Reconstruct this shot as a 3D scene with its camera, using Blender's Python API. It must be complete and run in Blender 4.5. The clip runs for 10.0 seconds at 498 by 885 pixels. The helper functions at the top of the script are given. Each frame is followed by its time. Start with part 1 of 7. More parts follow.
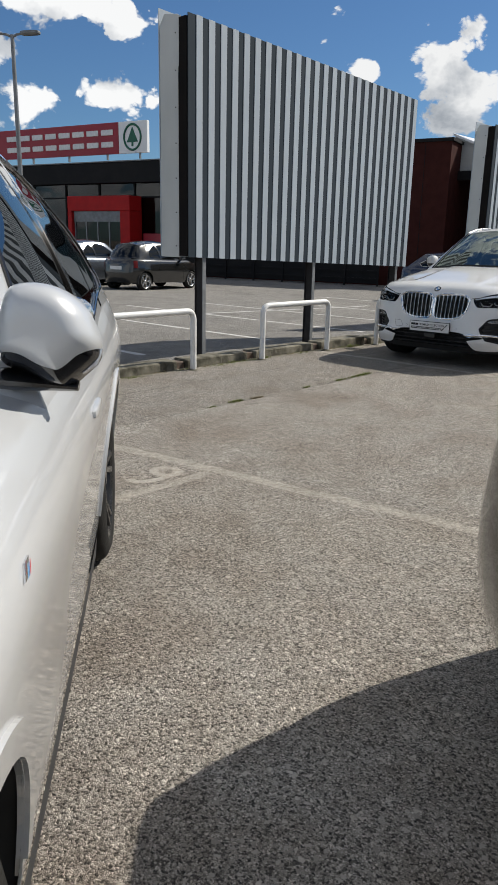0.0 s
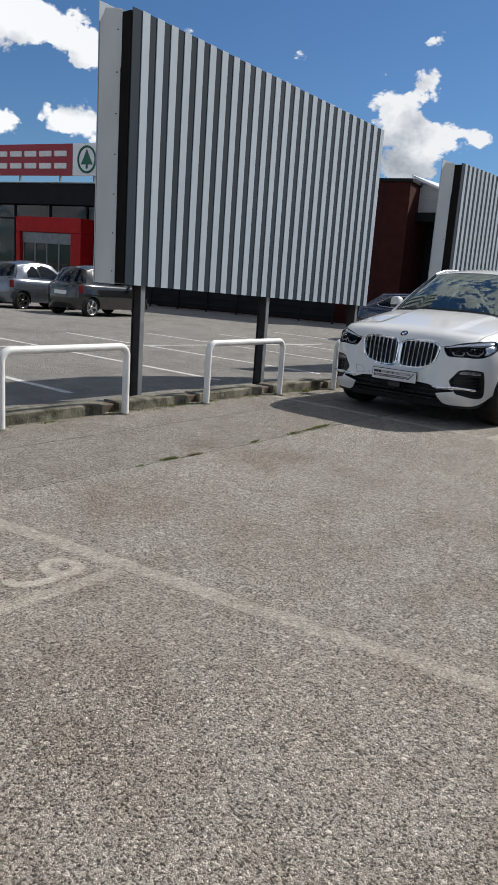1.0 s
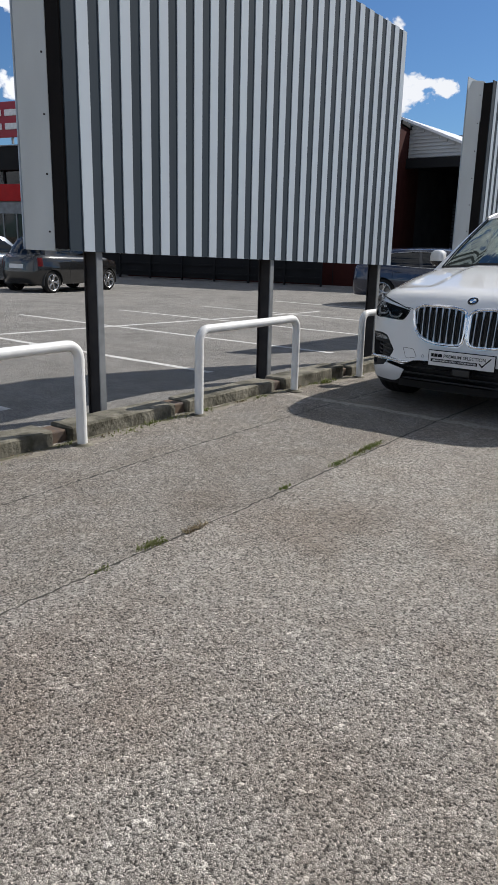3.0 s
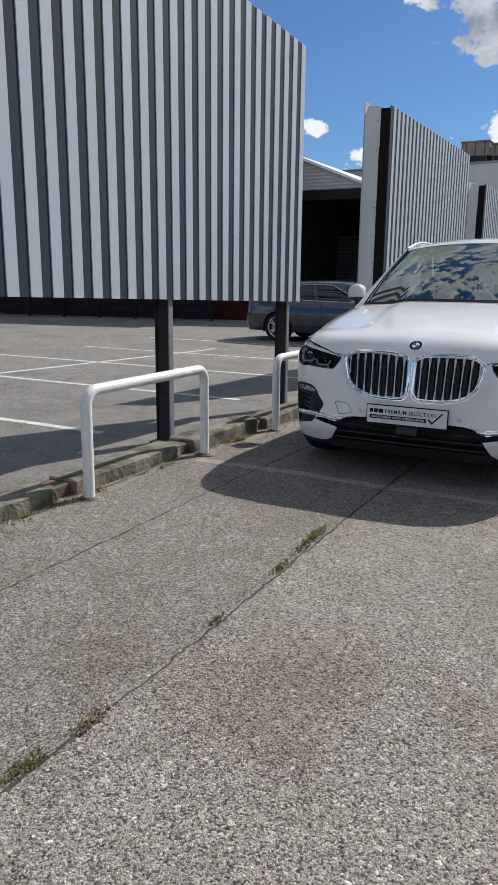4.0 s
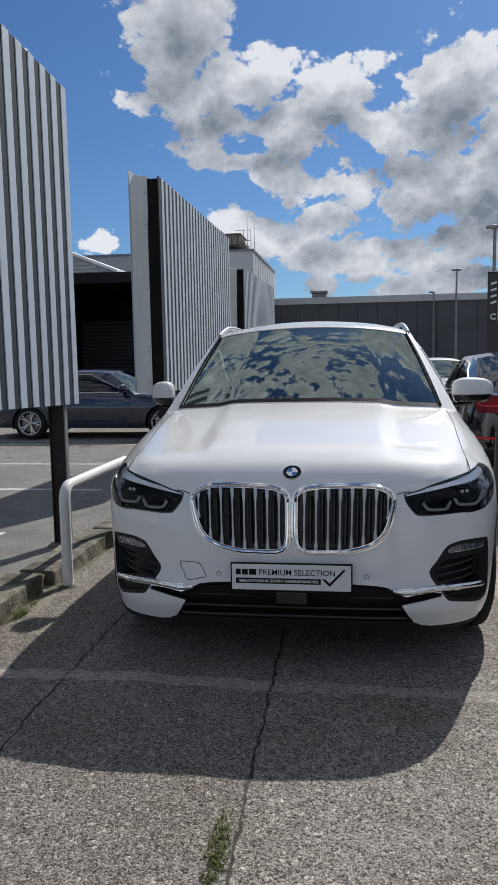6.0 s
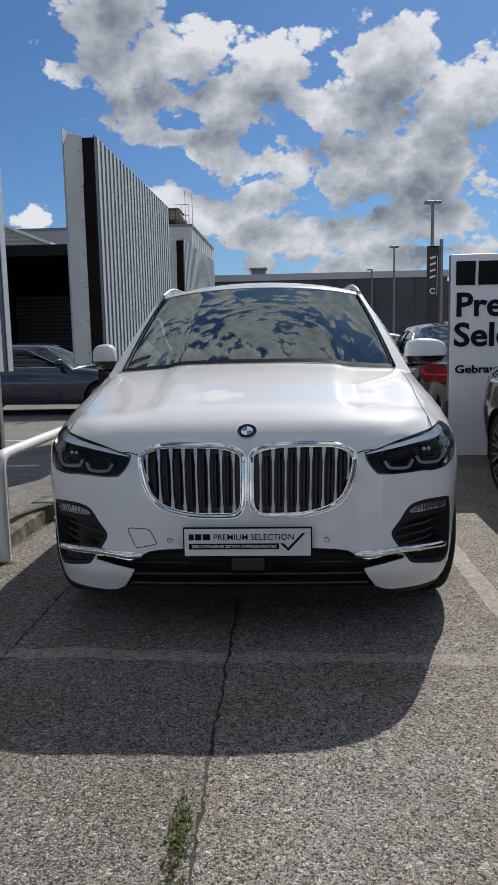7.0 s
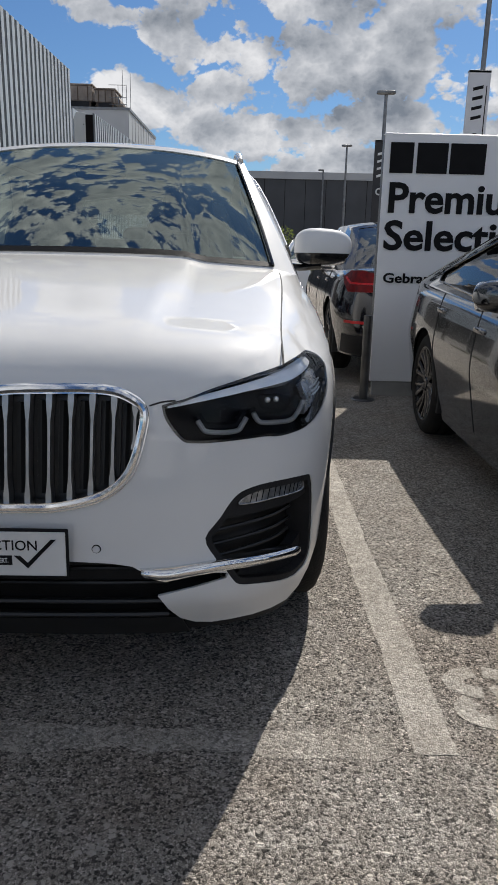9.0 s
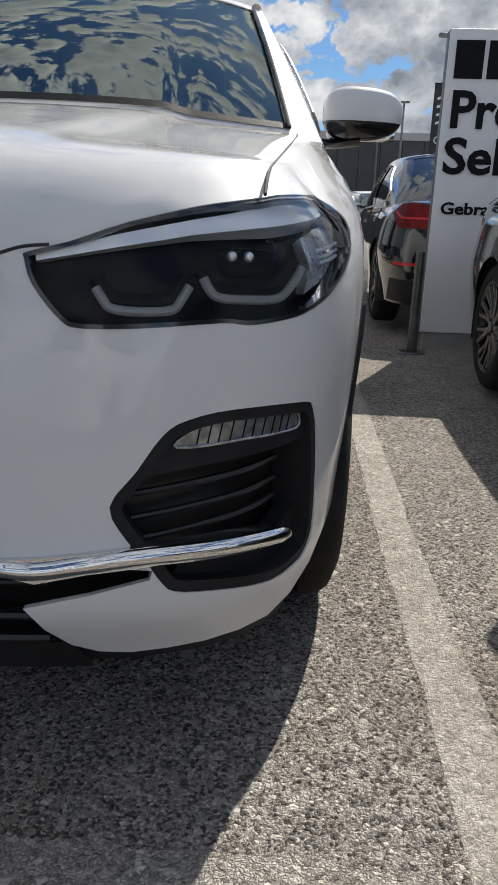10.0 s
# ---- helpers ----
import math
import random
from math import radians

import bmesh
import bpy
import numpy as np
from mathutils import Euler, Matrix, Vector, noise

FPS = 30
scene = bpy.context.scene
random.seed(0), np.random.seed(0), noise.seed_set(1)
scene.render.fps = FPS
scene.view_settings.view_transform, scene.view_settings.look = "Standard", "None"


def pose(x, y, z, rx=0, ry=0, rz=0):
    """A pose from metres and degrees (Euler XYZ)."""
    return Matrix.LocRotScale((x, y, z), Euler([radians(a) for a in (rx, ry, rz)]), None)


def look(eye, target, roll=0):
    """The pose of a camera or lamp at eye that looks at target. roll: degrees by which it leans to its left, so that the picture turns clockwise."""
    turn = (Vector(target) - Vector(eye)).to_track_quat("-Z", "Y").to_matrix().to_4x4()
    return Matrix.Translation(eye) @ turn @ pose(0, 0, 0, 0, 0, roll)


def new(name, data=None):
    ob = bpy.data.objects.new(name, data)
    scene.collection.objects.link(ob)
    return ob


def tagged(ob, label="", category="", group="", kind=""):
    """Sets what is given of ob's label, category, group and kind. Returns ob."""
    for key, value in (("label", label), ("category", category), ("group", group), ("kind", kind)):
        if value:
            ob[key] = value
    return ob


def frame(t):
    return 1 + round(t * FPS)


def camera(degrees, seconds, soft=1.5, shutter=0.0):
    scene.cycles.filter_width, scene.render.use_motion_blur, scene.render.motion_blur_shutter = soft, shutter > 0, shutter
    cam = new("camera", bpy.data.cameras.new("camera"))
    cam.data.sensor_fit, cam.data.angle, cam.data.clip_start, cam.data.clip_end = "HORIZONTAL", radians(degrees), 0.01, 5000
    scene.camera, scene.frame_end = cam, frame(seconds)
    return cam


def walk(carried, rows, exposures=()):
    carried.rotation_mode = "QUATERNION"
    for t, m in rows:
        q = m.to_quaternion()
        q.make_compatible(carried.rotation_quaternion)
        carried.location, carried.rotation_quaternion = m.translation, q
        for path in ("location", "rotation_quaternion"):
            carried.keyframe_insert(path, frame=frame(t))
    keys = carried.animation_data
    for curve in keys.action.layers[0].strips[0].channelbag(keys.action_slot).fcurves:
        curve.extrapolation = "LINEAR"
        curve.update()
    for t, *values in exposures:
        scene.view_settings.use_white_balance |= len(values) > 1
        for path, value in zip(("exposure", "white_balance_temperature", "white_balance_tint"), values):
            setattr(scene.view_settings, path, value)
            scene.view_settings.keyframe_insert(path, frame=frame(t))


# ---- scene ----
cam = camera(37.9, 10.0, 0.65)
PATH = [
    (0, (-0.158, 0.991, 1.37), (-1.467, 2.407, 0.839), 1.2),
    (0.5, (-0.489, 1.422, 1.38), (-1.741, 2.906, 0.899), 3.1),
    (1, (-0.832, 1.864, 1.36), (-2.054, 3.384, 0.915), 4.1),
    (1.5, (-1.252, 2.255, 1.355), (-2.466, 3.781, 0.915), 3.5),
    (2, (-1.664, 2.614, 1.319), (-2.867, 4.133, 0.823), 2.4),
    (2.2, (-1.815, 2.744, 1.335), (-3.019, 4.255, 0.82), 2.1),
    (3.3, (-2.695, 3.752, 1.275), (-3.819, 5.317, 0.738), 0.9),
    (3.5, (-2.85, 3.913, 1.28), (-3.931, 5.513, 0.758), 0.8),
    (4, (-3.206, 4.343, 1.305), (-4.137, 6.056, 0.859), 0.6),
    (4.5, (-3.511, 4.784, 1.342), (-4.258, 6.606, 0.992), 0.1),
    (5, (-3.818, 5.19, 1.37), (-4.412, 7.081, 1.108), -0.3),
    (5.5, (-4.066, 5.517, 1.374), (-4.5, 7.457, 1.147), -0.7),
    (6, (-4.202, 5.75, 1.388), (-4.498, 7.715, 1.16), -1.0),
    (6.2, (-4.247, 5.778, 1.356), (-4.491, 7.752, 1.146), -1.4),
    (7.3, (-4.281, 6.037, 1.267), (-4.384, 8.006, 0.932), -0.6),
    (7.5, (-4.22, 6.132, 1.261), (-4.3, 8.096, 0.894), -0.3),
    (8, (-4.053, 6.465, 1.239), (-4.076, 8.417, 0.807), 0.5),
    (8.5, (-3.902, 6.849, 1.239), (-3.868, 8.791, 0.761), 1.0),
    (9, (-3.806, 7.17, 1.185), (-3.795, 9.098, 0.651), 1.3),
    (9.5, (-3.703, 7.564, 1.068), (-3.756, 9.476, 0.484), 1.8),
    (10, (-3.661, 7.947, 0.864), (-3.771, 9.848, 0.251), 1.9),
]
walk(cam, [(t, look(eye, target, roll)) for t, eye, target, roll in PATH], exposures=[(0.0, 0.42, 6650, 9), (1.5, 0.44, 6400, 10), (4.5, 0.50, 6350, 11), (6.0, 0.32, 6300, 11), (7.5, 0.27, 6400, 11), (9.0, 0.37, 6550, 11), (10.0, 0.54, 6650, 10)])

# ---- world, sun ----
SUN_WAY = Vector((0.40, 1.08, 1.06)).normalized()
sun_elevation = math.asin(SUN_WAY.z)
sun_azimuth = math.atan2(SUN_WAY.x, SUN_WAY.y)
world = bpy.data.worlds.new("sky")
scene.world = world
world.use_nodes = True
WN, WL = world.node_tree.nodes, world.node_tree.links
WN.clear()


def wnode(kind, **values):
    n = WN.new(kind)
    for k, v in values.items():
        n.inputs[k].default_value = v
    return n


def wmath(op, a, b=None, clamp=False):
    n = WN.new("ShaderNodeMath")
    n.operation, n.use_clamp = op, clamp
    for i, v in enumerate((a, b)):
        if v is None:
            continue
        if isinstance(v, (int, float)):
            n.inputs[i].default_value = v
        else:
            WL.new(v, n.inputs[i])
    return n.outputs[0]


sky = WN.new("ShaderNodeTexSky")
sky.sky_type, sky.sun_disc = "NISHITA", False
sky.sun_elevation, sky.sun_rotation = sun_elevation, sun_azimuth
sky.air_density, sky.dust_density, sky.ozone_density = 1.0, 0.35, 2.5
way = WN.new("ShaderNodeTexCoord").outputs["Generated"]
# cumulus banks: (azimuth from +y towards +x, elevation, half width, half height) in degrees
CLOUDS = [(-57.0, 15.2, 5.2, 1.5), (-52.4, 14.2, 2.2, 1.2), (-58.9, 9.1, 1.9, 1.4), (-51.9, 9.7, 2.6, 1.3), (-34.9, 11.9, 1.1, 0.9), (-28.8, 11.5, 2.0, 2.1), (-27.0, 10.2, 2.9, 1.7), (-28.7, 8.2, 3.3, 1.1), (-24.3, 10.6, 1.2, 0.9),
          (-12.5, 23.2, 4.3, 6.1), (-11.1, 19.2, 6.2, 3.3), (-7.0, 19.6, 2.6, 3.5), (-1.6, 19.1, 3.7, 3.0), (-6.8, 17.2, 9.8, 2.0), (-9.0, 14.7, 2.5, 0.9), (-6.0, 13.0, 2.9, 1.9), (-19.6, 8.6, 1.8, 1.1), (-7.5, 9.4, 4.8, 2.0), (-3.6, 7.7, 3.3, 1.6),
          (6.9, 18.6, 3.7, 5.2), (13.9, 16.1, 5.4, 2.8), (2.3, 15.6, 1.9, 2.2), (0.3, 12.5, 4.1, 2.8), (7.7, 12.1, 10.1, 4.0), (9.5, 8.6, 10.4, 2.8), (-1.0, 7.1, 5.2, 2.0), (9.6, 5.7, 12.2, 1.9), (24, 13, 9, 7)]


def cloud_cover(shift_up):
    """Density of cloud in a direction, sampled a little higher for the shading of undersides."""
    mp = wnode("ShaderNodeVectorMath")
    mp.operation = "ADD"
    WL.new(way, mp.inputs[0])
    mp.inputs[1].default_value = (SUN_WAY.x * shift_up * 0.4, SUN_WAY.y * shift_up * 0.4, shift_up)
    nrm = wnode("ShaderNodeVectorMath")
    nrm.operation = "NORMALIZE"
    WL.new(mp.outputs[0], nrm.inputs[0])
    sep = WN.new("ShaderNodeSeparateXYZ")
    WL.new(nrm.outputs[0], sep.inputs[0])
    az = wmath("ARCTAN2", sep.outputs[0], sep.outputs[1])
    el = wmath("ARCSINE", sep.outputs[2])
    total = None
    for a, e, w, h in CLOUDS:
        dx = wmath("SUBTRACT", az, radians(a if a <= 180 else a - 360))
        dx = wmath("DIVIDE", dx, radians(w * 1.02))
        dy = wmath("DIVIDE", wmath("SUBTRACT", el, radians(e)), radians(h * 1.02))
        r2 = wmath("ADD", wmath("MULTIPLY", dx, dx), wmath("MULTIPLY", dy, dy))
        bump = wmath("MULTIPLY", wmath("SUBTRACT", 1.0, wmath("SQRT", r2), clamp=False), 1.05)
        bump = wmath("MAXIMUM", bump, -1.0)
        total = bump if total is None else wmath("SMOOTH_MAX", total, bump)
    # the same broken cumulus added overhead and all round, unseen, for fill and reflections
    field = wnode("ShaderNodeTexNoise", Scale=3.6, Detail=6.0, Roughness=0.62)
    WL.new(nrm.outputs[0], field.inputs["Vector"])
    aside = wmath("SUBTRACT", wmath("ABSOLUTE", wmath("ADD", az, radians(18))), radians(44))
    away = wmath("MAXIMUM", wmath("MULTIPLY", wmath("SUBTRACT", el, radians(27)), 8.0), wmath("MULTIPLY", aside, 6.0))
    away = wmath("MINIMUM", wmath("MAXIMUM", away, -1.0), 0.0)
    broken = wmath("ADD", wmath("MULTIPLY", wmath("SUBTRACT", field.outputs[0], 0.452), 4.0), wmath("MULTIPLY", away, 3.0))
    total = wmath("MAXIMUM", total, wmath("MINIMUM", broken, 0.55))
    stretch = wnode("ShaderNodeVectorMath")
    stretch.operation = "MULTIPLY"
    WL.new(nrm.outputs[0], stretch.inputs[0])
    stretch.inputs[1].default_value = (1.0, 1.0, 1.35)
    puff = wnode("ShaderNodeTexNoise", Scale=14.0, Detail=9.0, Roughness=0.62, Distortion=0.25)
    WL.new(stretch.outputs[0], puff.inputs["Vector"])
    # rounded heads, piled up in three sizes
    heads = wnode("ShaderNodeTexVoronoi", Scale=15.0, Detail=3.0, Roughness=0.55, Lacunarity=2.3)
    heads.feature, heads.normalize = "SMOOTH_F1", True
    heads.inputs["Smoothness"].default_value = 0.35
    swirl = WN.new("ShaderNodeMixRGB")
    swirl.blend_type, swirl.inputs[0].default_value = "ADD", 0.035
    WL.new(stretch.outputs[0], swirl.inputs[1])
    WL.new(puff.outputs["Color"], swirl.inputs[2])
    WL.new(swirl.outputs[0], heads.inputs["Vector"])
    n = wmath("ADD", wmath("MULTIPLY", wmath("SUBTRACT", puff.outputs[0], 0.5), 2.2), wmath("MULTIPLY", wmath("SUBTRACT", 0.30, heads.outputs["Distance"]), 4.8))
    n = wmath("MULTIPLY", n, wmath("SUBTRACT", 0.72, wmath("MULTIPLY", away, 0.28)))
    return wmath("ADD", total, n), wmath("ADD", total, wmath("MULTIPLY", n, 0.85))


dens, _ = cloud_cover(0.0)
_, dens_high = cloud_cover(0.05)
cover = wnode("ShaderNodeMapRange")
cover.interpolation_type = "SMOOTHSTEP"
WL.new(dens, cover.inputs[0])
cover.inputs[1].default_value, cover.inputs[2].default_value = 0.05, 0.34
body_shade = wnode("ShaderNodeMapRange")
WL.new(dens_high, body_shade.inputs[0])
body_shade.inputs[1].default_value, body_shade.inputs[2].default_value = -0.35, 1.35
cloud_ramp = WN.new("ShaderNodeValToRGB")
cloud_ramp.color_ramp.elements[0].color = (10.8, 11.0, 11.3, 1)
cloud_ramp.color_ramp.elements[1].color = (2.7, 3.15, 3.8, 1)
cloud_ramp.color_ramp.elements.new(0.45).color = (6.5, 6.9, 7.5, 1)
WL.new(body_shade.outputs[0], cloud_ramp.inputs[0])
mixed = WN.new("ShaderNodeMixRGB")
WL.new(cover.outputs[0], mixed.inputs[0])
deep = WN.new("ShaderNodeMixRGB")
deep.blend_type, deep.inputs[0].default_value, deep.inputs[2].default_value = "MULTIPLY", 1.0, (0.58, 0.84, 1.12, 1)
WL.new(sky.outputs[0], deep.inputs[1])
WL.new(deep.outputs[0], mixed.inputs[1])
# clouds away from the sun brightened, an added fill for the suv's shaded front
facing_sun = wnode("ShaderNodeVectorMath")
facing_sun.operation = "DOT_PRODUCT"
WL.new(way, facing_sun.inputs[0])
facing_sun.inputs[1].default_value = SUN_WAY
face = wnode("ShaderNodeMapRange")
WL.new(facing_sun.outputs["Value"], face.inputs[0])
for i, v in enumerate((-0.6, 0.8, 1.5, 1.05)):
    face.inputs[i + 1].default_value = v
lit_cloud = wnode("ShaderNodeVectorMath")
lit_cloud.operation = "SCALE"
WL.new(cloud_ramp.outputs[0], lit_cloud.inputs[0])
WL.new(face.outputs[0], lit_cloud.inputs["Scale"])
WL.new(lit_cloud.outputs[0], mixed.inputs[2])
back = wnode("ShaderNodeBackground", Strength=0.054)
WL.new(mixed.outputs[0], back.inputs[0])
WL.new(back.outputs[0], WN.new("ShaderNodeOutputWorld").inputs[0])

sun = new("sun", bpy.data.lights.new("sun", "SUN"))
sun.data.energy, sun.data.angle, sun.data.color = 3.9, radians(0.55), (1.0, 0.955, 0.88)
sun.matrix_world = look(SUN_WAY * 60, (0, 0, 0))


# ---- materials ----
def material(name, c1, c2=None, scale=6.0, rough=0.6, metal=0.0, bump=0.0, bump_scale=60.0, coat=0.0, rough_var=0.1, detail=5.0, stretch=(1, 1, 1), spec=0.5):
    """A painted, stony or metal surface: two colours in two sizes of noise, with grain and uneven gloss."""
    m = bpy.data.materials.new(name)
    m.use_nodes = True
    n, l = m.node_tree.nodes, m.node_tree.links
    p = n["Principled BSDF"]
    p.inputs["Metallic"].default_value, p.inputs["Roughness"].default_value = metal, rough
    p.inputs["Coat Weight"].default_value, p.inputs["Coat Roughness"].default_value = coat, 0.03
    p.inputs["Specular IOR Level"].default_value = spec
    c2 = c2 or tuple(v * 0.85 for v in c1)
    mp = n.new("ShaderNodeMapping")
    l.new(n.new("ShaderNodeTexCoord").outputs["Object"], mp.inputs[0])
    mp.inputs["Scale"].default_value = stretch
    a = n.new("ShaderNodeTexNoise")
    l.new(mp.outputs[0], a.inputs["Vector"])
    a.inputs["Scale"].default_value, a.inputs["Detail"].default_value = scale, detail
    r = n.new("ShaderNodeValToRGB")
    r.color_ramp.elements[0].position, r.color_ramp.elements[1].position = 0.35, 0.65
    r.color_ramp.elements[0].color, r.color_ramp.elements[1].color = (*c1, 1), (*c2, 1)
    l.new(a.outputs[0], r.inputs[0])
    l.new(r.outputs[0], p.inputs["Base Color"])
    mr = n.new("ShaderNodeMapRange")
    l.new(a.outputs[0], mr.inputs[0])
    mr.inputs[3].default_value, mr.inputs[4].default_value = max(rough - rough_var, 0.01), min(rough + rough_var, 1)
    l.new(mr.outputs[0], p.inputs["Roughness"])
    if bump:
        b = n.new("ShaderNodeTexNoise")
        l.new(mp.outputs[0], b.inputs["Vector"])
        b.inputs["Scale"].default_value, b.inputs["Detail"].default_value = bump_scale, 4
        bp = n.new("ShaderNodeBump")
        bp.inputs["Strength"].default_value, bp.inputs["Distance"].default_value = bump, 0.01
        l.new(b.outputs[0], bp.inputs["Height"])
        l.new(bp.outputs[0], p.inputs["Normal"])
    return m


def glass_pane(name, tint=(0.75, 0.8, 0.78), ior=1.5, rough=0.0, gloss=(1, 1, 1)):
    """Thin clear or tinted glass: what is behind it, dimmed, under a mirror that grows towards grazing angles."""
    m = bpy.data.materials.new(name)
    m.use_nodes = True
    n, l = m.node_tree.nodes, m.node_tree.links
    n.remove(n["Principled BSDF"])
    t, g, f, x = n.new("ShaderNodeBsdfTransparent"), n.new("ShaderNodeBsdfGlossy"), n.new("ShaderNodeFresnel"), n.new("ShaderNodeMixShader")
    t.inputs[0].default_value = (*tint, 1)
    g.inputs["Roughness"].default_value = rough
    g.inputs["Color"].default_value = (*gloss, 1)
    f.inputs[0].default_value = ior
    l.new(f.outputs[0], x.inputs[0])
    l.new(t.outputs[0], x.inputs[1])
    l.new(g.outputs[0], x.inputs[2])
    l.new(x.outputs[0], n["Material Output"].inputs[0])
    return m


def asphalt(name, stones, stain, dark, size, worn, relief=1.0):
    """Worn asphalt: a dark binder with light and brown stones, patches of wear and tyre dirt."""
    m = bpy.data.materials.new(name)
    m.use_nodes = True
    n, l = m.node_tree.nodes, m.node_tree.links
    p = n["Principled BSDF"]
    p.inputs["Specular IOR Level"].default_value = 0.3
    co = n.new("ShaderNodeTexCoord").outputs["Object"]

    def noise_at(scale, detail=5.0, rough=0.55):
        t = n.new("ShaderNodeTexNoise")
        l.new(co, t.inputs["Vector"])
        t.inputs["Scale"].default_value, t.inputs["Detail"].default_value, t.inputs["Roughness"].default_value = scale, detail, rough
        return t.outputs[0]

    def ramp(value, stops):
        r = n.new("ShaderNodeValToRGB")
        while len(r.color_ramp.elements) < len(stops):
            r.color_ramp.elements.new(0.5)
        for e, (pos, c) in zip(r.color_ramp.elements, stops):
            e.position, e.color = pos, (*c, 1)
        l.new(value, r.inputs[0])
        return r.outputs[0]

    def mix(kind, fac, a, b):
        x = n.new("ShaderNodeMixRGB")
        x.blend_type = kind
        if isinstance(fac, float):
            x.inputs[0].default_value = fac
        else:
            l.new(fac, x.inputs[0])
        l.new(a, x.inputs[1])
        l.new(b, x.inputs[2])
        return x.outputs[0]

    def warped(scale, amount):
        nz = n.new("ShaderNodeTexNoise")
        nz.inputs["Scale"].default_value, nz.inputs["Detail"].default_value = scale, 3
        l.new(co, nz.inputs["Vector"])
        x = n.new("ShaderNodeMixRGB")
        x.blend_type, x.inputs[0].default_value = "ADD", amount
        l.new(co, x.inputs[1])
        l.new(nz.outputs["Color"], x.inputs[2])
        return x.outputs[0]

    place = warped(110, 0.012)

    def cells(scale, feature):
        v = n.new("ShaderNodeTexVoronoi")
        v.feature = feature
        v.inputs["Scale"].default_value = scale
        l.new(place, v.inputs["Vector"])
        return v

    v, ve = cells(size, "F1"), cells(size, "DISTANCE_TO_EDGE")
    v2, ve2 = cells(size * 0.42, "F1"), cells(size * 0.42, "DISTANCE_TO_EDGE")
    sep, sep2 = n.new("ShaderNodeSeparateColor"), n.new("ShaderNodeSeparateColor")
    l.new(v.outputs["Color"], sep.inputs[0])
    l.new(v2.outputs["Color"], sep2.inputs[0])
    gap = ramp(ve.outputs["Distance"], [(0.0, tuple(0.45 + 0.55 * c for c in dark)), (0.20, (1, 1, 1))])
    base = mix("MULTIPLY", 1.0, ramp(sep.outputs[0], stones), gap)
    # pits between clumps of stone
    pits = noise_at(size * 0.75, 2, 0.5)
    base = mix("MULTIPLY", 1.0, base, ramp(pits, [(0.33, tuple(0.25 + 0.75 * c for c in dark)), (0.46, (1, 1, 1)), (0.68, (1.08, 1.08, 1.08))]))
    big = ramp(sep2.outputs[1], [(0.90, (0, 0, 0)), (0.93, (1, 1, 1))])
    rim = ramp(ve2.outputs["Distance"], [(0.03, (0, 0, 0)), (0.10, (1, 1, 1))])
    bigmask = mix("MULTIPLY", 1.0, big, rim)
    base = mix("MIX", bigmask, base, ramp(sep2.outputs[0], [(0.0, stones[-3][1]), (1.0, tuple(0.5 * (p + q) for p, q in zip(stones[-2][1], stones[-1][1])))]))
    base = mix("MULTIPLY", 0.85, base, ramp(noise_at(0.9, 6), [(0.3, stain[0]), (0.52, (1, 1, 1)), (0.75, stain[1])]))
    base = mix("MULTIPLY", 0.8, base, ramp(noise_at(3.7, 4), [(0.3, stain[2]), (0.6, (1, 1, 1))]))
    base = mix("MULTIPLY", 0.8, base, ramp(noise_at(24.0, 4), [(0.32, worn), (0.62, (1.0, 1.0, 1.0))]))
    l.new(base, p.inputs["Base Color"])
    p.inputs["Roughness"].default_value = 0.88
    # relief: stones of uneven height, rounded at their edges, with a fine grain
    rise = ramp(ve.outputs["Distance"], [(0.0, (0, 0, 0)), (0.22, (0.55, 0.55, 0.55)), (0.5, (0.7, 0.7, 0.7))])
    tall = mix("ADD", 0.75, rise, ramp(sep.outputs[2], [(0.0, (0, 0, 0)), (1.0, (0.6, 0.6, 0.6))]))
    tall = mix("ADD", 0.35, tall, ramp(noise_at(420.0, 2), [(0.3, (0, 0, 0)), (0.7, (1, 1, 1))]))
    tall = mix("MIX", bigmask, tall, ramp(ve2.outputs["Distance"], [(0.0, (0.5, 0.5, 0.5)), (0.3, (1.3, 1.3, 1.3))]))
    tall = mix("MULTIPLY", 0.7, tall, ramp(pits, [(0.34, (0.1, 0.1, 0.1)), (0.56, (1, 1, 1))]))
    bp = n.new("ShaderNodeBump")
    bp.inputs["Strength"].default_value, bp.inputs["Distance"].default_value = 1.0, 0.0065 * relief
    l.new(tall, bp.inputs["Height"])
    l.new(bp.outputs[0], p.inputs["Normal"])
    return m


M_ASPHALT = asphalt("asphalt_coarse", [(0.0, (0.08, 0.074, 0.066)), (0.16, (0.19, 0.175, 0.155)), (0.28, (0.39, 0.36, 0.318)), (0.75, (0.60, 0.557, 0.495)), (1.0, (0.85, 0.80, 0.73))],
                    [(0.72, 0.65, 0.60), (1.0, 0.955, 0.905), (0.84, 0.81, 0.78)], (0.18, 0.172, 0.165), 165.0, (0.84, 0.83, 0.82), 0.85)
M_LINE = asphalt("worn_line_paint", [(0.0, (0.33, 0.31, 0.275)), (0.3, (0.50, 0.467, 0.415)), (0.75, (0.59, 0.555, 0.50)), (1.0, (0.70, 0.66, 0.60))],
                 [(0.84, 0.81, 0.78), (1.0, 0.97, 0.93), (0.84, 0.82, 0.80)], (0.62, 0.60, 0.57), 150.0, (0.74, 0.73, 0.72), 0.45)
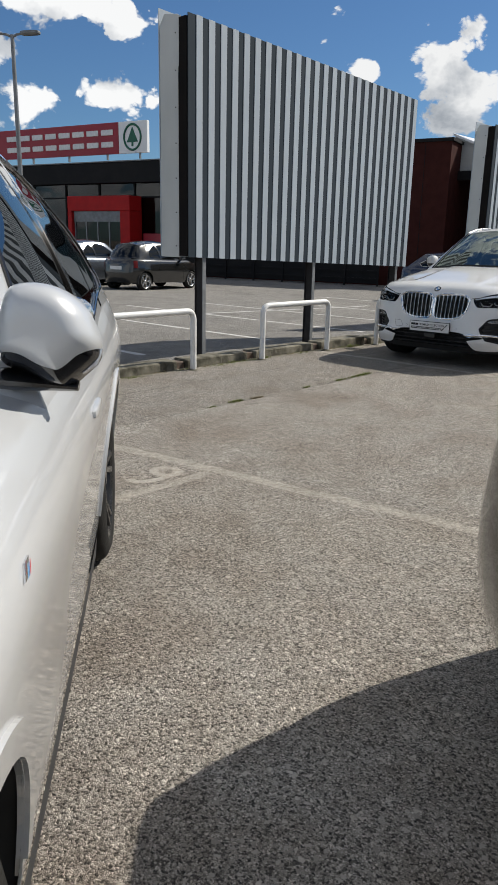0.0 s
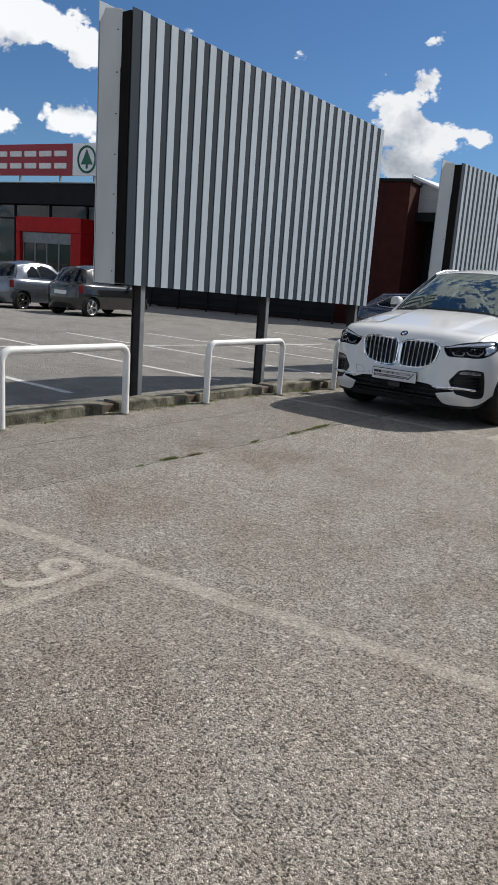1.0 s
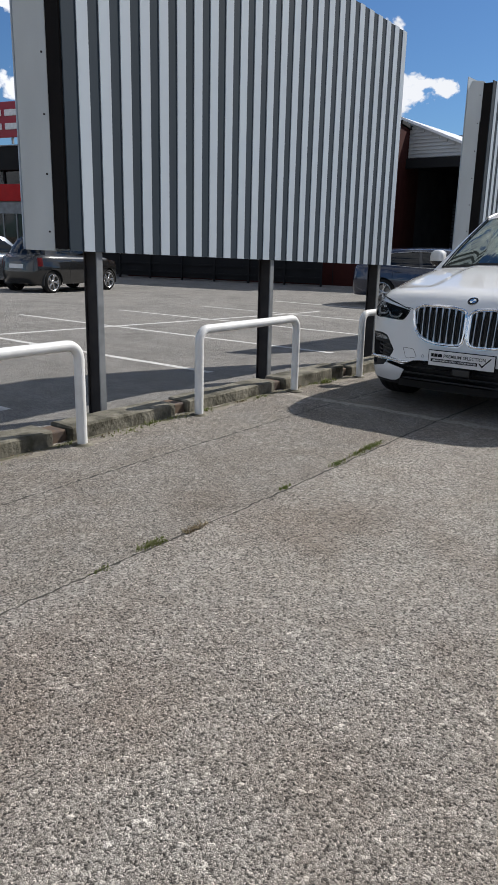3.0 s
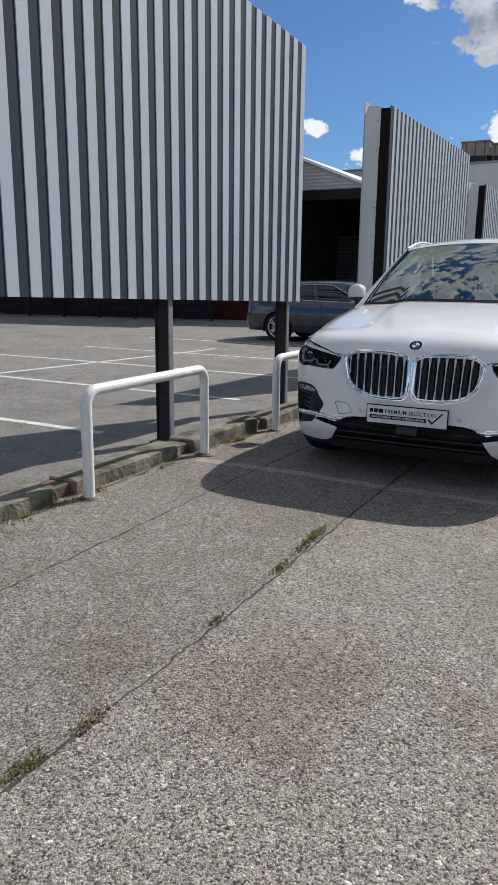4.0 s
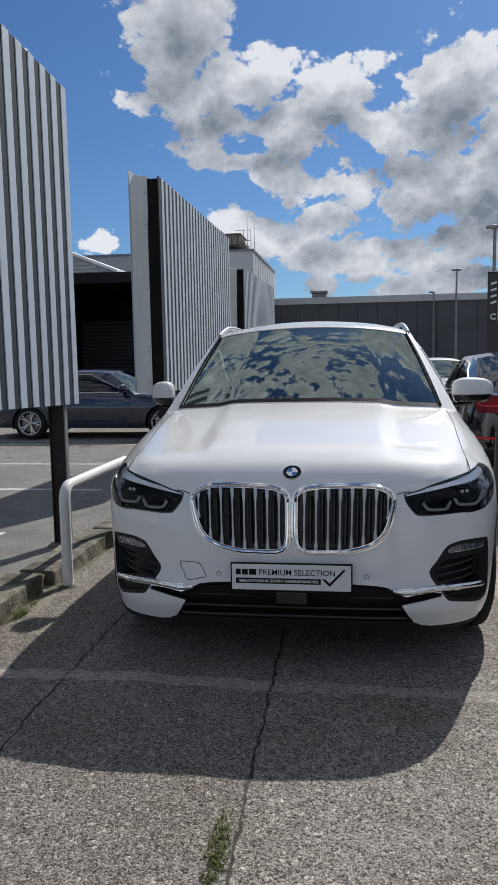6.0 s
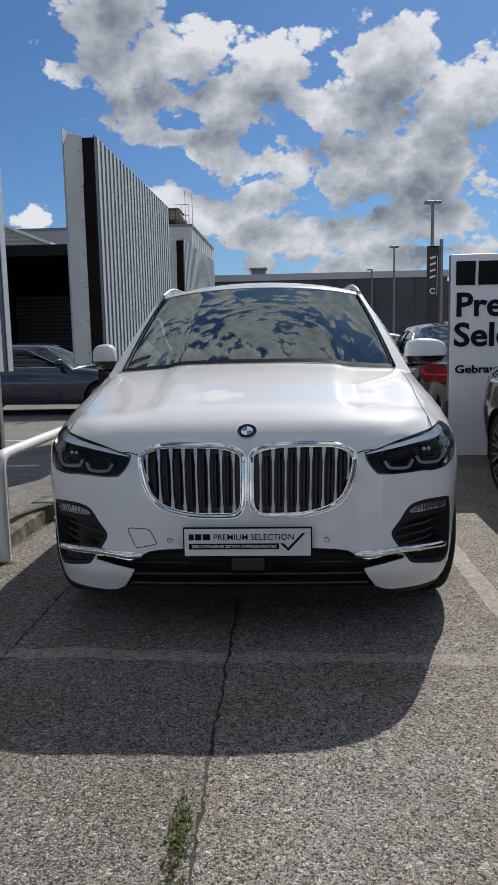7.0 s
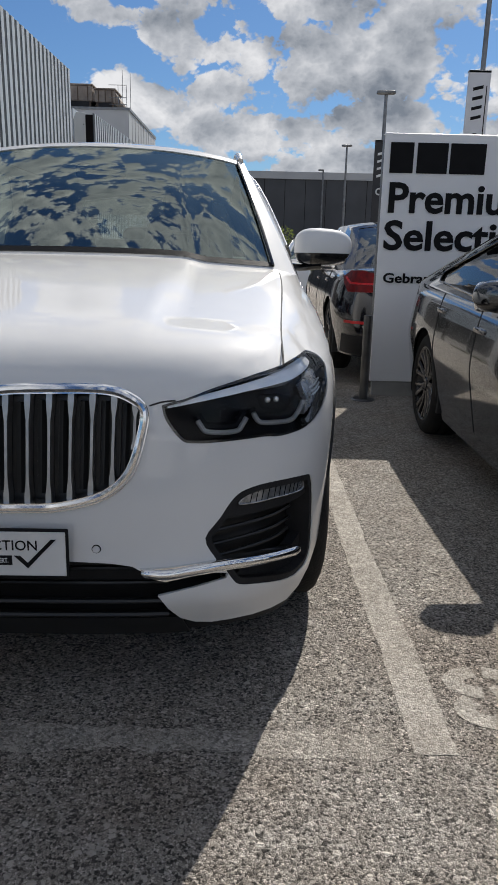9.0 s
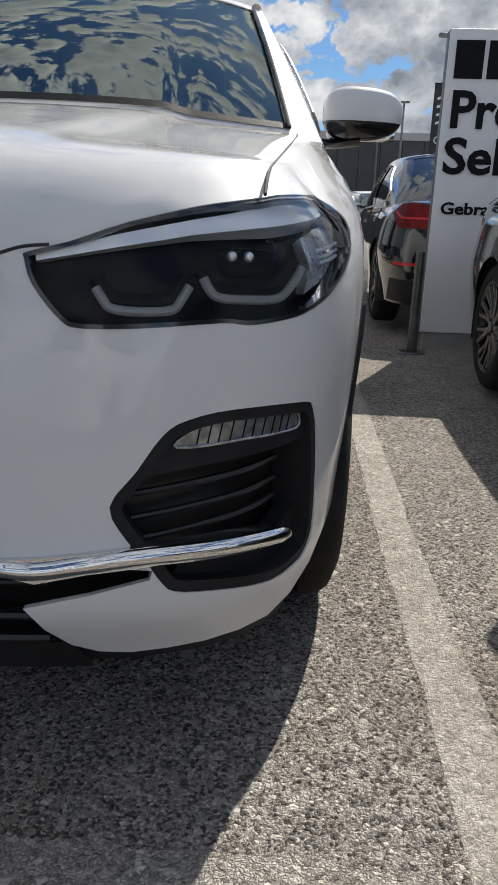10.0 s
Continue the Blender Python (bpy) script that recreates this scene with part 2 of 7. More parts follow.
M_FAINT = asphalt("faint_old_paint", [(0.0, (0.32, 0.30, 0.265)), (0.3, (0.56, 0.52, 0.46)), (0.75, (0.71, 0.665, 0.59)), (1.0, (0.84, 0.79, 0.72))],
                  [(0.82, 0.79, 0.77), (1.0, 0.965, 0.93), (0.84, 0.82, 0.80)], (0.36, 0.345, 0.33), 150.0, (0.78, 0.77, 0.76))
M_SPENT = material("spent_line_paint", (0.53, 0.495, 0.44), (0.25, 0.235, 0.205), 130, 0.85, bump=1.0, bump_scale=130, detail=6)
M_LOT = asphalt("asphalt_fine", [(0.0, (0.16, 0.153, 0.142)), (0.5, (0.27, 0.258, 0.238)), (1.0, (0.39, 0.373, 0.345))],
                [(0.74, 0.73, 0.72), (1.0, 0.98, 0.95), (0.76, 0.75, 0.74)], (0.55, 0.55, 0.55), 170.0, (0.88, 0.88, 0.88), 0.5)
M_LANE = asphalt("asphalt_older_lane", [(0.0, (0.07, 0.065, 0.058)), (0.2, (0.17, 0.157, 0.138)), (0.36, (0.35, 0.322, 0.284)), (0.8, (0.53, 0.49, 0.435)), (1.0, (0.76, 0.71, 0.645))],
                 [(0.80, 0.75, 0.70), (1.0, 0.965, 0.92), (0.84, 0.81, 0.78)], (0.18, 0.172, 0.165), 185.0, (0.82, 0.81, 0.80), 0.75)
M_LINE_FAR = material("white_line_paint", (0.60, 0.59, 0.56), (0.40, 0.395, 0.38), 12, 0.8, bump=0.3)
M_KERB = material("weathered_kerb_stone", (0.205, 0.188, 0.145), (0.050, 0.046, 0.030), 6.5, 0.9, bump=1.0, bump_scale=38, detail=9)
M_MOSS = material("moss", (0.085, 0.085, 0.045), (0.14, 0.125, 0.09), 30, 0.95, bump=0.8, bump_scale=120)
M_GRASS = material("grass_blade", (0.10, 0.13, 0.035), (0.20, 0.19, 0.08), 8, 0.7)
gn, gl = M_GRASS.node_tree.nodes, M_GRASS.node_tree.links
leaf, both = gn.new("ShaderNodeBsdfTranslucent"), gn.new("ShaderNodeMixShader")
leaf.inputs[0].default_value = (0.13, 0.17, 0.04, 1)
gl.new(gn["Principled BSDF"].outputs[0], both.inputs[1])
gl.new(leaf.outputs[0], both.inputs[2])
gl.new(both.outputs[0], gn["Material Output"].inputs[0])
M_DRY = material("dry_grass", (0.26, 0.21, 0.12), (0.16, 0.12, 0.07), 20, 0.9)
M_DIRT = material("loose_grit", (0.30, 0.27, 0.225), (0.17, 0.15, 0.12), 60, 0.95, bump=1.0, bump_scale=110, detail=7)
M_CRACK = material("crack_fill", (0.022, 0.021, 0.018), (0.075, 0.068, 0.055), 14, 0.95, bump=0.8, bump_scale=90)
# grooves: own slate tone and the shade between ribs in one colour
M_BACKING = material("slate_grey_groove_with_shade", (0.034, 0.046, 0.059), (0.028, 0.039, 0.050), 1.2, 0.75, stretch=(1, 1, 0.15), spec=0.15)
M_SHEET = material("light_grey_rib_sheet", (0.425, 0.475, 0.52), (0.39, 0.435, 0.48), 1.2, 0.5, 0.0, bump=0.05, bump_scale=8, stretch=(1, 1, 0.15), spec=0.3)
M_SHEET_SIDE = material("light_grey_folded_sheet", (0.55, 0.57, 0.56), (0.46, 0.48, 0.47), 2.5, 0.45, 0.0, bump=0.06, bump_scale=10, stretch=(1, 1, 0.3))
M_CORE = material("dark_frame_and_slot_shade", (0.009, 0.008, 0.008), (0.014, 0.012, 0.011), 4, 0.85, spec=0.1)
# one post in two colours: dark for shaded web, grey for sunlit flange
M_POST = material("dark_steel_with_shade", (0.020, 0.018, 0.018), (0.034, 0.030, 0.029), 9, 0.7, 0.0, bump=0.1, bump_scale=30, spec=0.25)
M_FLANGE = material("sunlit_flange_grey", (0.24, 0.25, 0.255), (0.17, 0.175, 0.18), 9, 0.5)
M_HOOP = material("white_painted_tube", (0.74, 0.74, 0.72), (0.66, 0.655, 0.63), 7, 0.38, bump=0.04, bump_scale=40)
M_DARK_BROWN = material("dark_steel_and_gap_shade", (0.07, 0.05, 0.04), (0.12, 0.08, 0.05), 12, 0.8)


# ---- mesh tools ----
from mathutils.geometry import delaunay_2d_cdt


def mesh_object(name, verts, faces, mat, parent=None, label="", smooth=False, normals=None):
    me = bpy.data.meshes.new(name)
    me.from_pydata([tuple(v) for v in verts], [], faces)
    me.validate()
    if smooth:
        me.shade_smooth()
    if normals is not None and len(normals) == len(me.vertices):
        me.normals_split_custom_set_from_vertices([tuple(v) for v in normals])
    if mat:
        me.materials.append(mat)
    ob = new(name, me)
    if parent is not None:
        ob.parent = parent
    if label:
        tagged(ob, label)
    return ob


def part(name, bm, mat, parent=None, label="", smooth=False):
    me = bpy.data.meshes.new(name)
    bmesh.ops.recalc_face_normals(bm, faces=bm.faces[:])
    bm.to_mesh(me)
    bm.free()
    if smooth:
        me.shade_smooth()
        me.set_sharp_from_angle(angle=radians(38))
    me.materials.append(mat)
    ob = new(name, me)
    if parent is not None:
        ob.parent = parent
    if label:
        tagged(ob, label)
    return ob


def thing(name, m, label, category, group=""):
    ob = new(name)
    ob.empty_display_size = 0.2
    ob.matrix_world = m
    return tagged(ob, label, category, group)


def add_box(bm, lo, hi, bevel=0.0, m=None):
    x0, y0, z0 = lo
    x1, y1, z1 = hi
    b = bmesh.new()
    bmesh.ops.create_cube(b, size=1.0, matrix=Matrix.Translation(((x0 + x1) / 2, (y0 + y1) / 2, (z0 + z1) / 2)) @ Matrix.Diagonal((x1 - x0, y1 - y0, z1 - z0, 1)))
    if bevel:
        bmesh.ops.bevel(b, geom=b.edges[:], offset=bevel, segments=2, affect="EDGES", profile=0.5)
    if m is not None:
        bmesh.ops.transform(b, matrix=m, verts=b.verts[:])
    tmp = bpy.data.meshes.new("tmp")
    b.to_mesh(tmp)
    b.free()
    bm.from_mesh(tmp)
    bpy.data.meshes.remove(tmp)
    return bm


def box(lo, hi, bevel=0.0, m=None):
    return add_box(bmesh.new(), lo, hi, bevel, m)


def prism(outline, depth, m, bevel=0.0):
    """A flat plate: the outline (x, y) drawn out along z, then placed by m."""
    bm = bmesh.new()
    f = bm.faces.new([bm.verts.new((x, y, 0)) for x, y in outline])
    r = bmesh.ops.extrude_face_region(bm, geom=[f])
    bmesh.ops.translate(bm, verts=[v for v in r["geom"] if isinstance(v, bmesh.types.BMVert)], vec=(0, 0, depth))
    if bevel:
        bmesh.ops.bevel(bm, geom=[e for e in bm.edges], offset=bevel, segments=1, affect="EDGES")
    bmesh.ops.transform(bm, matrix=m, verts=bm.verts[:])
    return bm


def add_cyl(bm, a, b, r0, r1=None, seg=16, caps=True):
    a, b = Vector(a), Vector(b)
    r1 = r0 if r1 is None else r1
    q = (b - a).to_track_quat("Z", "Y").to_matrix()
    rings = []
    for p, r in ((a, r0), (b, r1)):
        rings.append([bm.verts.new(p + q @ Vector((r * math.cos(2 * math.pi * i / seg), r * math.sin(2 * math.pi * i / seg), 0))) for i in range(seg)])
    for i in range(seg):
        j = (i + 1) % seg
        bm.faces.new((rings[0][i], rings[0][j], rings[1][j], rings[1][i]))
    if caps:
        bm.faces.new(rings[0][::-1])
        bm.faces.new(rings[1])
    return bm


def cyl(a, b, r0, r1=None, seg=16):
    return add_cyl(bmesh.new(), a, b, r0, r1, seg)


def add_tube(bm, path, r, seg=12, flat=None):
    """A tube swept along a path; flat: (normal, ratio) squashes it towards a ribbon."""
    path = [Vector(p) for p in path]
    rings, n0 = [], None
    for i, p in enumerate(path):
        d = (path[min(i + 1, len(path) - 1)] - path[max(i - 1, 0)]).normalized()
        if flat is not None:
            n0 = Vector(flat[0])
        elif n0 is None:
            n0 = d.orthogonal()
        n0 = (n0 - d * n0.dot(d)).normalized()
        s = d.cross(n0)
        k = flat[1] if flat is not None else 1.0
        rr = r[i] if isinstance(r, (list, tuple)) else r
        rings.append([bm.verts.new(p + (n0 * math.cos(2 * math.pi * j / seg) * k + s * math.sin(2 * math.pi * j / seg)) * rr) for j in range(seg)])
    for a, b in zip(rings, rings[1:]):
        for j in range(seg):
            k = (j + 1) % seg
            bm.faces.new((a[j], a[k], b[k], b[j]))
    bm.faces.new(rings[0][::-1])
    bm.faces.new(rings[-1])
    return bm


def lathe(profile, axis="x", seg=48):
    """Turns a profile of (radius, along) round an axis through the origin."""
    bm = bmesh.new()
    rings = []
    for r, a in profile:
        ring = []
        for i in range(seg):
            c, s = r * math.cos(2 * math.pi * i / seg), r * math.sin(2 * math.pi * i / seg)
            ring.append(bm.verts.new((a, c, s) if axis == "x" else (c, s, a)))
        rings.append(ring)
    for a, b in zip(rings, rings[1:]):
        for i in range(seg):
            j = (i + 1) % seg
            bm.faces.new((a[i], a[j], b[j], b[i]))
    return bm


def superblob(sx, sy, sz, e1=0.6, e2=0.6, seg=28, rings=18, warp=None):
    """A rounded block between a box and an egg."""
    bm = bmesh.new()

    def sp(v, e):
        return math.copysign(abs(v) ** e, v)

    grid = []
    for i in range(rings + 1):
        a = -math.pi / 2 + math.pi * i / rings
        row = []
        for j in range(seg):
            b = 2 * math.pi * j / seg
            p = Vector((sx * sp(math.cos(a), e1) * sp(math.cos(b), e2), sy * sp(math.cos(a), e1) * sp(math.sin(b), e2), sz * sp(math.sin(a), e1)))
            row.append(bm.verts.new(warp(p) if warp else p))
        grid.append(row)
    for a, b in zip(grid, grid[1:]):
        for j in range(seg):
            k = (j + 1) % seg
            bm.faces.new((a[j], a[k], b[k], b[j]))
    bmesh.ops.remove_doubles(bm, verts=bm.verts[:], dist=1e-5)
    return bm


def spline(points, n=8, closed=False):
    """A smooth curve through the points (Catmull-Rom), n steps from each to the next."""
    pts = [tuple(map(float, p)) for p in points]
    out, k = [], len(pts)
    for i in range(k if closed else k - 1):
        p = [pts[(i + o) % k] if closed else pts[min(max(i + o, 0), k - 1)] for o in (-1, 0, 1, 2)]
        for s in range(n):
            t = s / n
            out.append(tuple(0.5 * (2 * b + (c - a) * t + (2 * a - 5 * b + 4 * c - d) * t * t + (3 * b - a - 3 * c + d) * t ** 3) for a, b, c, d in zip(*p)))
    if not closed:
        out.append(pts[-1])
    return out


def lerp_table(table):
    """Smooth function through a table of (x, value)."""
    dense = spline(table, 10)
    xs, ys = np.array([p[0] for p in dense]), np.array([p[1] for p in dense])
    return lambda v: float(np.interp(v, xs, ys))


def inside(poly, pts):
    poly = np.asarray(poly)
    x, y = pts[:, 0], pts[:, 1]
    hit = np.zeros(len(pts), bool)
    j = len(poly) - 1
    for i in range(len(poly)):
        xi, yi, xj, yj = *poly[i], *poly[j]
        if yi != yj:
            hit ^= ((yi > y) != (yj > y)) & (x < (xj - xi) * (y - yi) / (yj - yi) + xi)
        j = i
    return hit


def resample(poly, step):
    out = []
    for (ax, ay), (bx, by) in zip(poly, poly[1:] + poly[:1]):
        n = max(1, int(math.hypot(bx - ax, by - ay) / step))
        out += [(ax + (bx - ax) * i / n, ay + (by - ay) * i / n) for i in range(n)]
    return out


def panel(name, surf, outline, mat, parent, holes=(), step=0.05, lift=0.0, edge=0.0, label="", flip=1.0, bend=None):
    """A sheet cut to an outline with holes, laid on the surface surf(a, b); lift: off it along the normal; edge: depth of the turned-in rim."""
    loops = [resample(list(outline), step)] + [resample(list(h), step) for h in holes]
    verts, edges = [], []
    for lp in loops:
        s = len(verts)
        verts += lp
        edges += [(s + i, s + (i + 1) % len(lp)) for i in range(len(lp))]
    arr = np.array(loops[0])
    lo, hi = arr.min(0), arr.max(0)
    gx, gy = np.meshgrid(np.arange(lo[0] + step / 2, hi[0], step), np.arange(lo[1] + step / 2, hi[1], step))
    cand = np.stack([gx.ravel(), gy.ravel()], 1)
    if len(cand):
        keep = inside(arr, cand)
        for h in loops[1:]:
            keep &= ~inside(h, cand)
        cand = cand[keep]
        border = np.array(verts)
        if len(cand):
            cand = cand[[np.min(np.sum((border - c) ** 2, 1)) > (step * 0.4) ** 2 for c in cand]]
        verts = verts + [tuple(c) for c in cand]
    v2, _, f2, *_ = delaunay_2d_cdt([Vector(v) for v in verts], edges, [], 0, 1e-7)
    v2 = [(v.x, v.y) for v in v2]
    cen = np.array([np.mean([v2[i] for i in f], 0) for f in f2])
    ok = inside(loops[0], cen)
    for h in loops[1:]:
        ok &= ~inside(h, cen)
    faces = [list(f) for f, o in zip(f2, ok) if o]
    pts, nrm = [], []
    d = 1e-3
    for a, b in v2:
        p = Vector(surf(a, b))
        n = (Vector(surf(a + d, b)) - Vector(surf(a - d, b))).cross(Vector(surf(a, b + d)) - Vector(surf(a, b - d)))
        n = n.normalized() * flip
        if bend:
            n = bend(a, b, p, n)
        pts.append(p + n * lift)
        nrm.append(n)
    out = []
    for f in faces:
        n = (pts[f[1]] - pts[f[0]]).cross(pts[f[2]] - pts[f[0]])
        out.append(f if n.dot(nrm[f[0]]) > 0 else f[::-1])
    if edge:
        count = {}
        for f in out:
            for i in range(3):
                count[(f[i], f[(i + 1) % 3])] = True
        rim, base = {}, len(pts)
        for (i, j) in list(count):
            if (j, i) not in count:
                for k in (i, j):
                    if k not in rim:
                        rim[k] = len(pts)
                        pts.append(pts[k] - nrm[k] * edge)
                        nrm.append(nrm[k])
                out.append([j, i, rim[i], rim[j]])
        # the rim has edges of its own, so that it shades apart from the face
        pts2, nrm2, out2 = list(pts), list(nrm), []
        for f in out:
            if len(f) == 4:
                n = (pts[f[1]] - pts[f[0]]).cross(pts[f[3]] - pts[f[0]]).normalized()
                s = len(pts2)
                pts2 += [pts[k] for k in f]
                nrm2 += [n] * 4
                out2.append([s, s + 1, s + 2, s + 3])
            else:
                out2.append(f)
        pts, nrm, out = pts2, nrm2, out2
    used = sorted({i for f in out for i in f})
    new_id = {k: i for i, k in enumerate(used)}
    return mesh_object(name, [pts[k] for k in used], [[new_id[k] for k in f] for f in out], mat, parent, label, True, [nrm[k] for k in used])


def lettering(name, text, size, mat, parent, m, depth=0.004, bold=0.0, width=None, align="LEFT"):
    """Writing in the built-in font as a mesh; width: drawn to this length."""
    cu = bpy.data.curves.new(name, "FONT")
    cu.body, cu.size, cu.extrude, cu.offset, cu.align_x, cu.resolution_u = text, size, depth / 2, bold, align, 3
    tmp = bpy.data.objects.new("tmp", cu)
    scene.collection.objects.link(tmp)
    me = bpy.data.meshes.new_from_object(tmp.evaluated_get(bpy.context.evaluated_depsgraph_get()))
    bpy.data.objects.remove(tmp)
    if width and len(me.vertices):
        xs = [v.co.x for v in me.vertices]
        k = width / (max(xs) - min(xs))
        for v in me.vertices:
            v.co.x *= k
    me.materials.clear()
    me.materials.append(mat)
    ob = new(name, me)
    ob.parent = parent
    ob.matrix_local = m
    return ob


# ---- setting ----
SLOPE0, SLOPE1, FALL = 8.5, 17.0, -0.022


def gz(y):
    """Height of the ground: level, then a gentle fall away from the near cars."""
    return FALL * (min(max(y, SLOPE0), SLOPE1) - SLOPE0)


def ground_sheet(name, x0, x1, y0, y1, mat, lift, kind, label, category, nx=1, parent=None):
    ys = sorted({y0, y1, *[y for y in (-60.0, 0.0, SLOPE0 - 0.5, SLOPE0, SLOPE0 + 0.5, 12.0, SLOPE1, 30.0, 60.0) if y0 < y < y1]})
    verts = [(x0 + (x1 - x0) * i / nx, y, gz(y) + lift) for y in ys for i in range(nx + 1)]
    faces = [(r * (nx + 1) + i, r * (nx + 1) + i + 1, (r + 1) * (nx + 1) + i + 1, (r + 1) * (nx + 1) + i) for r in range(len(ys) - 1) for i in range(nx)]
    ob = mesh_object(name, verts, faces, mat, parent)
    return tagged(ob, label, category, kind=kind) if category else ob


ground_sheet("ground", -900, 900, -900, 1500, M_ASPHALT, 0, "structure", "worn coarse brownish grey asphalt of a car park", "ground")
ground_sheet("pavement", -120, -6.36, -60, 90, M_LOT, 0.004, "structure", "smooth grey asphalt of the neighbouring car park", "pavement")


ground_sheet("lane", -6.13, -4.55, 1.5, 12.0, M_LANE, 0.0005, "structure", "older darker strip of asphalt along the kerb", "ground")


def strip(name, x0, y0, x1, y1, w, mat, label, lift=0.001, ragged=0.0, seed=0):
    """A thin painted or worn strip on the ground from one point to the other."""
    rnd = random.Random(seed)
    a, b = Vector((x0, y0)), Vector((x1, y1))
    d = (b - a).normalized()
    s = Vector((-d.y, d.x))
    n = max(2, int((b - a).length / (0.025 if mat is M_CRACK else 0.06))) if ragged else 2
    verts, faces = [], []
    off = 0.0
    for i in range(n + 1):
        p = a.lerp(b, i / n)
        off = off * (0.55 if mat is M_CRACK else 0.8) + rnd.uniform(-ragged, ragged)
        l, r = w / 2 + rnd.uniform(-ragged, ragged), w / 2 + rnd.uniform(-ragged, ragged)
        for q in (p + s * (off + max(l, 0.003)), p + s * (off - max(r, 0.003))):
            verts.append((q.x, q.y, gz(q.y) + lift))
    faces = [(2 * i, 2 * i + 1, 2 * i + 3, 2 * i + 2) for i in range(n)]
    return tagged(mesh_object(name, verts, faces, mat), label, "road marking" if mat in (M_LINE, M_LINE_FAR, M_FAINT, M_SPENT) else name, kind="structure")


strip("parking_line", -5.6, 3.66, -1.05, 4.345, 0.10, M_FAINT, "worn white parking bay line on asphalt", ragged=0.006, seed=1)
strip("parking_line", -3.222, 3.96, -3.26, 1.0, 0.09, M_FAINT, "worn white parking bay divider on asphalt", ragged=0.006, seed=2, lift=0.0016)
strip("parking_line", -3.326, 8.66, -3.340, 12.9, 0.108, M_LINE, "worn white parking bay divider beside the white car", ragged=0.003, seed=3)
strip("parking_line", -3.326, 8.66, -3.326, 8.725, 0.106, M_LINE, "brighter patch of paint at the end of a bay line", ragged=0.003, seed=33, lift=0.0016)
strip("parking_line", -6.0, 8.70, -3.42, 8.70, 0.10, M_FAINT, "faint worn cross line in front of the white car", ragged=0.012, seed=4, lift=0.001)
for i, (xa, ya, xb, yb) in enumerate([(-7.2, 9.06, -13.6, 9.06), (-7.2, 11.45, -13.6, 11.35), (-7.2, 13.85, -13.6, 13.7), (-7.2, 16.3, -13.6, 16.2), (-7.2, 6.65, -13.6, 6.65), (-7.2, 4.2, -13.6, 4.2),
                                      (-11.2, 2.0, -11.2, 17.5), (-7.6, 19.0, -14.0, 19.0)]):
    strip("parking_line", xa, ya, xb, yb, 0.10, M_LINE_FAR, "white parking bay line on the neighbouring lot", lift=0.0055, ragged=0.004, seed=20 + i)
strip("crack", -4.53, 4.3, -4.53, 6.6, 0.008, M_CRACK, "dark open seam in the asphalt", ragged=0.006, seed=5)
strip("crack", -4.53, 6.6, -4.59, 9.8, 0.008, M_CRACK, "dark open seam in the asphalt", ragged=0.0055, seed=6, lift=0.002)
strip("crack", -5.46, 4.6, -5.50, 9.9, 0.010, M_CRACK, "fine dark seam along the kerb", ragged=0.006, seed=7)
strip("dirt", -6.06, 2.5, -6.06, 9.9, 0.05, M_DIRT, "strip of grit and dry dirt along the kerb", ragged=0.03, seed=8, lift=0.001)


def painted_digit(rings, x, y, mat, gaps, turn=0.0):
    """A stencilled figure made of broad arcs (centre, half sizes, first and last angle) with the stencil's bridges left open."""
    bm = bmesh.new()
    for cx, cy, rx, ry, a0, a1 in rings:
        n = 40
        prev = None
        level = 0.0 if cy > 0 else 0.0005
        for i in range(n + 1):
            a = radians(a0 + (a1 - a0) * i / n)
            pts = [Vector((cx + (rx + o) * math.cos(a), cy + (ry + o) * math.sin(a), level + gz(y + cy + (ry + o) * math.sin(a)) - gz(y))) for o in (-0.029, 0.029)]
            open_here = any(abs(cx + rx * math.cos(a) - gx) < 0.012 for gx in gaps)
            vs = [bm.verts.new(p) for p in pts]
            if prev and not open_here:
                bm.faces.new((prev[0], prev[1], vs[1], vs[0]))
            prev = None if open_here else vs
    ob = part("bay_number", bm, mat)
    ob.matrix_world = pose(x, y, gz(y) + 0.0012, 0, 0, turn)
    return tagged(ob, "worn white stencilled bay number painted on asphalt", "road marking", kind="structure")


painted_digit([(0, 0.085, 0.085, 0.07, 0, 360), (0, -0.03, 0.085, 0.15, 20, -115)], -3.42, 3.69, M_LINE, (), 0)
painted_digit([(0, 0.068, 0.085, 0.052, 0, 360), (0, -0.066, 0.088, 0.056, 128, 412)], -3.115, 8.91, M_LINE, (0.0,), 0)


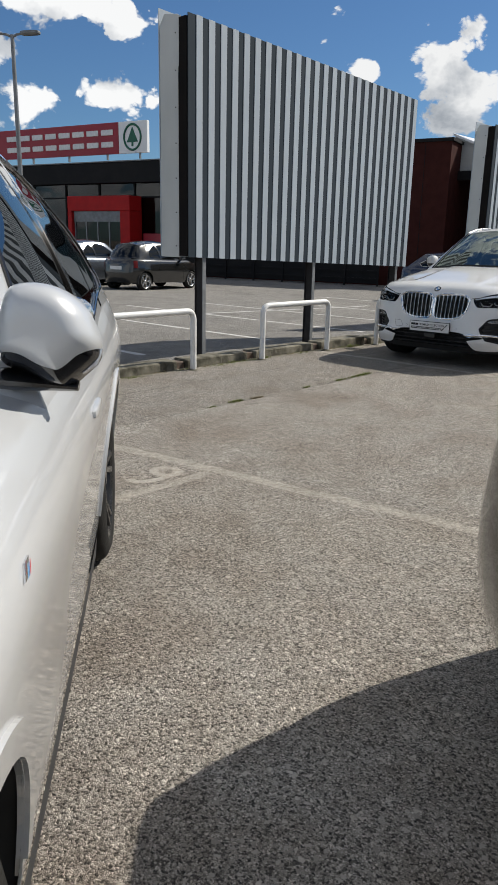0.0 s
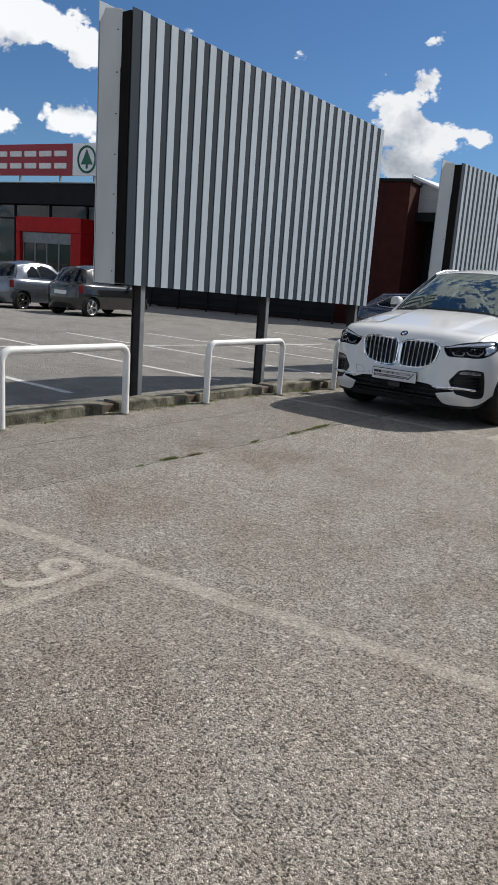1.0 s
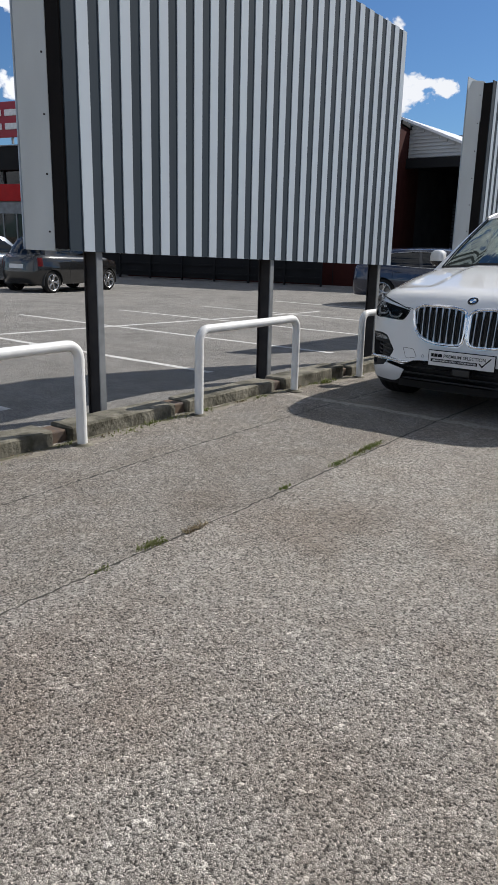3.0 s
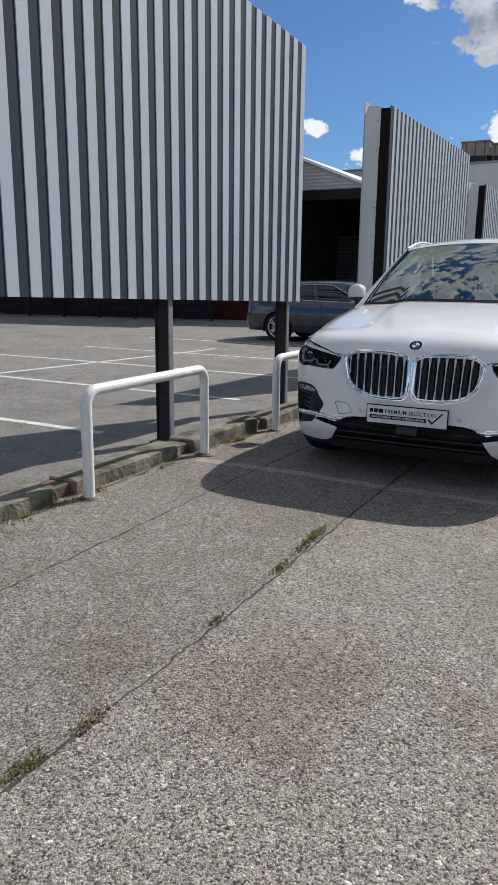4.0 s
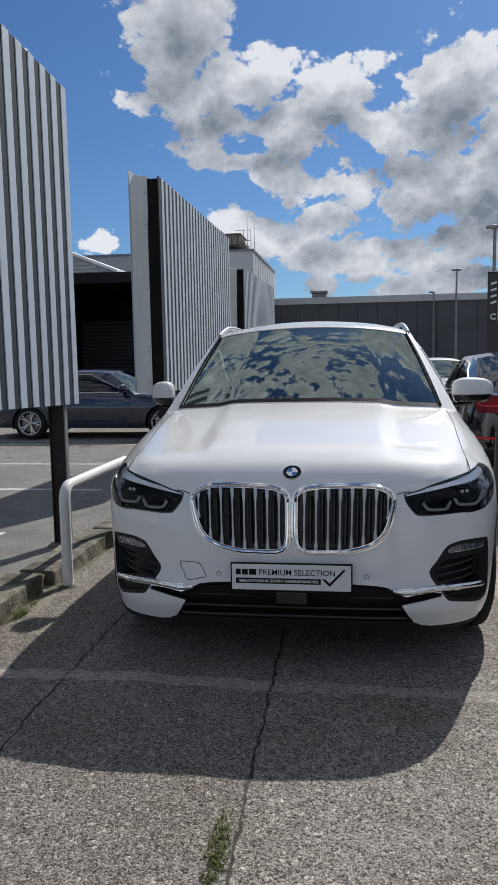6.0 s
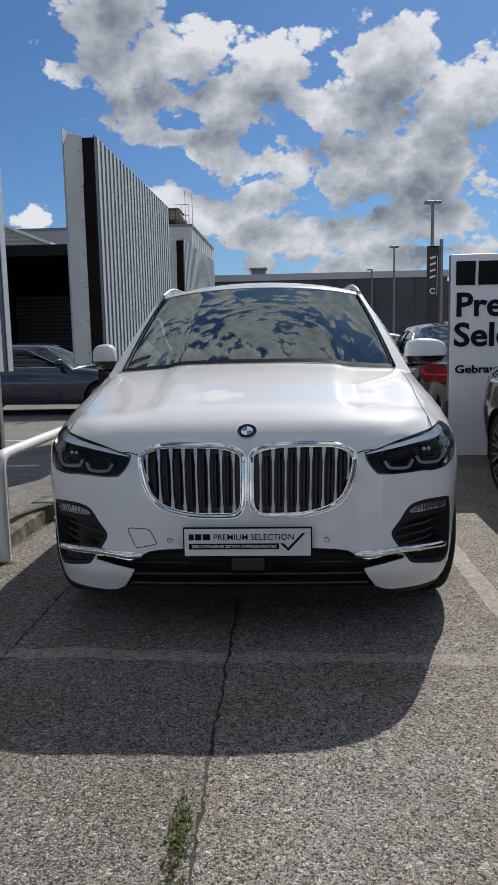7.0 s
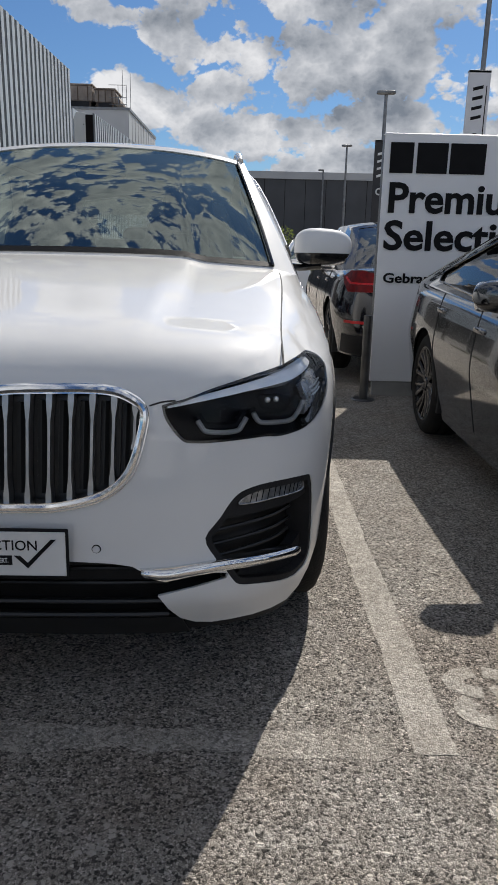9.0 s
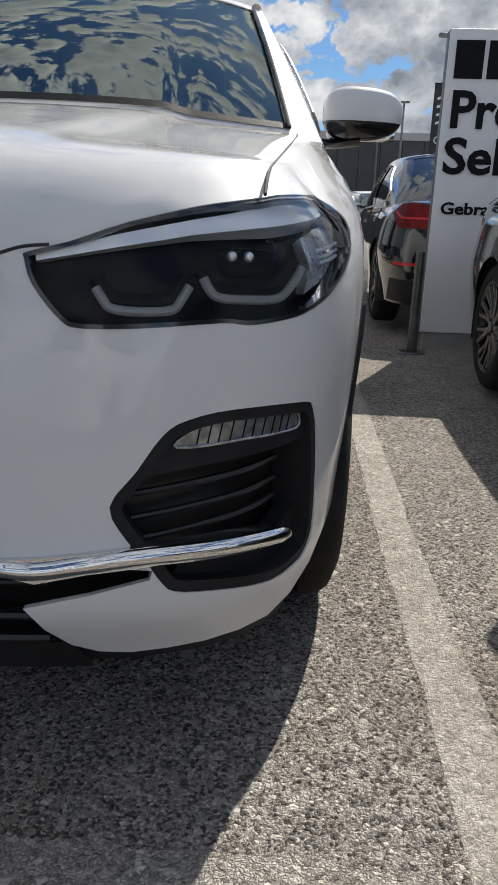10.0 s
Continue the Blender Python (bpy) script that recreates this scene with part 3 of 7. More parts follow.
def tuft(x, y, n, r, h, seed, dry=0.2):
    rnd = random.Random(seed)
    bm = bmesh.new()
    for _ in range(n):
        a = rnd.uniform(0, 2 * math.pi)
        q = r * rnd.random()
        px, py = x + q * math.cos(a) * 0.30, y + q * math.sin(a)
        hh, lean, t, w = h * rnd.uniform(0.2, 0.75), rnd.uniform(0.4, 1.6), rnd.uniform(0, 6.28), rnd.uniform(0.002, 0.004)
        z = gz(py)
        s = Vector((-math.sin(t), math.cos(t), 0)) * w
        base, mid = Vector((px, py, z)), Vector((px + math.cos(t) * hh * lean * 0.35, py + math.sin(t) * hh * lean * 0.35, z + hh * 0.65))
        tip = Vector((px + math.cos(t) * hh * lean, py + math.sin(t) * hh * lean, z + hh * 0.9))
        v = [bm.verts.new(p) for p in (base - s, base + s, mid + s * 0.8, mid - s * 0.8, tip)]
        bm.faces.new(v[:4])
        bm.faces.new((v[3], v[2], v[4]))
    ob = part("weed", bm, M_DRY if rnd.random() < dry else M_GRASS)
    return tagged(ob, "small tuft of green weeds in a seam", "weed", kind="stuff")


for i, (x, y, n, r, h) in enumerate([(-4.555, 5.57, 170, 0.11, 0.028), (-4.535, 5.82, 120, 0.09, 0.028), (-4.55, 6.56, 45, 0.06, 0.03), (-4.565, 7.14, 90, 0.09, 0.03), (-4.595, 7.60, 150, 0.12, 0.034), (-4.58, 7.42, 70, 0.10, 0.025), (-4.575, 7.25, 30, 0.09, 0.02), (-4.59, 7.52, 35, 0.08, 0.022), (-4.60, 7.72, 45, 0.09, 0.028),
                                     (-6.07, 9.45, 90, 0.10, 0.08), (-6.06, 7.55, 60, 0.2, 0.04), (-6.06, 6.85, 70, 0.25, 0.035), (-6.07, 8.35, 60, 0.2, 0.035), (-6.06, 5.6, 70, 0.25, 0.03), (-4.53, 5.25, 30, 0.08, 0.02)]):
    tuft(x, y, n, r, h, 40 + i)
wrnd = random.Random(17)
for i in range(16):
    tuft(-6.105 + wrnd.uniform(-0.01, 0.03), 4.4 + i * 0.38 + wrnd.uniform(-0.15, 0.15), wrnd.randint(14, 60), wrnd.uniform(0.06, 0.2), wrnd.uniform(0.015, 0.05), 90 + i, 0.5)
strip("moss", -6.115, 2.5, -6.115, 12.0, 0.035, M_MOSS, "strip of moss and dirt along the kerb foot", ragged=0.014, seed=61, lift=0.002)

# kerb: stones of about a metre with filled gaps, mossy towards the ground
kerb = thing("kerb", pose(0, 0, 0), "low weathered concrete kerb with moss along its foot", "kerb")
kerb["kind"] = "structure"
KERB_FACE, KERB_TOP = -6.13, 0.098
krnd = random.Random(3)
# stones leave a gap at each hoop leg; infill colour is moss and shade
GAPS = [1.4, 2.62, 3.87, 5.09, 6.41, 7.545, 8.84, 10.03, 11.33, 12.55, 13.8, 15.0, 16.2, 17.4, 18.6, 19.8, 21.0, 22.2, 23.4]
for ya, yb in zip(GAPS, GAPS[1:]):
    y1 = yb - 0.14
    stone = box((KERB_FACE - 0.23 + krnd.uniform(-0.006, 0.006), ya, gz(ya) - 0.05), (KERB_FACE + krnd.uniform(-0.008, 0.008), y1, gz(ya) + KERB_TOP + krnd.uniform(-0.004, 0.006)))
    bmesh.ops.subdivide_edges(stone, edges=[e for e in stone.edges if e.calc_length() > 0.5], cuts=14)
    bmesh.ops.bevel(stone, geom=[e for e in stone.edges if len(e.link_faces) == 2 and e.calc_face_angle(0) > 0.5], offset=0.012, segments=1, affect="EDGES")
    for v in stone.verts:
        v.co += Vector((krnd.uniform(-0.004, 0.004), 0, krnd.uniform(-0.003, 0.003)))
    part("kerb_stone", stone, M_KERB, kerb)
    part("gap_infill", box((KERB_FACE - 0.22, y1 + 0.002, gz(y1) - 0.05), (KERB_FACE - 0.05, yb - 0.002, gz(y1) + 0.075), 0.01), M_DARK_BROWN, kerb, "dark infill for the moss and shade in the gap")


# ---- screens: trapezoid sheet on posts ----
def screen(y0, y1, zl0, zl1, zr0, zr1, posts, label):
    """zl0, zl1: bottom and top at y0; zr0, zr1: at y1."""
    ob = thing("privacy_screen", pose(-6.4, y0, 0), label, "screen wall", "screens along the kerb")
    length = y1 - y0
    n = round((length - 0.208) / 0.185)
    p = (length - 0.208) / n

    def quad_box(x0, x1, s0, s1, dz=0.0, taper=0.0):
        bm = bmesh.new()
        vs = []
        for s, t in ((s0, 1), (s1, -1)):
            k = s / length
            za, zb = zl0 + (zr0 - zl0) * k, zl1 + (zr1 - zl1) * k + dz
            vs += [bm.verts.new(q) for q in ((x0, s, za), (x1, s + taper * t, za), (x1, s + taper * t, zb), (x0, s, zb))]
        for f in ((0, 1, 2, 3), (7, 6, 5, 4), (0, 4, 5, 1), (1, 5, 6, 2), (2, 6, 7, 3), (3, 7, 4, 0)):
            bm.faces.new([vs[q] for q in f])
        return bm

    part("backing_sheet", quad_box(-0.046, -0.036, 0.0, length), M_BACKING, ob, "slate grey backing sheet with groove shade in its colour")
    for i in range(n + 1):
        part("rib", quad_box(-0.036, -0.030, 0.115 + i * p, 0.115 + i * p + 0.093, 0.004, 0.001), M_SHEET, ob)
    part("rear_sheet", quad_box(-0.345, -0.337, -0.145, length - 0.17, 0.05), M_SHEET, ob, "light grey rear sheet")
    # frame behind the sheet
    bm = bmesh.new()
    for k0, k1 in ((0.0, 0.06), (0.94, 1.0), (0.47, 0.53)):
        za, zb = zl0 + (zl1 - zl0) * k0, zl0 + (zl1 - zl0) * k1
        ra, rb = zr0 + (zr1 - zr0) * k0, zr0 + (zr1 - zr0) * k1
        v = [bm.verts.new(p) for p in ((-0.06, 0.03, za + 0.01), (-0.17, 0.03, za + 0.01), (-0.17, 0.03, zb - 0.02), (-0.06, 0.03, zb - 0.02), (-0.06, length - 0.03, ra + 0.01), (-0.17, length - 0.03, ra + 0.01), (-0.17, length - 0.03, rb - 0.02), (-0.06, length - 0.03, rb - 0.02))]
        for f in ((0, 1, 2, 3), (7, 6, 5, 4), (0, 4, 5, 1), (1, 5, 6, 2), (2, 6, 7, 3), (3, 7, 4, 0)):
            bm.faces.new([v[i] for i in f])
    part("frame", bm, M_CORE, ob, "dark steel frame rails")
    # side: near-black block as slot shade, slanting light return with a chamfered top
    part("side_slot", box((-0.30, -0.016, zl0 + 0.01), (-0.047, 0.02, zl1 - 0.03)), M_CORE, ob, "near-black block for the shaded slot")
    m = Matrix(((-0.8, 0, -0.6, -0.17), (-0.6, 0, 0.8, -0.02), (0, 1, 0, 0), (0, 0, 0, 1)))
    plate_ob = part("side_return", prism([(0.0, zl0 - 0.005), (0.2, zl0), (0.2, zl1 - 0.12), (0.15, zl1), (0.0, zl1)], 0.018, m, 0.003), M_SHEET_SIDE, ob, "light grey folded side plate with rivets")
    for i in range(7):
        z = zl0 + 0.12 + (zl1 - zl0 - 0.3) * i / 6
        part("rivet", cyl((-0.194, -0.038, z), (-0.191, -0.042, z), 0.007, seg=8), M_POST, plate_ob)
    part("lock_plate", prism([(-0.036, zl1 - 0.50), (0.002, zl1 - 0.50), (0.002, zl1 - 0.01), (-0.030, zl1 - 0.01), (-0.022, zl1 - 0.09), (-0.036, zl1 - 0.20)], 0.012, m, 0.002), M_SHEET_SIDE, plate_ob)
    for py in posts:
        k = (py - y0) / length
        base = gz(py) - 0.02
        top = zl1 + (zr1 - zl1) * k - 0.15
        c = py - y0
        post = part("post", box((-0.170, c - 0.020, base), (-0.060, c + 0.020, top), 0.003), M_POST, ob, "dark steel post standing behind the kerb, shade in its colour")
        part("flange", box((-0.060, c - 0.027, base), (-0.050, c + 0.027, top), 0.002), M_FLANGE, post, "front flange in a lighter sunlit grey")
        part("flange", box((-0.180, c - 0.035, base), (-0.170, c + 0.035, top), 0.002), M_POST, post)
        part("foot_plate", box((-0.20, py - y0 - 0.11, base), (-0.02, py - y0 + 0.11, gz(py) + 0.03), 0.004), M_KERB, ob)
    return ob


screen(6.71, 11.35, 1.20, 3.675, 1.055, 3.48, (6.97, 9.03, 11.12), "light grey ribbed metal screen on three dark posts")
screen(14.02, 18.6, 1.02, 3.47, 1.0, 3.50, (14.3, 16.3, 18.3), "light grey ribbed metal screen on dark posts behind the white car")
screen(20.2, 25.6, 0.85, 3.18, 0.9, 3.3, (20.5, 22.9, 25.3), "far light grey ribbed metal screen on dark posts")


def hoop(y0, y1, h):
    ob = thing("hoop_barrier", pose(-6.03, y0, gz(y0)), "white painted steel tube hoop barrier in front of the kerb", "barrier", "hoop barriers along the kerb")
    w, r = y1 - y0, 0.09
    path = [(0, 0, -0.03), (0, 0, h - r)] + [(0, r - r * math.cos(a), h - r + r * math.sin(a)) for a in [math.pi / 2 * i / 7 for i in range(1, 8)]]
    path += [(0, w - r + r * math.sin(a), h - r + r * math.cos(a)) for a in [math.pi / 2 * i / 7 for i in range(0, 8)]] + [(0, w, -0.03)]
    part("tube", add_tube(bmesh.new(), path, 0.034, 18), M_HOOP, ob, smooth=True)
    for yy in (0, w):
        part("base_collar", lathe([(0.001, 0.012), (0.05, 0.012), (0.06, 0.006), (0.075, 0.0), (0.075, -0.02)], "z", 20), M_KERB, ob).location = (0, yy, 0)
    return ob


hoop(5.09, 6.41, 0.645)
hoop(7.545, 8.84, 0.645)
hoop(10.03, 11.33, 0.645)


# ---- cars ----
def car_paint(name, c, metallic=0.0, rough=0.32, flake=0.0, coat=1.0, film=(0.01, 0.06), spec=0.5):
    m = material(name, c, tuple(v * 0.93 for v in c), 1.4, rough, metallic, coat=coat, rough_var=0.03, spec=spec)
    n, l = m.node_tree.nodes, m.node_tree.links
    p = n["Principled BSDF"]
    # a film of dust, uneven, and the faint ripple of pressed sheet metal
    d = n.new("ShaderNodeTexNoise")
    d.inputs["Scale"].default_value, d.inputs["Detail"].default_value = 2.3, 7
    co = n["Texture Coordinate"].outputs["Object"] if "Texture Coordinate" in n else n.new("ShaderNodeTexCoord").outputs["Object"]
    l.new(co, d.inputs["Vector"])
    mr = n.new("ShaderNodeMapRange")
    l.new(d.outputs[0], mr.inputs[0])
    mr.inputs[1].default_value, mr.inputs[2].default_value, mr.inputs[3].default_value, mr.inputs[4].default_value = 0.35, 0.75, film[0], film[1]
    l.new(mr.outputs[0], p.inputs["Coat Roughness"])
    w = n.new("ShaderNodeTexNoise")
    w.inputs["Scale"].default_value = 3.2
    l.new(co, w.inputs["Vector"])
    bp = n.new("ShaderNodeBump")
    bp.inputs["Strength"].default_value, bp.inputs["Distance"].default_value = 0.05, 0.01
    l.new(w.outputs[0], bp.inputs["Height"])
    l.new(bp.outputs[0], p.inputs["Normal"])
    l.new(bp.outputs[0], p.inputs["Coat Normal"])
    return m


P_WHITE = car_paint("white_car_paint", (0.69, 0.69, 0.685), rough=0.5, spec=0.12)
P_PEARL = car_paint("pearl_white_car_paint", (0.56, 0.57, 0.58), 0.12, coat=1.0, film=(0.03, 0.10))
P_GREY = car_paint("grey_metallic_paint", (0.085, 0.09, 0.094), 0.95, 0.12)
P_BLACK = car_paint("black_car_paint", (0.010, 0.011, 0.015), 0.0, 0.1)
P_BLUE = car_paint("dark_blue_paint", (0.016, 0.022, 0.045), 0.3, 0.25)
P_DARK = car_paint("dark_grey_paint", (0.018, 0.018, 0.018), 0.35, 0.22)
P_SILVER = car_paint("silver_blue_paint", (0.15, 0.17, 0.20), 0.75, 0.25)
M_TRIM = material("matt_black_plastic", (0.013, 0.013, 0.014), (0.020, 0.020, 0.021), 14, 0.6, bump=0.15, bump_scale=180, spec=0.25)
M_GLOSS = material("gloss_black_trim", (0.010, 0.010, 0.011), None, 4, 0.12, coat=0.6, rough_var=0.03)
M_SEAMLINE = material("shut_line", (0.03, 0.03, 0.03), None, 5, 0.8)
M_CHROME = material("chrome", (0.80, 0.80, 0.80), (0.74, 0.74, 0.74), 8, 0.08, 1.0, rough_var=0.03)
M_SATIN = material("satin_aluminium", (0.62, 0.62, 0.62), (0.55, 0.55, 0.55), 10, 0.28, 1.0)
M_TYRE = material("tyre_rubber", (0.012, 0.012, 0.012), (0.024, 0.023, 0.021), 12, 0.85, bump=0.3, bump_scale=70, spec=0.2)
M_RIM_DARK = material("dark_alloy", (0.05, 0.05, 0.052), (0.03, 0.03, 0.03), 9, 0.25, 0.6)
M_RIM = material("silver_alloy", (0.55, 0.55, 0.55), (0.45, 0.45, 0.45), 9, 0.25, 0.9)
M_BRAKE = material("brake_disc", (0.25, 0.24, 0.23), (0.18, 0.16, 0.14), 20, 0.4, 0.9)
M_CABIN = material("dark_cabin", (0.018, 0.018, 0.019), (0.03, 0.03, 0.03), 12, 0.8)
M_SEAT = material("grey_seat_leather", (0.28, 0.285, 0.28), (0.22, 0.225, 0.22), 18, 0.55, bump=0.2)
G_SCREEN = glass_pane("windscreen_glass", (0.66, 0.80, 0.77), 3.5, gloss=(0.92, 1.0, 0.90))
G_TINT = glass_pane("tinted_glass", (0.07, 0.08, 0.08), 1.5)
G_LENS = glass_pane("clear_lens", (0.96, 0.97, 0.98), 1.2)
M_RED_LENS = material("red_lamp_lens", (0.16, 0.002, 0.003), (0.07, 0.001, 0.002), 18, 0.4, coat=0.0, spec=0.25)
M_BRIGHT_RED = material("bright_red_lens", (0.55, 0.010, 0.015), (0.40, 0.006, 0.010), 18, 0.3)
M_LAMP_IN = material("lamp_reflector", (0.85, 0.86, 0.88), (0.6, 0.61, 0.63), 60, 0.28, 0.85)
M_PLATE = material("white_plate", (0.72, 0.72, 0.71), None, 5, 0.4)
M_INK = material("black_ink", (0.008, 0.008, 0.009), None, 9, 0.65, spec=0.15)
M_WHITE_INK = material("white_ink", (0.75, 0.75, 0.74), None, 9, 0.5)
M_BLUE_INK = material("blue_enamel", (0.03, 0.16, 0.42), None, 9, 0.3, coat=0.5)


class Shape:
    """A car's skin in its own frame: x across, y back from the nose, z up."""

    def __init__(s, plan, nose, side, rear, top, drop, power=3.0):
        pts = spline(plan, 14)
        s.px, s.py = np.array([p[0] for p in pts]), np.array([p[1] for p in pts])
        s.pu = np.concatenate([[0], np.cumsum(np.hypot(np.diff(s.px), np.diff(s.py)))])
        tx, ty = np.gradient(s.px, s.pu), np.gradient(s.py, s.pu)
        ln = np.hypot(tx, ty)
        s.nx, s.ny = ty / ln, -tx / ln
        s.nx[0], s.ny[0], s.nx[-1], s.ny[-1] = 0, -1, 0, 1
        s.length, s.umax = float(s.py[-1]), float(s.pu[-1])
        s.nose, s.side, s.rear, s.top, s.drop, s.power = map(lerp_table, (nose, side, rear, top)), None, None, None, None, power
        s.nose, s.side, s.rear, s.top = (lerp_table(t) for t in (nose, side, rear, top))
        s.drop = lerp_table(drop)
        s.half = float(s.px.max())
        s.sx, s.sy = np.diff(s.px), np.diff(s.py)
        s.s2 = np.maximum(s.sx ** 2 + s.sy ** 2, 1e-12)
        s.extra = None
        s.fillet = None
        s.front_side = None
        s.roll = 0.16
        s.shoulders = {}

    def skirt(s, u, z):
        a = min(abs(u), s.umax)
        x, y, nx, ny = (float(np.interp(a, s.pu, v)) for v in (s.px, s.py, s.nx, s.ny))
        off = (ny * ny * s.nose(z) if ny < 0 else ny * ny * s.rear(z)) + nx * nx * s.side_at(y, z)
        return Vector(((x - nx * off) * (1 if u >= 0 else -1), y - ny * off, z))

    def side_at(s, y, z):
        """Tumblehome of the flank; the front wings roll in lower down than the doors."""
        if s.front_side is None:
            return s.side(z)
        t = min(max((y - 1.0) / 0.8, 0), 1)
        k = t * t * (3 - 2 * t)
        rise = s.top(y) - s.top(0.45) if y > 0.45 else 0.0
        return s.front_side(z - rise) * (1 - k) + s.side(z) * k

    def height(s, x, y):
        z = s.top(y) - s.drop(y) * min(abs(x) / s.half, 1.3) ** s.power
        if s.fillet:
            depth, wide, fade = s.fillet
            qx, qy = abs(x) - s.px[:-1], y - s.py[:-1]
            t = np.clip((qx * s.sx + qy * s.sy) / s.s2, 0, 1)
            d = math.sqrt(float(np.min((qx - t * s.sx) ** 2 + (qy - t * s.sy) ** 2)))
            z -= depth * max(0.0, 1 - d / wide) ** 2 * (1 - min(max((y - fade) / 0.5, 0), 1))
        return z + (s.extra(x, y) if s.extra else 0.0)

    def edge(s, u):
        """The point of the skirt that meets the top."""
        lo, hi = 0.6, 1.35
        for _ in range(18):
            z = 0.5 * (lo + hi)
            p = s.skirt(u, z)
            lo, hi = (z, hi) if s.height(p.x, p.y) > z else (lo, z)
        return s.skirt(u, lo)

    def normal(s, u, z):
        d = 1e-3
        return (s.skirt(u + d, z) - s.skirt(u - d, z)).cross(s.skirt(u, z + d) - s.skirt(u, z - d)).normalized()

    def normal_top(s, x, y):
        d = 1e-3
        return Vector((s.height(x - d, y) - s.height(x + d, y), s.height(x, y - d) - s.height(x, y + d), 2 * d)).normalized()

    def shoulder(s, u):
        k = round(u * 2, 2) / 2
        if k not in s.shoulders:
            e = s.edge(k)
            s.shoulders[k] = (e, s.normal(k, e.z), s.normal_top(e.x, e.y))
        return s.shoulders[k]

    def bend_skirt(s, u, z, p, n):
        """Rolls the flank's shading over the shoulder into the top."""
        e, ns, nt = s.shoulder(u)
        w = max(0.0, 1 - (e - p).length / s.roll) ** 2 * 0.5
        return n.lerp(nt, w).normalized()

    def bend_top(s, x, y, p, n):
        qx, qy = abs(x) - s.px[:-1], y - s.py[:-1]
        t = np.clip((qx * s.sx + qy * s.sy) / s.s2, 0, 1)
        i = int(np.argmin((qx - t * s.sx) ** 2 + (qy - t * s.sy) ** 2))
        e, ns, nt = s.shoulder(float(s.pu[i] + t[i] * (s.pu[i + 1] - s.pu[i])) * (1 if x >= 0 else -1))
        w = max(0.0, 1 - (e - p).length / s.roll) ** 2 * 0.5
        return n.lerp(ns, w).normalized()

    def u_at(s, y, rear=False):
        """u of the flank at length y."""
        i = int(np.argmax(s.py > y)) if not rear else int(np.argmax(s.py >= y))
        i = max(i, 1)
        k = (y - s.py[i - 1]) / max(s.py[i] - s.py[i - 1], 1e-6)
        return float(s.pu[i - 1] + (s.pu[i] - s.pu[i - 1]) * k)

    def u_of_x(s, x):
        """u of the front at width x."""
        i = int(np.argmax(s.px))
        return float(np.interp(abs(x), s.px[:i], s.pu[:i])) * (1 if x >= 0 else -1)

    def on_flank(s, y, z):
        return s.skirt(s.u_at(y), z)


def wheel(parent, x, y, z, r, w, rim_mat, spokes, side, split=True, rim_r=None, fine=True):
    """A wheel on the car's side; side: +1 towards +x."""
    ob = new("wheel")
    ob.parent = parent
    ob.matrix_local = pose(x, y, z) @ (pose(0, 0, 0, 0, 0, 0) if side > 0 else pose(0, 0, 0, 0, 0, 180))
    rr = rim_r or r * 0.70
    seg = 56 if fine else 32
    h = w / 2
    prof = [(rr, -h + 0.01), (rr + 0.012, -h), (r - 0.06, -h - 0.006), (r - 0.02, -h + 0.012), (r - 0.006, -h + 0.03), (r, -h + 0.06)]
    if fine:
        for g in (-0.05, 0.0, 0.05):
            prof += [(r, g - 0.006), (r - 0.007, g - 0.004), (r - 0.007, g + 0.004), (r, g + 0.006)]
    prof += [(r, h - 0.06), (r - 0.006, h - 0.03), (r - 0.02, h - 0.012), (r - 0.06, h + 0.006), (rr + 0.012, h), (rr, h - 0.01)]
    part("tyre", lathe(prof, "x", seg), M_TYRE, ob, smooth=True)
    rim = part("rim", lathe([(rr + 0.012, h - 0.004), (rr, h - 0.002), (rr - 0.014, h - 0.012), (rr - 0.025, h - 0.05), (rr - 0.03, -h + 0.04), (rr, -h + 0.01)], "x", seg), rim_mat, ob, smooth=True)
    bm = bmesh.new()
    for i in range(spokes):
        a0 = 2 * math.pi * i / spokes
        for da in ((-0.10, 0.10) if split else (0.0,)):
            a = a0 + da
            p0 = Vector((h - 0.035, 0.05 * math.cos(a0), 0.05 * math.sin(a0)))
            p1 = Vector((h - 0.03, rr * 0.55 * math.cos(a0 + da * 0.9), rr * 0.55 * math.sin(a0 + da * 0.9)))
            p2 = Vector((h - 0.014, (rr - 0.012) * math.cos(a + da * 0.6), (rr - 0.012) * math.sin(a + da * 0.6)))
            add_tube(bm, [p0, p1, p2], [0.026, 0.017, 0.019] if split else [0.04, 0.028, 0.03], 8, ((1, 0, 0), 0.7))
    part("spokes", bm, rim_mat, rim, smooth=True)
    part("hub", lathe([(0.001, h - 0.012), (0.032, h - 0.013), (0.036, h - 0.02), (0.06, h - 0.03), (0.07, h - 0.05), (0.07, -0.02)], "x", 24), rim_mat, rim, smooth=True)
    part("brake_disc", lathe([(0.06, h - 0.075), (rr * 0.78, h - 0.075), (rr * 0.78, h - 0.10), (0.06, h - 0.10)], "x", 32), M_BRAKE, ob, smooth=True)
    part("wheel_well", lathe([(0.001, -h + 0.02), (rr - 0.03, -h + 0.02)], "x", 32), M_CABIN, ob)
    return ob


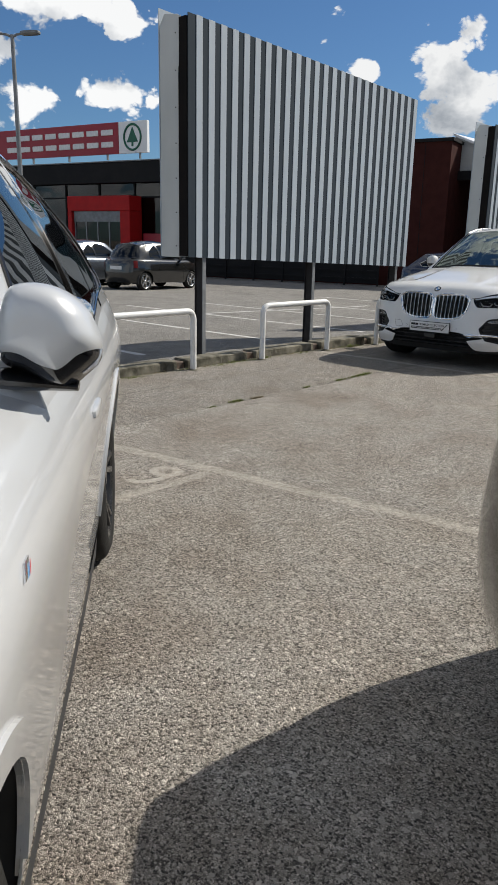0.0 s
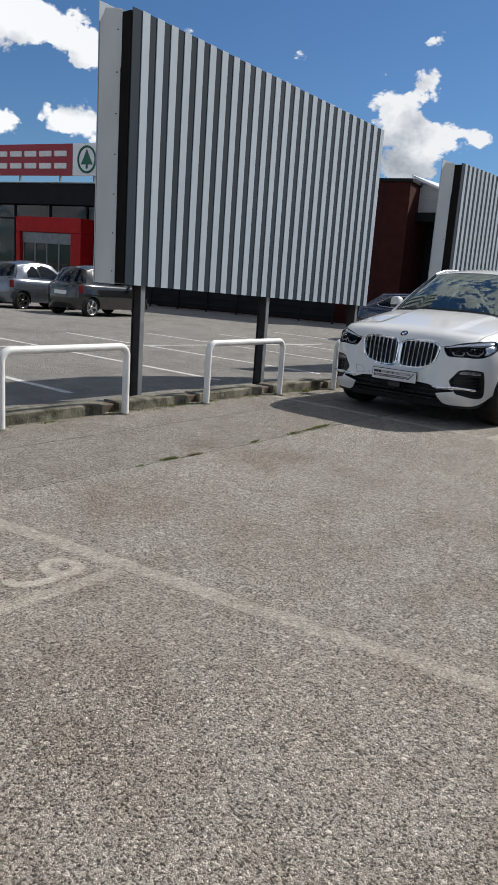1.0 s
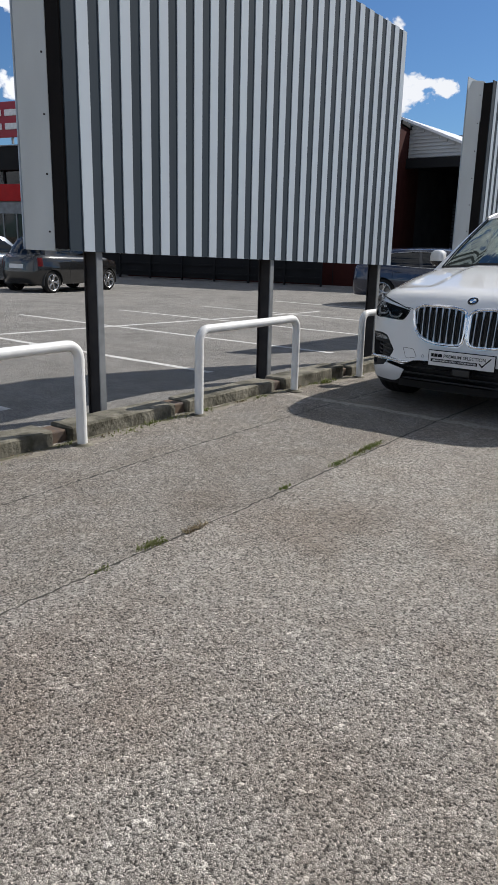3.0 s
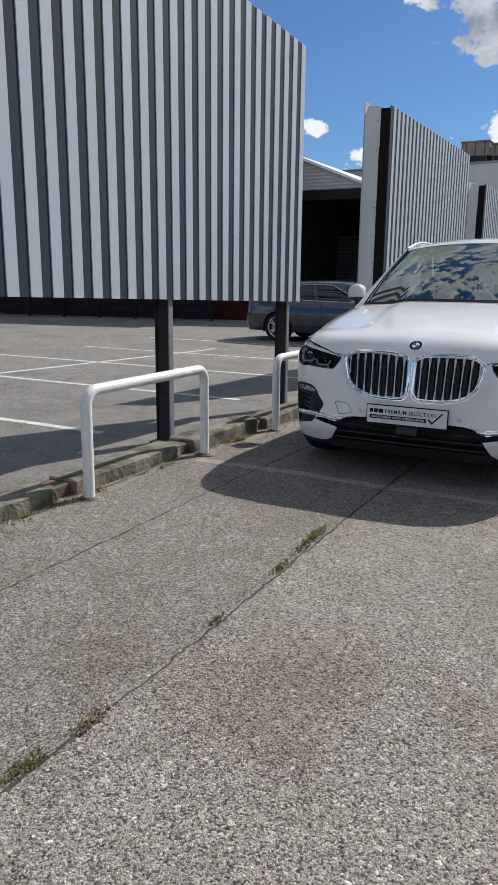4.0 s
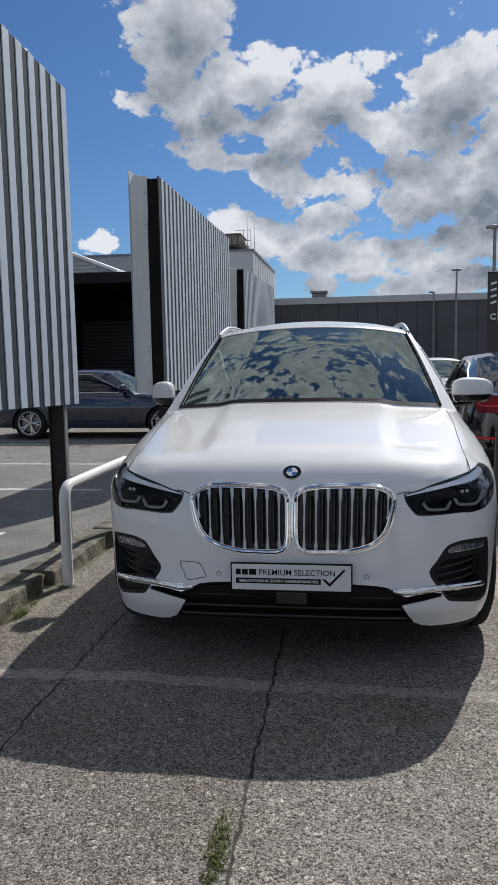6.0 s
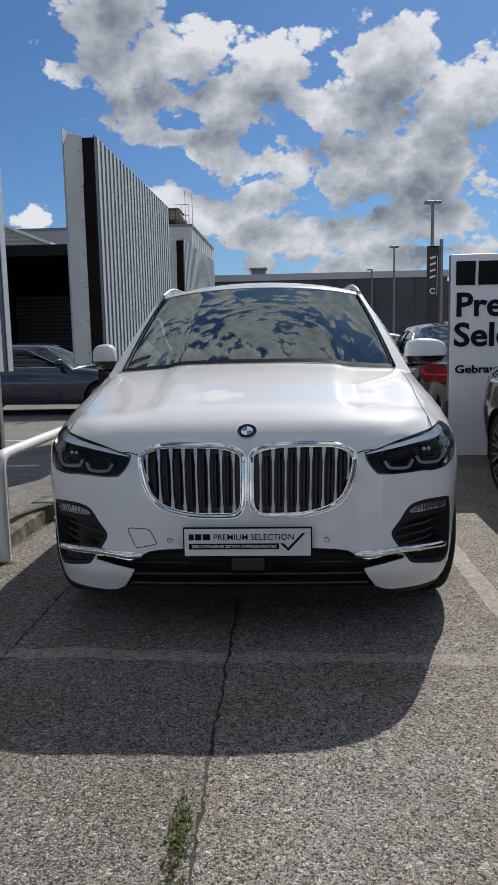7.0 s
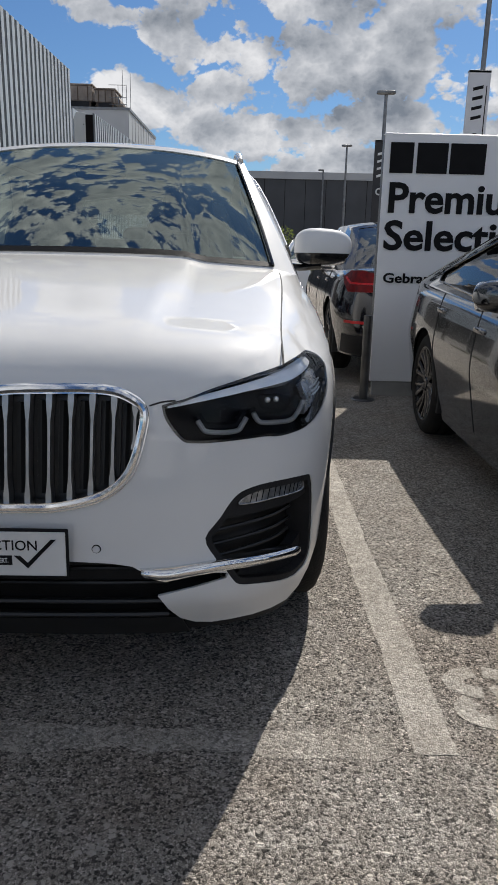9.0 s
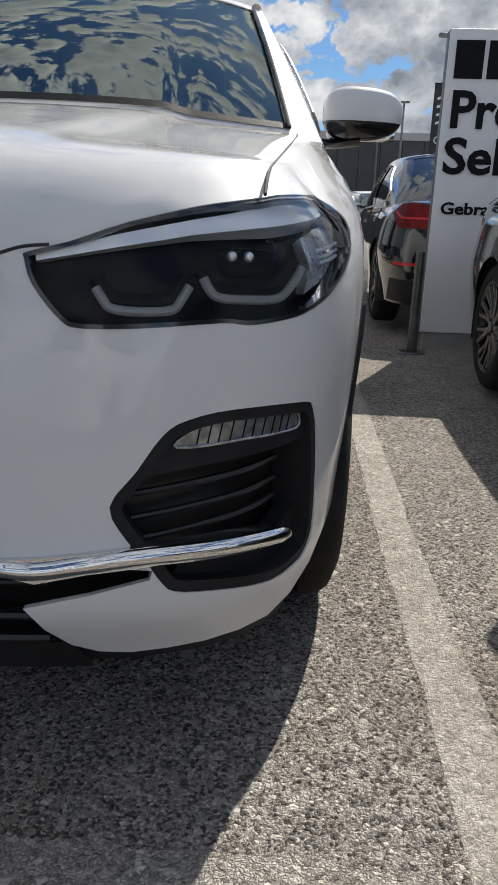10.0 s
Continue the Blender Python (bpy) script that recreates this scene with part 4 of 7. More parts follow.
def mirror_pair(sh, body, y, z, paint, reach=0.20, size=1.0, squash=(1, 1, 1), opt_cut=-0.022, fold=1.0):
    """Door mirrors: a painted shell on a dark foot."""
    for sgn in (1, -1):
        p = sh.on_flank(y, z - 0.06)
        arm = new("door_mirror")
        arm.parent = body
        arm.location = (sgn * (p.x + 0.01), p.y, z)
        arm.scale = (squash[0] * (1.0 if sgn > 0 else fold), squash[1], squash[2])
        k = size

        def warp(q):
            t = (q.x / (0.125 * k) + 1) / 2 if sgn > 0 else (1 - q.x / (0.125 * k)) / 2
            return Vector((q.x, q.y * (1.0 - 0.25 * t) + 0.03 * t * t * k, q.z * (1.0 - 0.22 * t) + 0.006 * t))

        sh_bm = superblob(0.118 * k, 0.075 * k, 0.080 * k, 0.72, 0.72, 30, 20, warp)
        bmesh.ops.bisect_plane(sh_bm, geom=sh_bm.verts[:] + sh_bm.edges[:] + sh_bm.faces[:], plane_co=(0, 0, opt_cut * k), plane_no=(0, 0, 1), clear_inner=True)
        bmesh.ops.bisect_plane(sh_bm, geom=sh_bm.verts[:] + sh_bm.edges[:] + sh_bm.faces[:], plane_co=(0, 0.045 * k, 0), plane_no=(0, -1, 0), clear_inner=True)
        o = part("shell", sh_bm, paint, arm, smooth=True)
        o.location = (sgn * (reach - 0.02), 0, 0.0)
        lo = superblob(0.116 * k, 0.073 * k, 0.078 * k, 0.72, 0.72, 30, 20, warp)
        bmesh.ops.bisect_plane(lo, geom=lo.verts[:] + lo.edges[:] + lo.faces[:], plane_co=(0, 0.05 * k, 0), plane_no=(0, -1, 0), clear_inner=True)
        o = part("housing", lo, M_GLOSS, arm, smooth=True)
        o.location = (sgn * (reach - 0.02), 0, -0.003)
        o = part("mirror_glass", superblob(0.105 * k, 0.006, 0.066 * k, 0.3, 0.4, 20, 10), M_CHROME, arm, smooth=True)
        o.location = (sgn * (reach - 0.02), 0.047 * k, -0.002)
        part("foot", add_tube(bmesh.new(), [(sgn * -0.06, 0.02, -0.075 * k), (sgn * 0.03, 0.012, -0.080 * k), (sgn * 0.12, 0.005, -0.070 * k)], [0.045, 0.034, 0.04], 12, ((0, 0, 1), 0.45)), M_GLOSS, arm, smooth=True)


def build_car(name, m, label, sh, paint, opt):
    """A whole car from a Shape and its measures. opt: wheels, arches, sill, greenhouse, lamps."""
    car = thing(name, m, label, "car")
    car_fine = opt.get("fine", False)
    step = 0.045 if car_fine else 0.09
    uw = [sh.u_at(yw) for yw in opt["axles"]]
    ra, zw = opt["arch"], opt["wheel_r"]
    sill = lerp_table(opt["sill"])

    def low(u):
        a = abs(u)
        z = sill(float(np.interp(a, sh.pu, sh.py)))
        for w in uw:
            d = abs(a - w)
            if d < ra:
                z = max(z, zw + math.sqrt(ra * ra - d * d))
        return z

    uc0 = sh.u_at(opt["glass"]["a_base"])
    us = sorted({-uc0, uc0, *np.linspace(-sh.umax, sh.umax, 180).tolist(), *[s * (w + k * ra) for w in uw for s in (1, -1) for k in (-0.999, -0.98, -0.93, -0.85, -0.7, -0.5, -0.25, 0, 0.25, 0.5, 0.7, 0.85, 0.93, 0.98, 0.999)]})
    bottom = [(u, low(u)) for u in us]
    if opt.get("front_low"):
        fl = opt["front_low"]
        bottom = [p for p in bottom if p[0] < -fl[-1][0] - 0.01] + [(-u, z) for u, z in reversed(fl[1:])] + list(fl) + [p for p in bottom if p[0] > fl[-1][0] + 0.01]
    outline = bottom + [(u, sh.edge(u).z) for u in reversed(us)]
    body = panel("body", sh.skirt, outline, paint, car, [[(sgn * u, z) for u, z in h] for h in opt.get("holes", []) for sgn in (1, -1)] + list(opt.get("mid_holes", [])), step, edge=0.012, bend=sh.bend_skirt)
    # dark cladding round the arches
    if opt.get("cladding", True):
        t = opt.get("clad_w", 0.05)
        for w in uw:
            for sgn in (1, -1):
                arc = [(sgn * (w + (ra + 0.001) * math.cos(a)), zw + (ra + 0.001) * math.sin(a)) for a in np.linspace(0.02, math.pi - 0.02, 40)]
                arc += [(sgn * (w + (ra + t) * math.cos(a)), zw + (ra + t) * math.sin(a)) for a in np.linspace(math.pi + 0.0, 0.0, 40)]
                panel("arch_trim", sh.skirt, arc, opt.get("clad_mat", M_TRIM), body, step=0.04, lift=0.008, edge=0.02)
    # arch liners, floor, wheels
    for yw in opt["axles"]:
        for sgn in (1, -1):
            xo = sh.on_flank(yw, zw + ra * 0.6).x
            bm = lathe([(0.04, -0.30), (ra + 0.015, -0.30), (ra + 0.015, 0.0), (ra - 0.0, 0.005)], "x", 40)
            bmesh.ops.bisect_plane(bm, geom=bm.verts[:] + bm.edges[:] + bm.faces[:], plane_co=(0, 0, -zw + 0.22), plane_no=(0, 0, 1), clear_inner=True)
            if opt.get("liner_fit"):
                for v in bm.verts:
                    if v.co.x > -0.1:
                        v.co.x = sh.on_flank(yw, zw + v.co.z).x - xo + 0.032
            o = part("arch_liner", bm, M_CABIN, body, smooth=True)
            o.matrix_local = pose(sgn * (xo - 0.03), yw, zw) @ (pose(0, 0, 0) if sgn > 0 else pose(0, 0, 0, 0, 0, 180))
            tw = opt.get("tyre_w", 0.25)
            wheel(car, sgn * (xo - tw / 2 - opt.get("wheel_in", 0.02)), yw - (opt.get("front_wheel_forward", 0.0) if yw < 2 else 0.0), zw, zw, tw, opt.get("rim", M_RIM), opt.get("spokes", 5), sgn, opt.get("split", True), None, car_fine or opt.get("fine_wheels", False))
    ins = sh.half - 0.28
    part("underbody", box((-ins, 0.35, sill(2.0) + 0.02), (ins, sh.length - 0.3, 0.55), 0.03), M_CABIN, body)
    # bonnet and rear deck
    gh = opt["glass"]
    ya, yc = gh["a_base"], gh["c_base"]
    ua, uc = sh.u_at(ya), sh.u_at(yc)

    def cowl(v):
        return gh["cowl"] + (ya - gh["cowl"]) * v * v

    def tail(v):
        return gh["tail"] + (yc - gh["tail"]) * v * v

    xa, xc = sh.edge(ua).x, sh.edge(uc).x
    front = [(sh.edge(u).x, sh.edge(u).y) for u in [-ua] + [u for u in us if abs(u) < ua] + [ua]]
    hood_line = front + [(xa * v, cowl(v) + 0.02) for v in np.linspace(0.97, -0.97, 25)]
    hood = panel("bonnet", lambda x, y: Vector((x, y, sh.height(x, y))), hood_line, paint, body, opt.get("hood_holes", ()), step, edge=0.0 if car_fine else 0.01, bend=sh.bend_top)
    rear = [(sh.edge(u).x, sh.edge(u).y) for u in list(np.linspace(uc, sh.umax, 40))] + [(-sh.edge(u).x, sh.edge(u).y) for u in list(np.linspace(sh.umax, uc, 40))]
    panel("rear_deck", lambda x, y: Vector((x, y, sh.height(x, y))), rear + [(xc * v, tail(v) - 0.02) for v in np.linspace(-0.97, 0.97, 17)], paint, body, (), step, edge=0.01)
    cab = [(xa * v, cowl(v) + 0.02) for v in np.linspace(-0.98, 0.98, 15)] + [(sh.edge(u).x - 0.012, sh.edge(u).y) for u in np.linspace(ua, uc, 20)][1:-1] + [(xc * v, tail(v) - 0.02) for v in np.linspace(0.98, -0.98, 15)] + [(-sh.edge(u).x + 0.012, sh.edge(u).y) for u in np.linspace(uc, ua, 20)][1:-1]
    panel("cabin_floor", lambda x, y: Vector((x, y, sh.height(0.7, y) - 0.05)), cab, M_CABIN, body, (), 0.15)
    # greenhouse
    roof = lerp_table(gh["roof"])
    yh, yr, dh, dr, xr, crown = gh["header"], gh["rear_header"], gh.get("dh", 0.10), gh.get("dr", 0.06), gh["half"], gh.get("crown", 0.05)
    xrr = gh.get("half_rear", xr)

    def roof_pt(v, q):
        y0, y1 = yh + dh * v * v, yr - dr * v * v
        y = y0 + (y1 - y0) * q
        x = (xr + (xrr - xr) * q) * v
        return Vector((x, y, roof(y) - crown * v * v - gh.get("lip", 0.015) * v ** 8))

    def screen_pt(v, w):
        p = Vector((xa * v, cowl(v), 0))
        p.z = sh.height(p.x, p.y)
        t = roof_pt(v, 0)
        q = p.lerp(t, w)
        b = gh.get("screen_bulge", 0.05) * math.sin(math.pi * min(max(w, 0), 1)) * (1 - v * v * 0.8)
        return q + Vector((0, -0.6, 0.8)) * b

    def rear_pt(v, w):
        p = Vector((xc * v, tail(v), 0))
        p.z = sh.height(p.x, p.y)
        t = roof_pt(v, 1)
        return p.lerp(t, w) + Vector((0, 0.7, 0.6)) * gh.get("rear_bulge", 0.04) * math.sin(math.pi * min(max(w, 0), 1)) * (1 - v * v * 0.8)

    def side_pt(q, w, sgn=1):
        e = sh.edge(ua + (uc - ua) * q)
        t = roof_pt(1, q)
        p = Vector((e.x, e.y, e.z)).lerp(t, w) + Vector((1, 0, 0.2)) * gh.get("side_bulge", 0.035) * math.sin(math.pi * min(max(w, 0), 1)) * min(1, 6 * q, 6 * (1 - q))
        return Vector((p.x * sgn, p.y, p.z))

    roof_ob = panel("roof", roof_pt, [(-1, 0), (1, 0), (1, 1), (-1, 1)], opt.get("roof_paint", paint), body, gh.get("roof_holes", ()), 0.09, edge=0.02)
    sw = gh.get("screen_hole", [(-0.93, 0.03), (0.93, 0.03), (0.93, 0.955), (-0.93, 0.955)])
    panel("screen_frame", screen_pt, [(-1, 0), (1, 0), (1, 1), (-1, 1)], paint, body, [sw], 0.06, edge=0.015)
    panel("windscreen", screen_pt, [(v * 1.005, w) for v, w in sw], gh.get("screen_glass", G_SCREEN), body, (), 0.07, lift=-0.004)
    band = gh.get("band", 0.045)
    inner = [(v * (1 - band), 0.5 + (w - 0.5) * (1 - band * 1.6)) for v, w in sw]
    panel("screen_band", screen_pt, sw, M_INK, body, [inner], 0.06, lift=-0.010, label="black printed band round the windscreen")
    rw = gh.get("rear_hole", [(-0.88, 0.08), (0.88, 0.08), (0.88, 0.93), (-0.88, 0.93)])
    panel("rear_frame", rear_pt, [(-1, 0), (1, 0), (1, 1), (-1, 1)], paint, body, [rw], 0.08, edge=0.015, flip=-1)
    panel("rear_window", rear_pt, rw, gh.get("rear_glass", G_TINT), body, (), 0.1, lift=-0.004, flip=-1)
    for sgn in (1, -1):
        sp = (lambda q, w, s=sgn: side_pt(q, w, s))
        dlo = gh["dlo"]
        panel("side_frame", sp, [(0, 0), (1, 0), (1, 1), (0, 1)], paint, body, [dlo], 0.05, edge=0.015, flip=sgn)
        panel("side_window", sp, dlo, gh.get("side_glass", G_TINT), body, (), 0.08, lift=-0.006, flip=sgn)
        if gh.get("chrome", True):
            path = [sp(q, w) + Vector((sgn * 0.004, 0, 0)) for q, w in resample(list(dlo) + [dlo[0]], 0.04)]
            part("window_trim", add_tube(bmesh.new(), path, gh.get("trim_r", 0.007), 6), gh.get("trim_mat", M_SATIN), body, smooth=True)
        for q0, q1 in gh.get("pillars", []):
            panel("pillar", sp, [(q0, 0.02), (q1, 0.02), (q1 + 0.01, 0.95), (q0 + 0.01, 0.95)], M_GLOSS, body, (), 0.08, lift=0.003, flip=sgn)
        for yd in opt.get("doors", []):
            pts = [sh.on_flank(yd + 0.05 * math.sin(3.0 * (z - 0.4)), z) for z in np.linspace(sill(yd) + 0.1, sh.edge(sh.u_at(yd)).z, 14)]
            part("door_gap", add_tube(bmesh.new(), [(p.x * sgn, p.y, p.z) for p in pts], 0.0035, 5), M_SEAMLINE, body)
        for yd, zd in opt.get("handles", []):
            p = sh.on_flank(yd, zd)
            o = part("door_handle", superblob(0.013, 0.095, 0.015, 0.5, 0.6, 16, 10), opt.get("handle_mat", paint), body, smooth=True)
            o.location = (p.x * sgn, p.y, p.z)
    for nm, poly, mt, lift, both, lab in opt.get("patches", []):
        for sgn in ((1, -1) if both else (1,)):
            panel(nm, sh.skirt, [(u * sgn, z) for u, z in poly], mt, body, (), opt.get("patch_step", 0.06), lift=lift, edge=0.012, label=lab)
    if opt.get("mirror"):
        mirror_pair(sh, body, *opt["mirror"][:2], opt.get("mirror_paint", paint), *opt["mirror"][2:])
    opt["made"] = {"body": body, "screen": screen_pt, "side": side_pt, "roof": roof_pt, "rear": rear_pt, "bonnet": hood, "roof_ob": roof_ob}
    return car


# ---- the white suv that the camera walks up to ----
X5_PLAN = [(0, 0.0), (0.3, 0.002), (0.5, 0.014), (0.65, 0.045), (0.76, 0.10), (0.85, 0.19), (0.915, 0.33), (0.955, 0.5), (0.98, 0.75), (0.992, 1.2), (0.995, 2.0), (0.998, 3.0), (0.995, 3.8), (0.97, 4.3), (0.92, 4.6), (0.80, 4.80), (0.55, 4.89), (0.3, 4.915), (0, 4.92)]
X5 = Shape(X5_PLAN,
           nose=[(0.1, 0.11), (0.2, 0.068), (0.24, 0.048), (0.29, 0.015), (0.33, 0.0), (0.42, 0.012), (0.52, 0.022), (0.65, 0.036), (0.78, 0.052), (0.83, 0.060), (0.86, 0.070), (0.885, 0.092), (0.90, 0.107), (0.95, 0.145), (1.05, 0.19), (1.3, 0.3)],
           side=[(0.1, 0.07), (0.24, 0.04), (0.45, 0.018), (0.65, 0.004), (0.8, 0.002), (0.90, 0.016), (0.96, 0.034), (1.02, 0.06), (1.12, 0.085), (1.3, 0.12)],
           rear=[(0.1, 0.12), (0.3, 0.03), (0.5, 0.0), (0.8, 0.02), (1.0, 0.04), (1.3, 0.1)],
           top=[(0, 0.850), (0.06, 0.876), (0.11, 0.905), (0.16, 0.931), (0.3, 0.980), (0.6, 1.035), (1.0, 1.108), (1.45, 1.170), (1.62, 1.189), (2.2, 1.195), (3.2, 1.15), (4.2, 1.16), (4.7, 1.12), (4.95, 1.08)],
           drop=[(0, 0.04), (0.15, 0.06), (0.3, 0.075), (0.8, 0.085), (1.5, 0.075), (2.5, 0.07), (5, 0.06)], power=2.4)
X5.fillet = (0.05, 0.20, 1.6)
X5.front_side = lerp_table([(0.1, 0.07), (0.24, 0.04), (0.45, 0.018), (0.65, 0.004), (0.76, 0.006), (0.80, 0.013), (0.82, 0.021), (0.844, 0.036), (0.87, 0.060), (0.89, 0.083), (0.92, 0.115), (1.0, 0.20)])


def soft(a, b, v):
    t = min(max((v - a) / (b - a), 0), 1)
    return t * t * (3 - 2 * t)


def x5_creases(x, y):
    """The raised middle of the bonnet between two ridges that run back to the pillars."""
    ridge = 0.38 + 0.08 * min(y / 1.3, 1)
    k = soft(0.15, 0.5, y) * (1 - soft(1.5, 2.2, y))
    return -0.016 * k * soft(ridge - 0.02, ridge + 0.08, abs(x)) + 0.004 * k * soft(0.66, 0.86, abs(x))


X5.extra = x5_creases
KIDNEY = spline([(0.007, 0.77), (0.012, 0.803), (0.040, 0.829), (0.109, 0.845), (0.23, 0.850), (0.348, 0.849), (0.410, 0.832), (0.449, 0.799), (0.446, 0.74), (0.413, 0.64), (0.347, 0.580), (0.239, 0.550), (0.15, 0.545), (0.062, 0.546), (0.022, 0.568), (0.007, 0.62)], 4, True)
HEADLAMP = spline([(0.487, 0.797), (0.491, 0.806), (0.547, 0.820), (0.628, 0.846), (0.735, 0.868), (0.835, 0.880), (0.89, 0.885), (0.96, 0.891), (1.13, 0.897), (1.205, 0.889), (1.236, 0.868), (1.22, 0.844), (1.155, 0.820), (1.10, 0.796), (1.046, 0.772), (0.99, 0.748), (0.914, 0.726), (0.855, 0.718), (0.803, 0.715), (0.76, 0.719), (0.64, 0.713), (0.56, 0.712), (0.532, 0.722), (0.497, 0.765)], 3, True)
INTAKE = spline([(0.592, 0.474), (0.63, 0.522), (0.668, 0.570), (0.705, 0.590), (0.78, 0.600), (0.92, 0.594), (0.958, 0.574), (0.985, 0.50), (1.006, 0.40), (1.008, 0.345), (0.98, 0.318), (0.93, 0.312), (0.862, 0.314), (0.74, 0.335), (0.682, 0.345), (0.662, 0.362), (0.640, 0.395), (0.615, 0.425)], 3, True)
LOWER = [(0.0, 0.424), (0.10, 0.4238), (0.261, 0.421), (0.36, 0.416), (0.41, 0.408), (0.445, 0.388), (0.49, 0.376), (0.60, 0.386), (0.650, 0.380), (0.646, 0.367), (0.56, 0.350), (0.472, 0.332), (0.497, 0.29), (0.530, 0.248), (0.570, 0.229), (0.62, 0.222)]
FOGLAMP = spline([(0.690, 0.551), (0.714, 0.573), (0.764, 0.584), (0.85, 0.585), (0.905, 0.582), (0.923, 0.570), (0.921, 0.553), (0.86, 0.552), (0.80, 0.553)], 4, True)
BLADE = [(0.428, 0.404), (0.50, 0.407), (0.589, 0.415), (0.645, 0.420), (0.75, 0.418), (0.86, 0.410), (0.892, 0.397), (0.882, 0.384), (0.76, 0.390), (0.659, 0.392), (0.56, 0.384), (0.491, 0.372), (0.45, 0.382)]
X5_OPT = dict(fine=True, front_wheel_forward=0.12, axles=(0.93, 3.84), arch=0.412, wheel_r=0.380, tyre_w=0.27, wheel_in=0.030, clad_w=0.032, sill=[(0, 0.222), (0.18, 0.230), (0.26, 0.256), (0.34, 0.295), (0.44, 0.35), (0.6, 0.30), (1.2, 0.27), (3.6, 0.28), (4.9, 0.3)], spokes=5, rim=M_RIM,
              holes=[KIDNEY, HEADLAMP, INTAKE], front_low=LOWER, roof_paint=P_WHITE,
              glass=dict(a_base=1.44, c_base=4.55, cowl=1.27, tail=4.75, header=2.02, rear_header=4.35, half=0.68, half_rear=0.60, crown=0.065, dlo=[(0.12, 0.08), (0.50, 0.07), (0.84, 0.10), (0.92, 0.30), (0.86, 0.80), (0.60, 0.90), (0.2, 0.88), (0.10, 0.70), (0.06, 0.2)],
                         screen_hole=[(-0.89, 0.03), (0.89, 0.03), (0.94, 0.955), (-0.94, 0.955)],
                         roof=[(1.8, 1.60), (2.05, 1.660), (2.4, 1.705), (2.9, 1.715), (3.6, 1.70), (4.4, 1.63)], pillars=[(0.36, 0.39), (0.66, 0.685)], side_glass=glass_pane("light_side_glass", (0.42, 0.46, 0.44), 1.6), rear_glass=glass_pane("rear_glass", (0.45, 0.48, 0.46), 1.6)),
              doors=(1.55, 2.55, 3.45), handles=[(2.35, 0.93), (3.3, 0.95)], mirror=(1.73, 1.20, 0.145, 1.12, (1, 1, 1), -0.022, 0.6))
x5_car = build_car("suv", pose(-4.485, 8.777, 0, -1.1, 0, 0.9), "white suv with a large twin grille parked beside the kerb", X5, P_WHITE, X5_OPT)
x5_body = X5_OPT["made"]["body"]


def shrink(poly, d):
    """The outline moved inwards by d."""
    out, n = [], len(poly)
    area = sum(poly[i][0] * poly[(i + 1) % n][1] - poly[(i + 1) % n][0] * poly[i][1] for i in range(n))
    for i in range(n):
        a, b = Vector(poly[i - 1]), Vector(poly[(i + 1) % n])
        t = (b - a).normalized()
        s = Vector((-t.y, t.x)) * (1 if area > 0 else -1)
        out.append((poly[i][0] + s.x * d, poly[i][1] + s.y * d))
    return out


def flip_u(poly, sgn):
    return [(u * sgn, z) for u, z in poly]


def on_skin(sh, pts, lift, sgn=1):
    """Points laid over the skin at a given height off it."""
    out = []
    for u, z in pts:
        p = sh.skirt(u * sgn, z)
        n = (sh.skirt(u * sgn + 0.003, z) - sh.skirt(u * sgn - 0.003, z)).cross(sh.skirt(u * sgn, z + 0.003) - sh.skirt(u * sgn, z - 0.003)).normalized()
        out.append(p + n * lift)
    return out


M_HOUSING = material("lamp_housing_black", (0.005, 0.005, 0.006), (0.008, 0.008, 0.010), 20, 0.25, spec=0.06)
M_BROW = material("bright_lamp_trim", (0.90, 0.93, 0.97), (0.84, 0.88, 0.94), 3, 0.15, 0.15, coat=0.5)
M_FOG = material("fog_reflector", (0.46, 0.47, 0.48), (0.24, 0.25, 0.26), 60, 0.2, 0.7)
M_GUIDE = material("light_guide", (0.30, 0.305, 0.31), (0.24, 0.245, 0.25), 50, 0.3)
M_BAR = material("dull_metal_bar", (0.40, 0.40, 0.40), (0.34, 0.34, 0.34), 30, 0.32, 0.9)
M_CARBON = material("active_flap_black", (0.012, 0.012, 0.012), None, 9, 0.35)
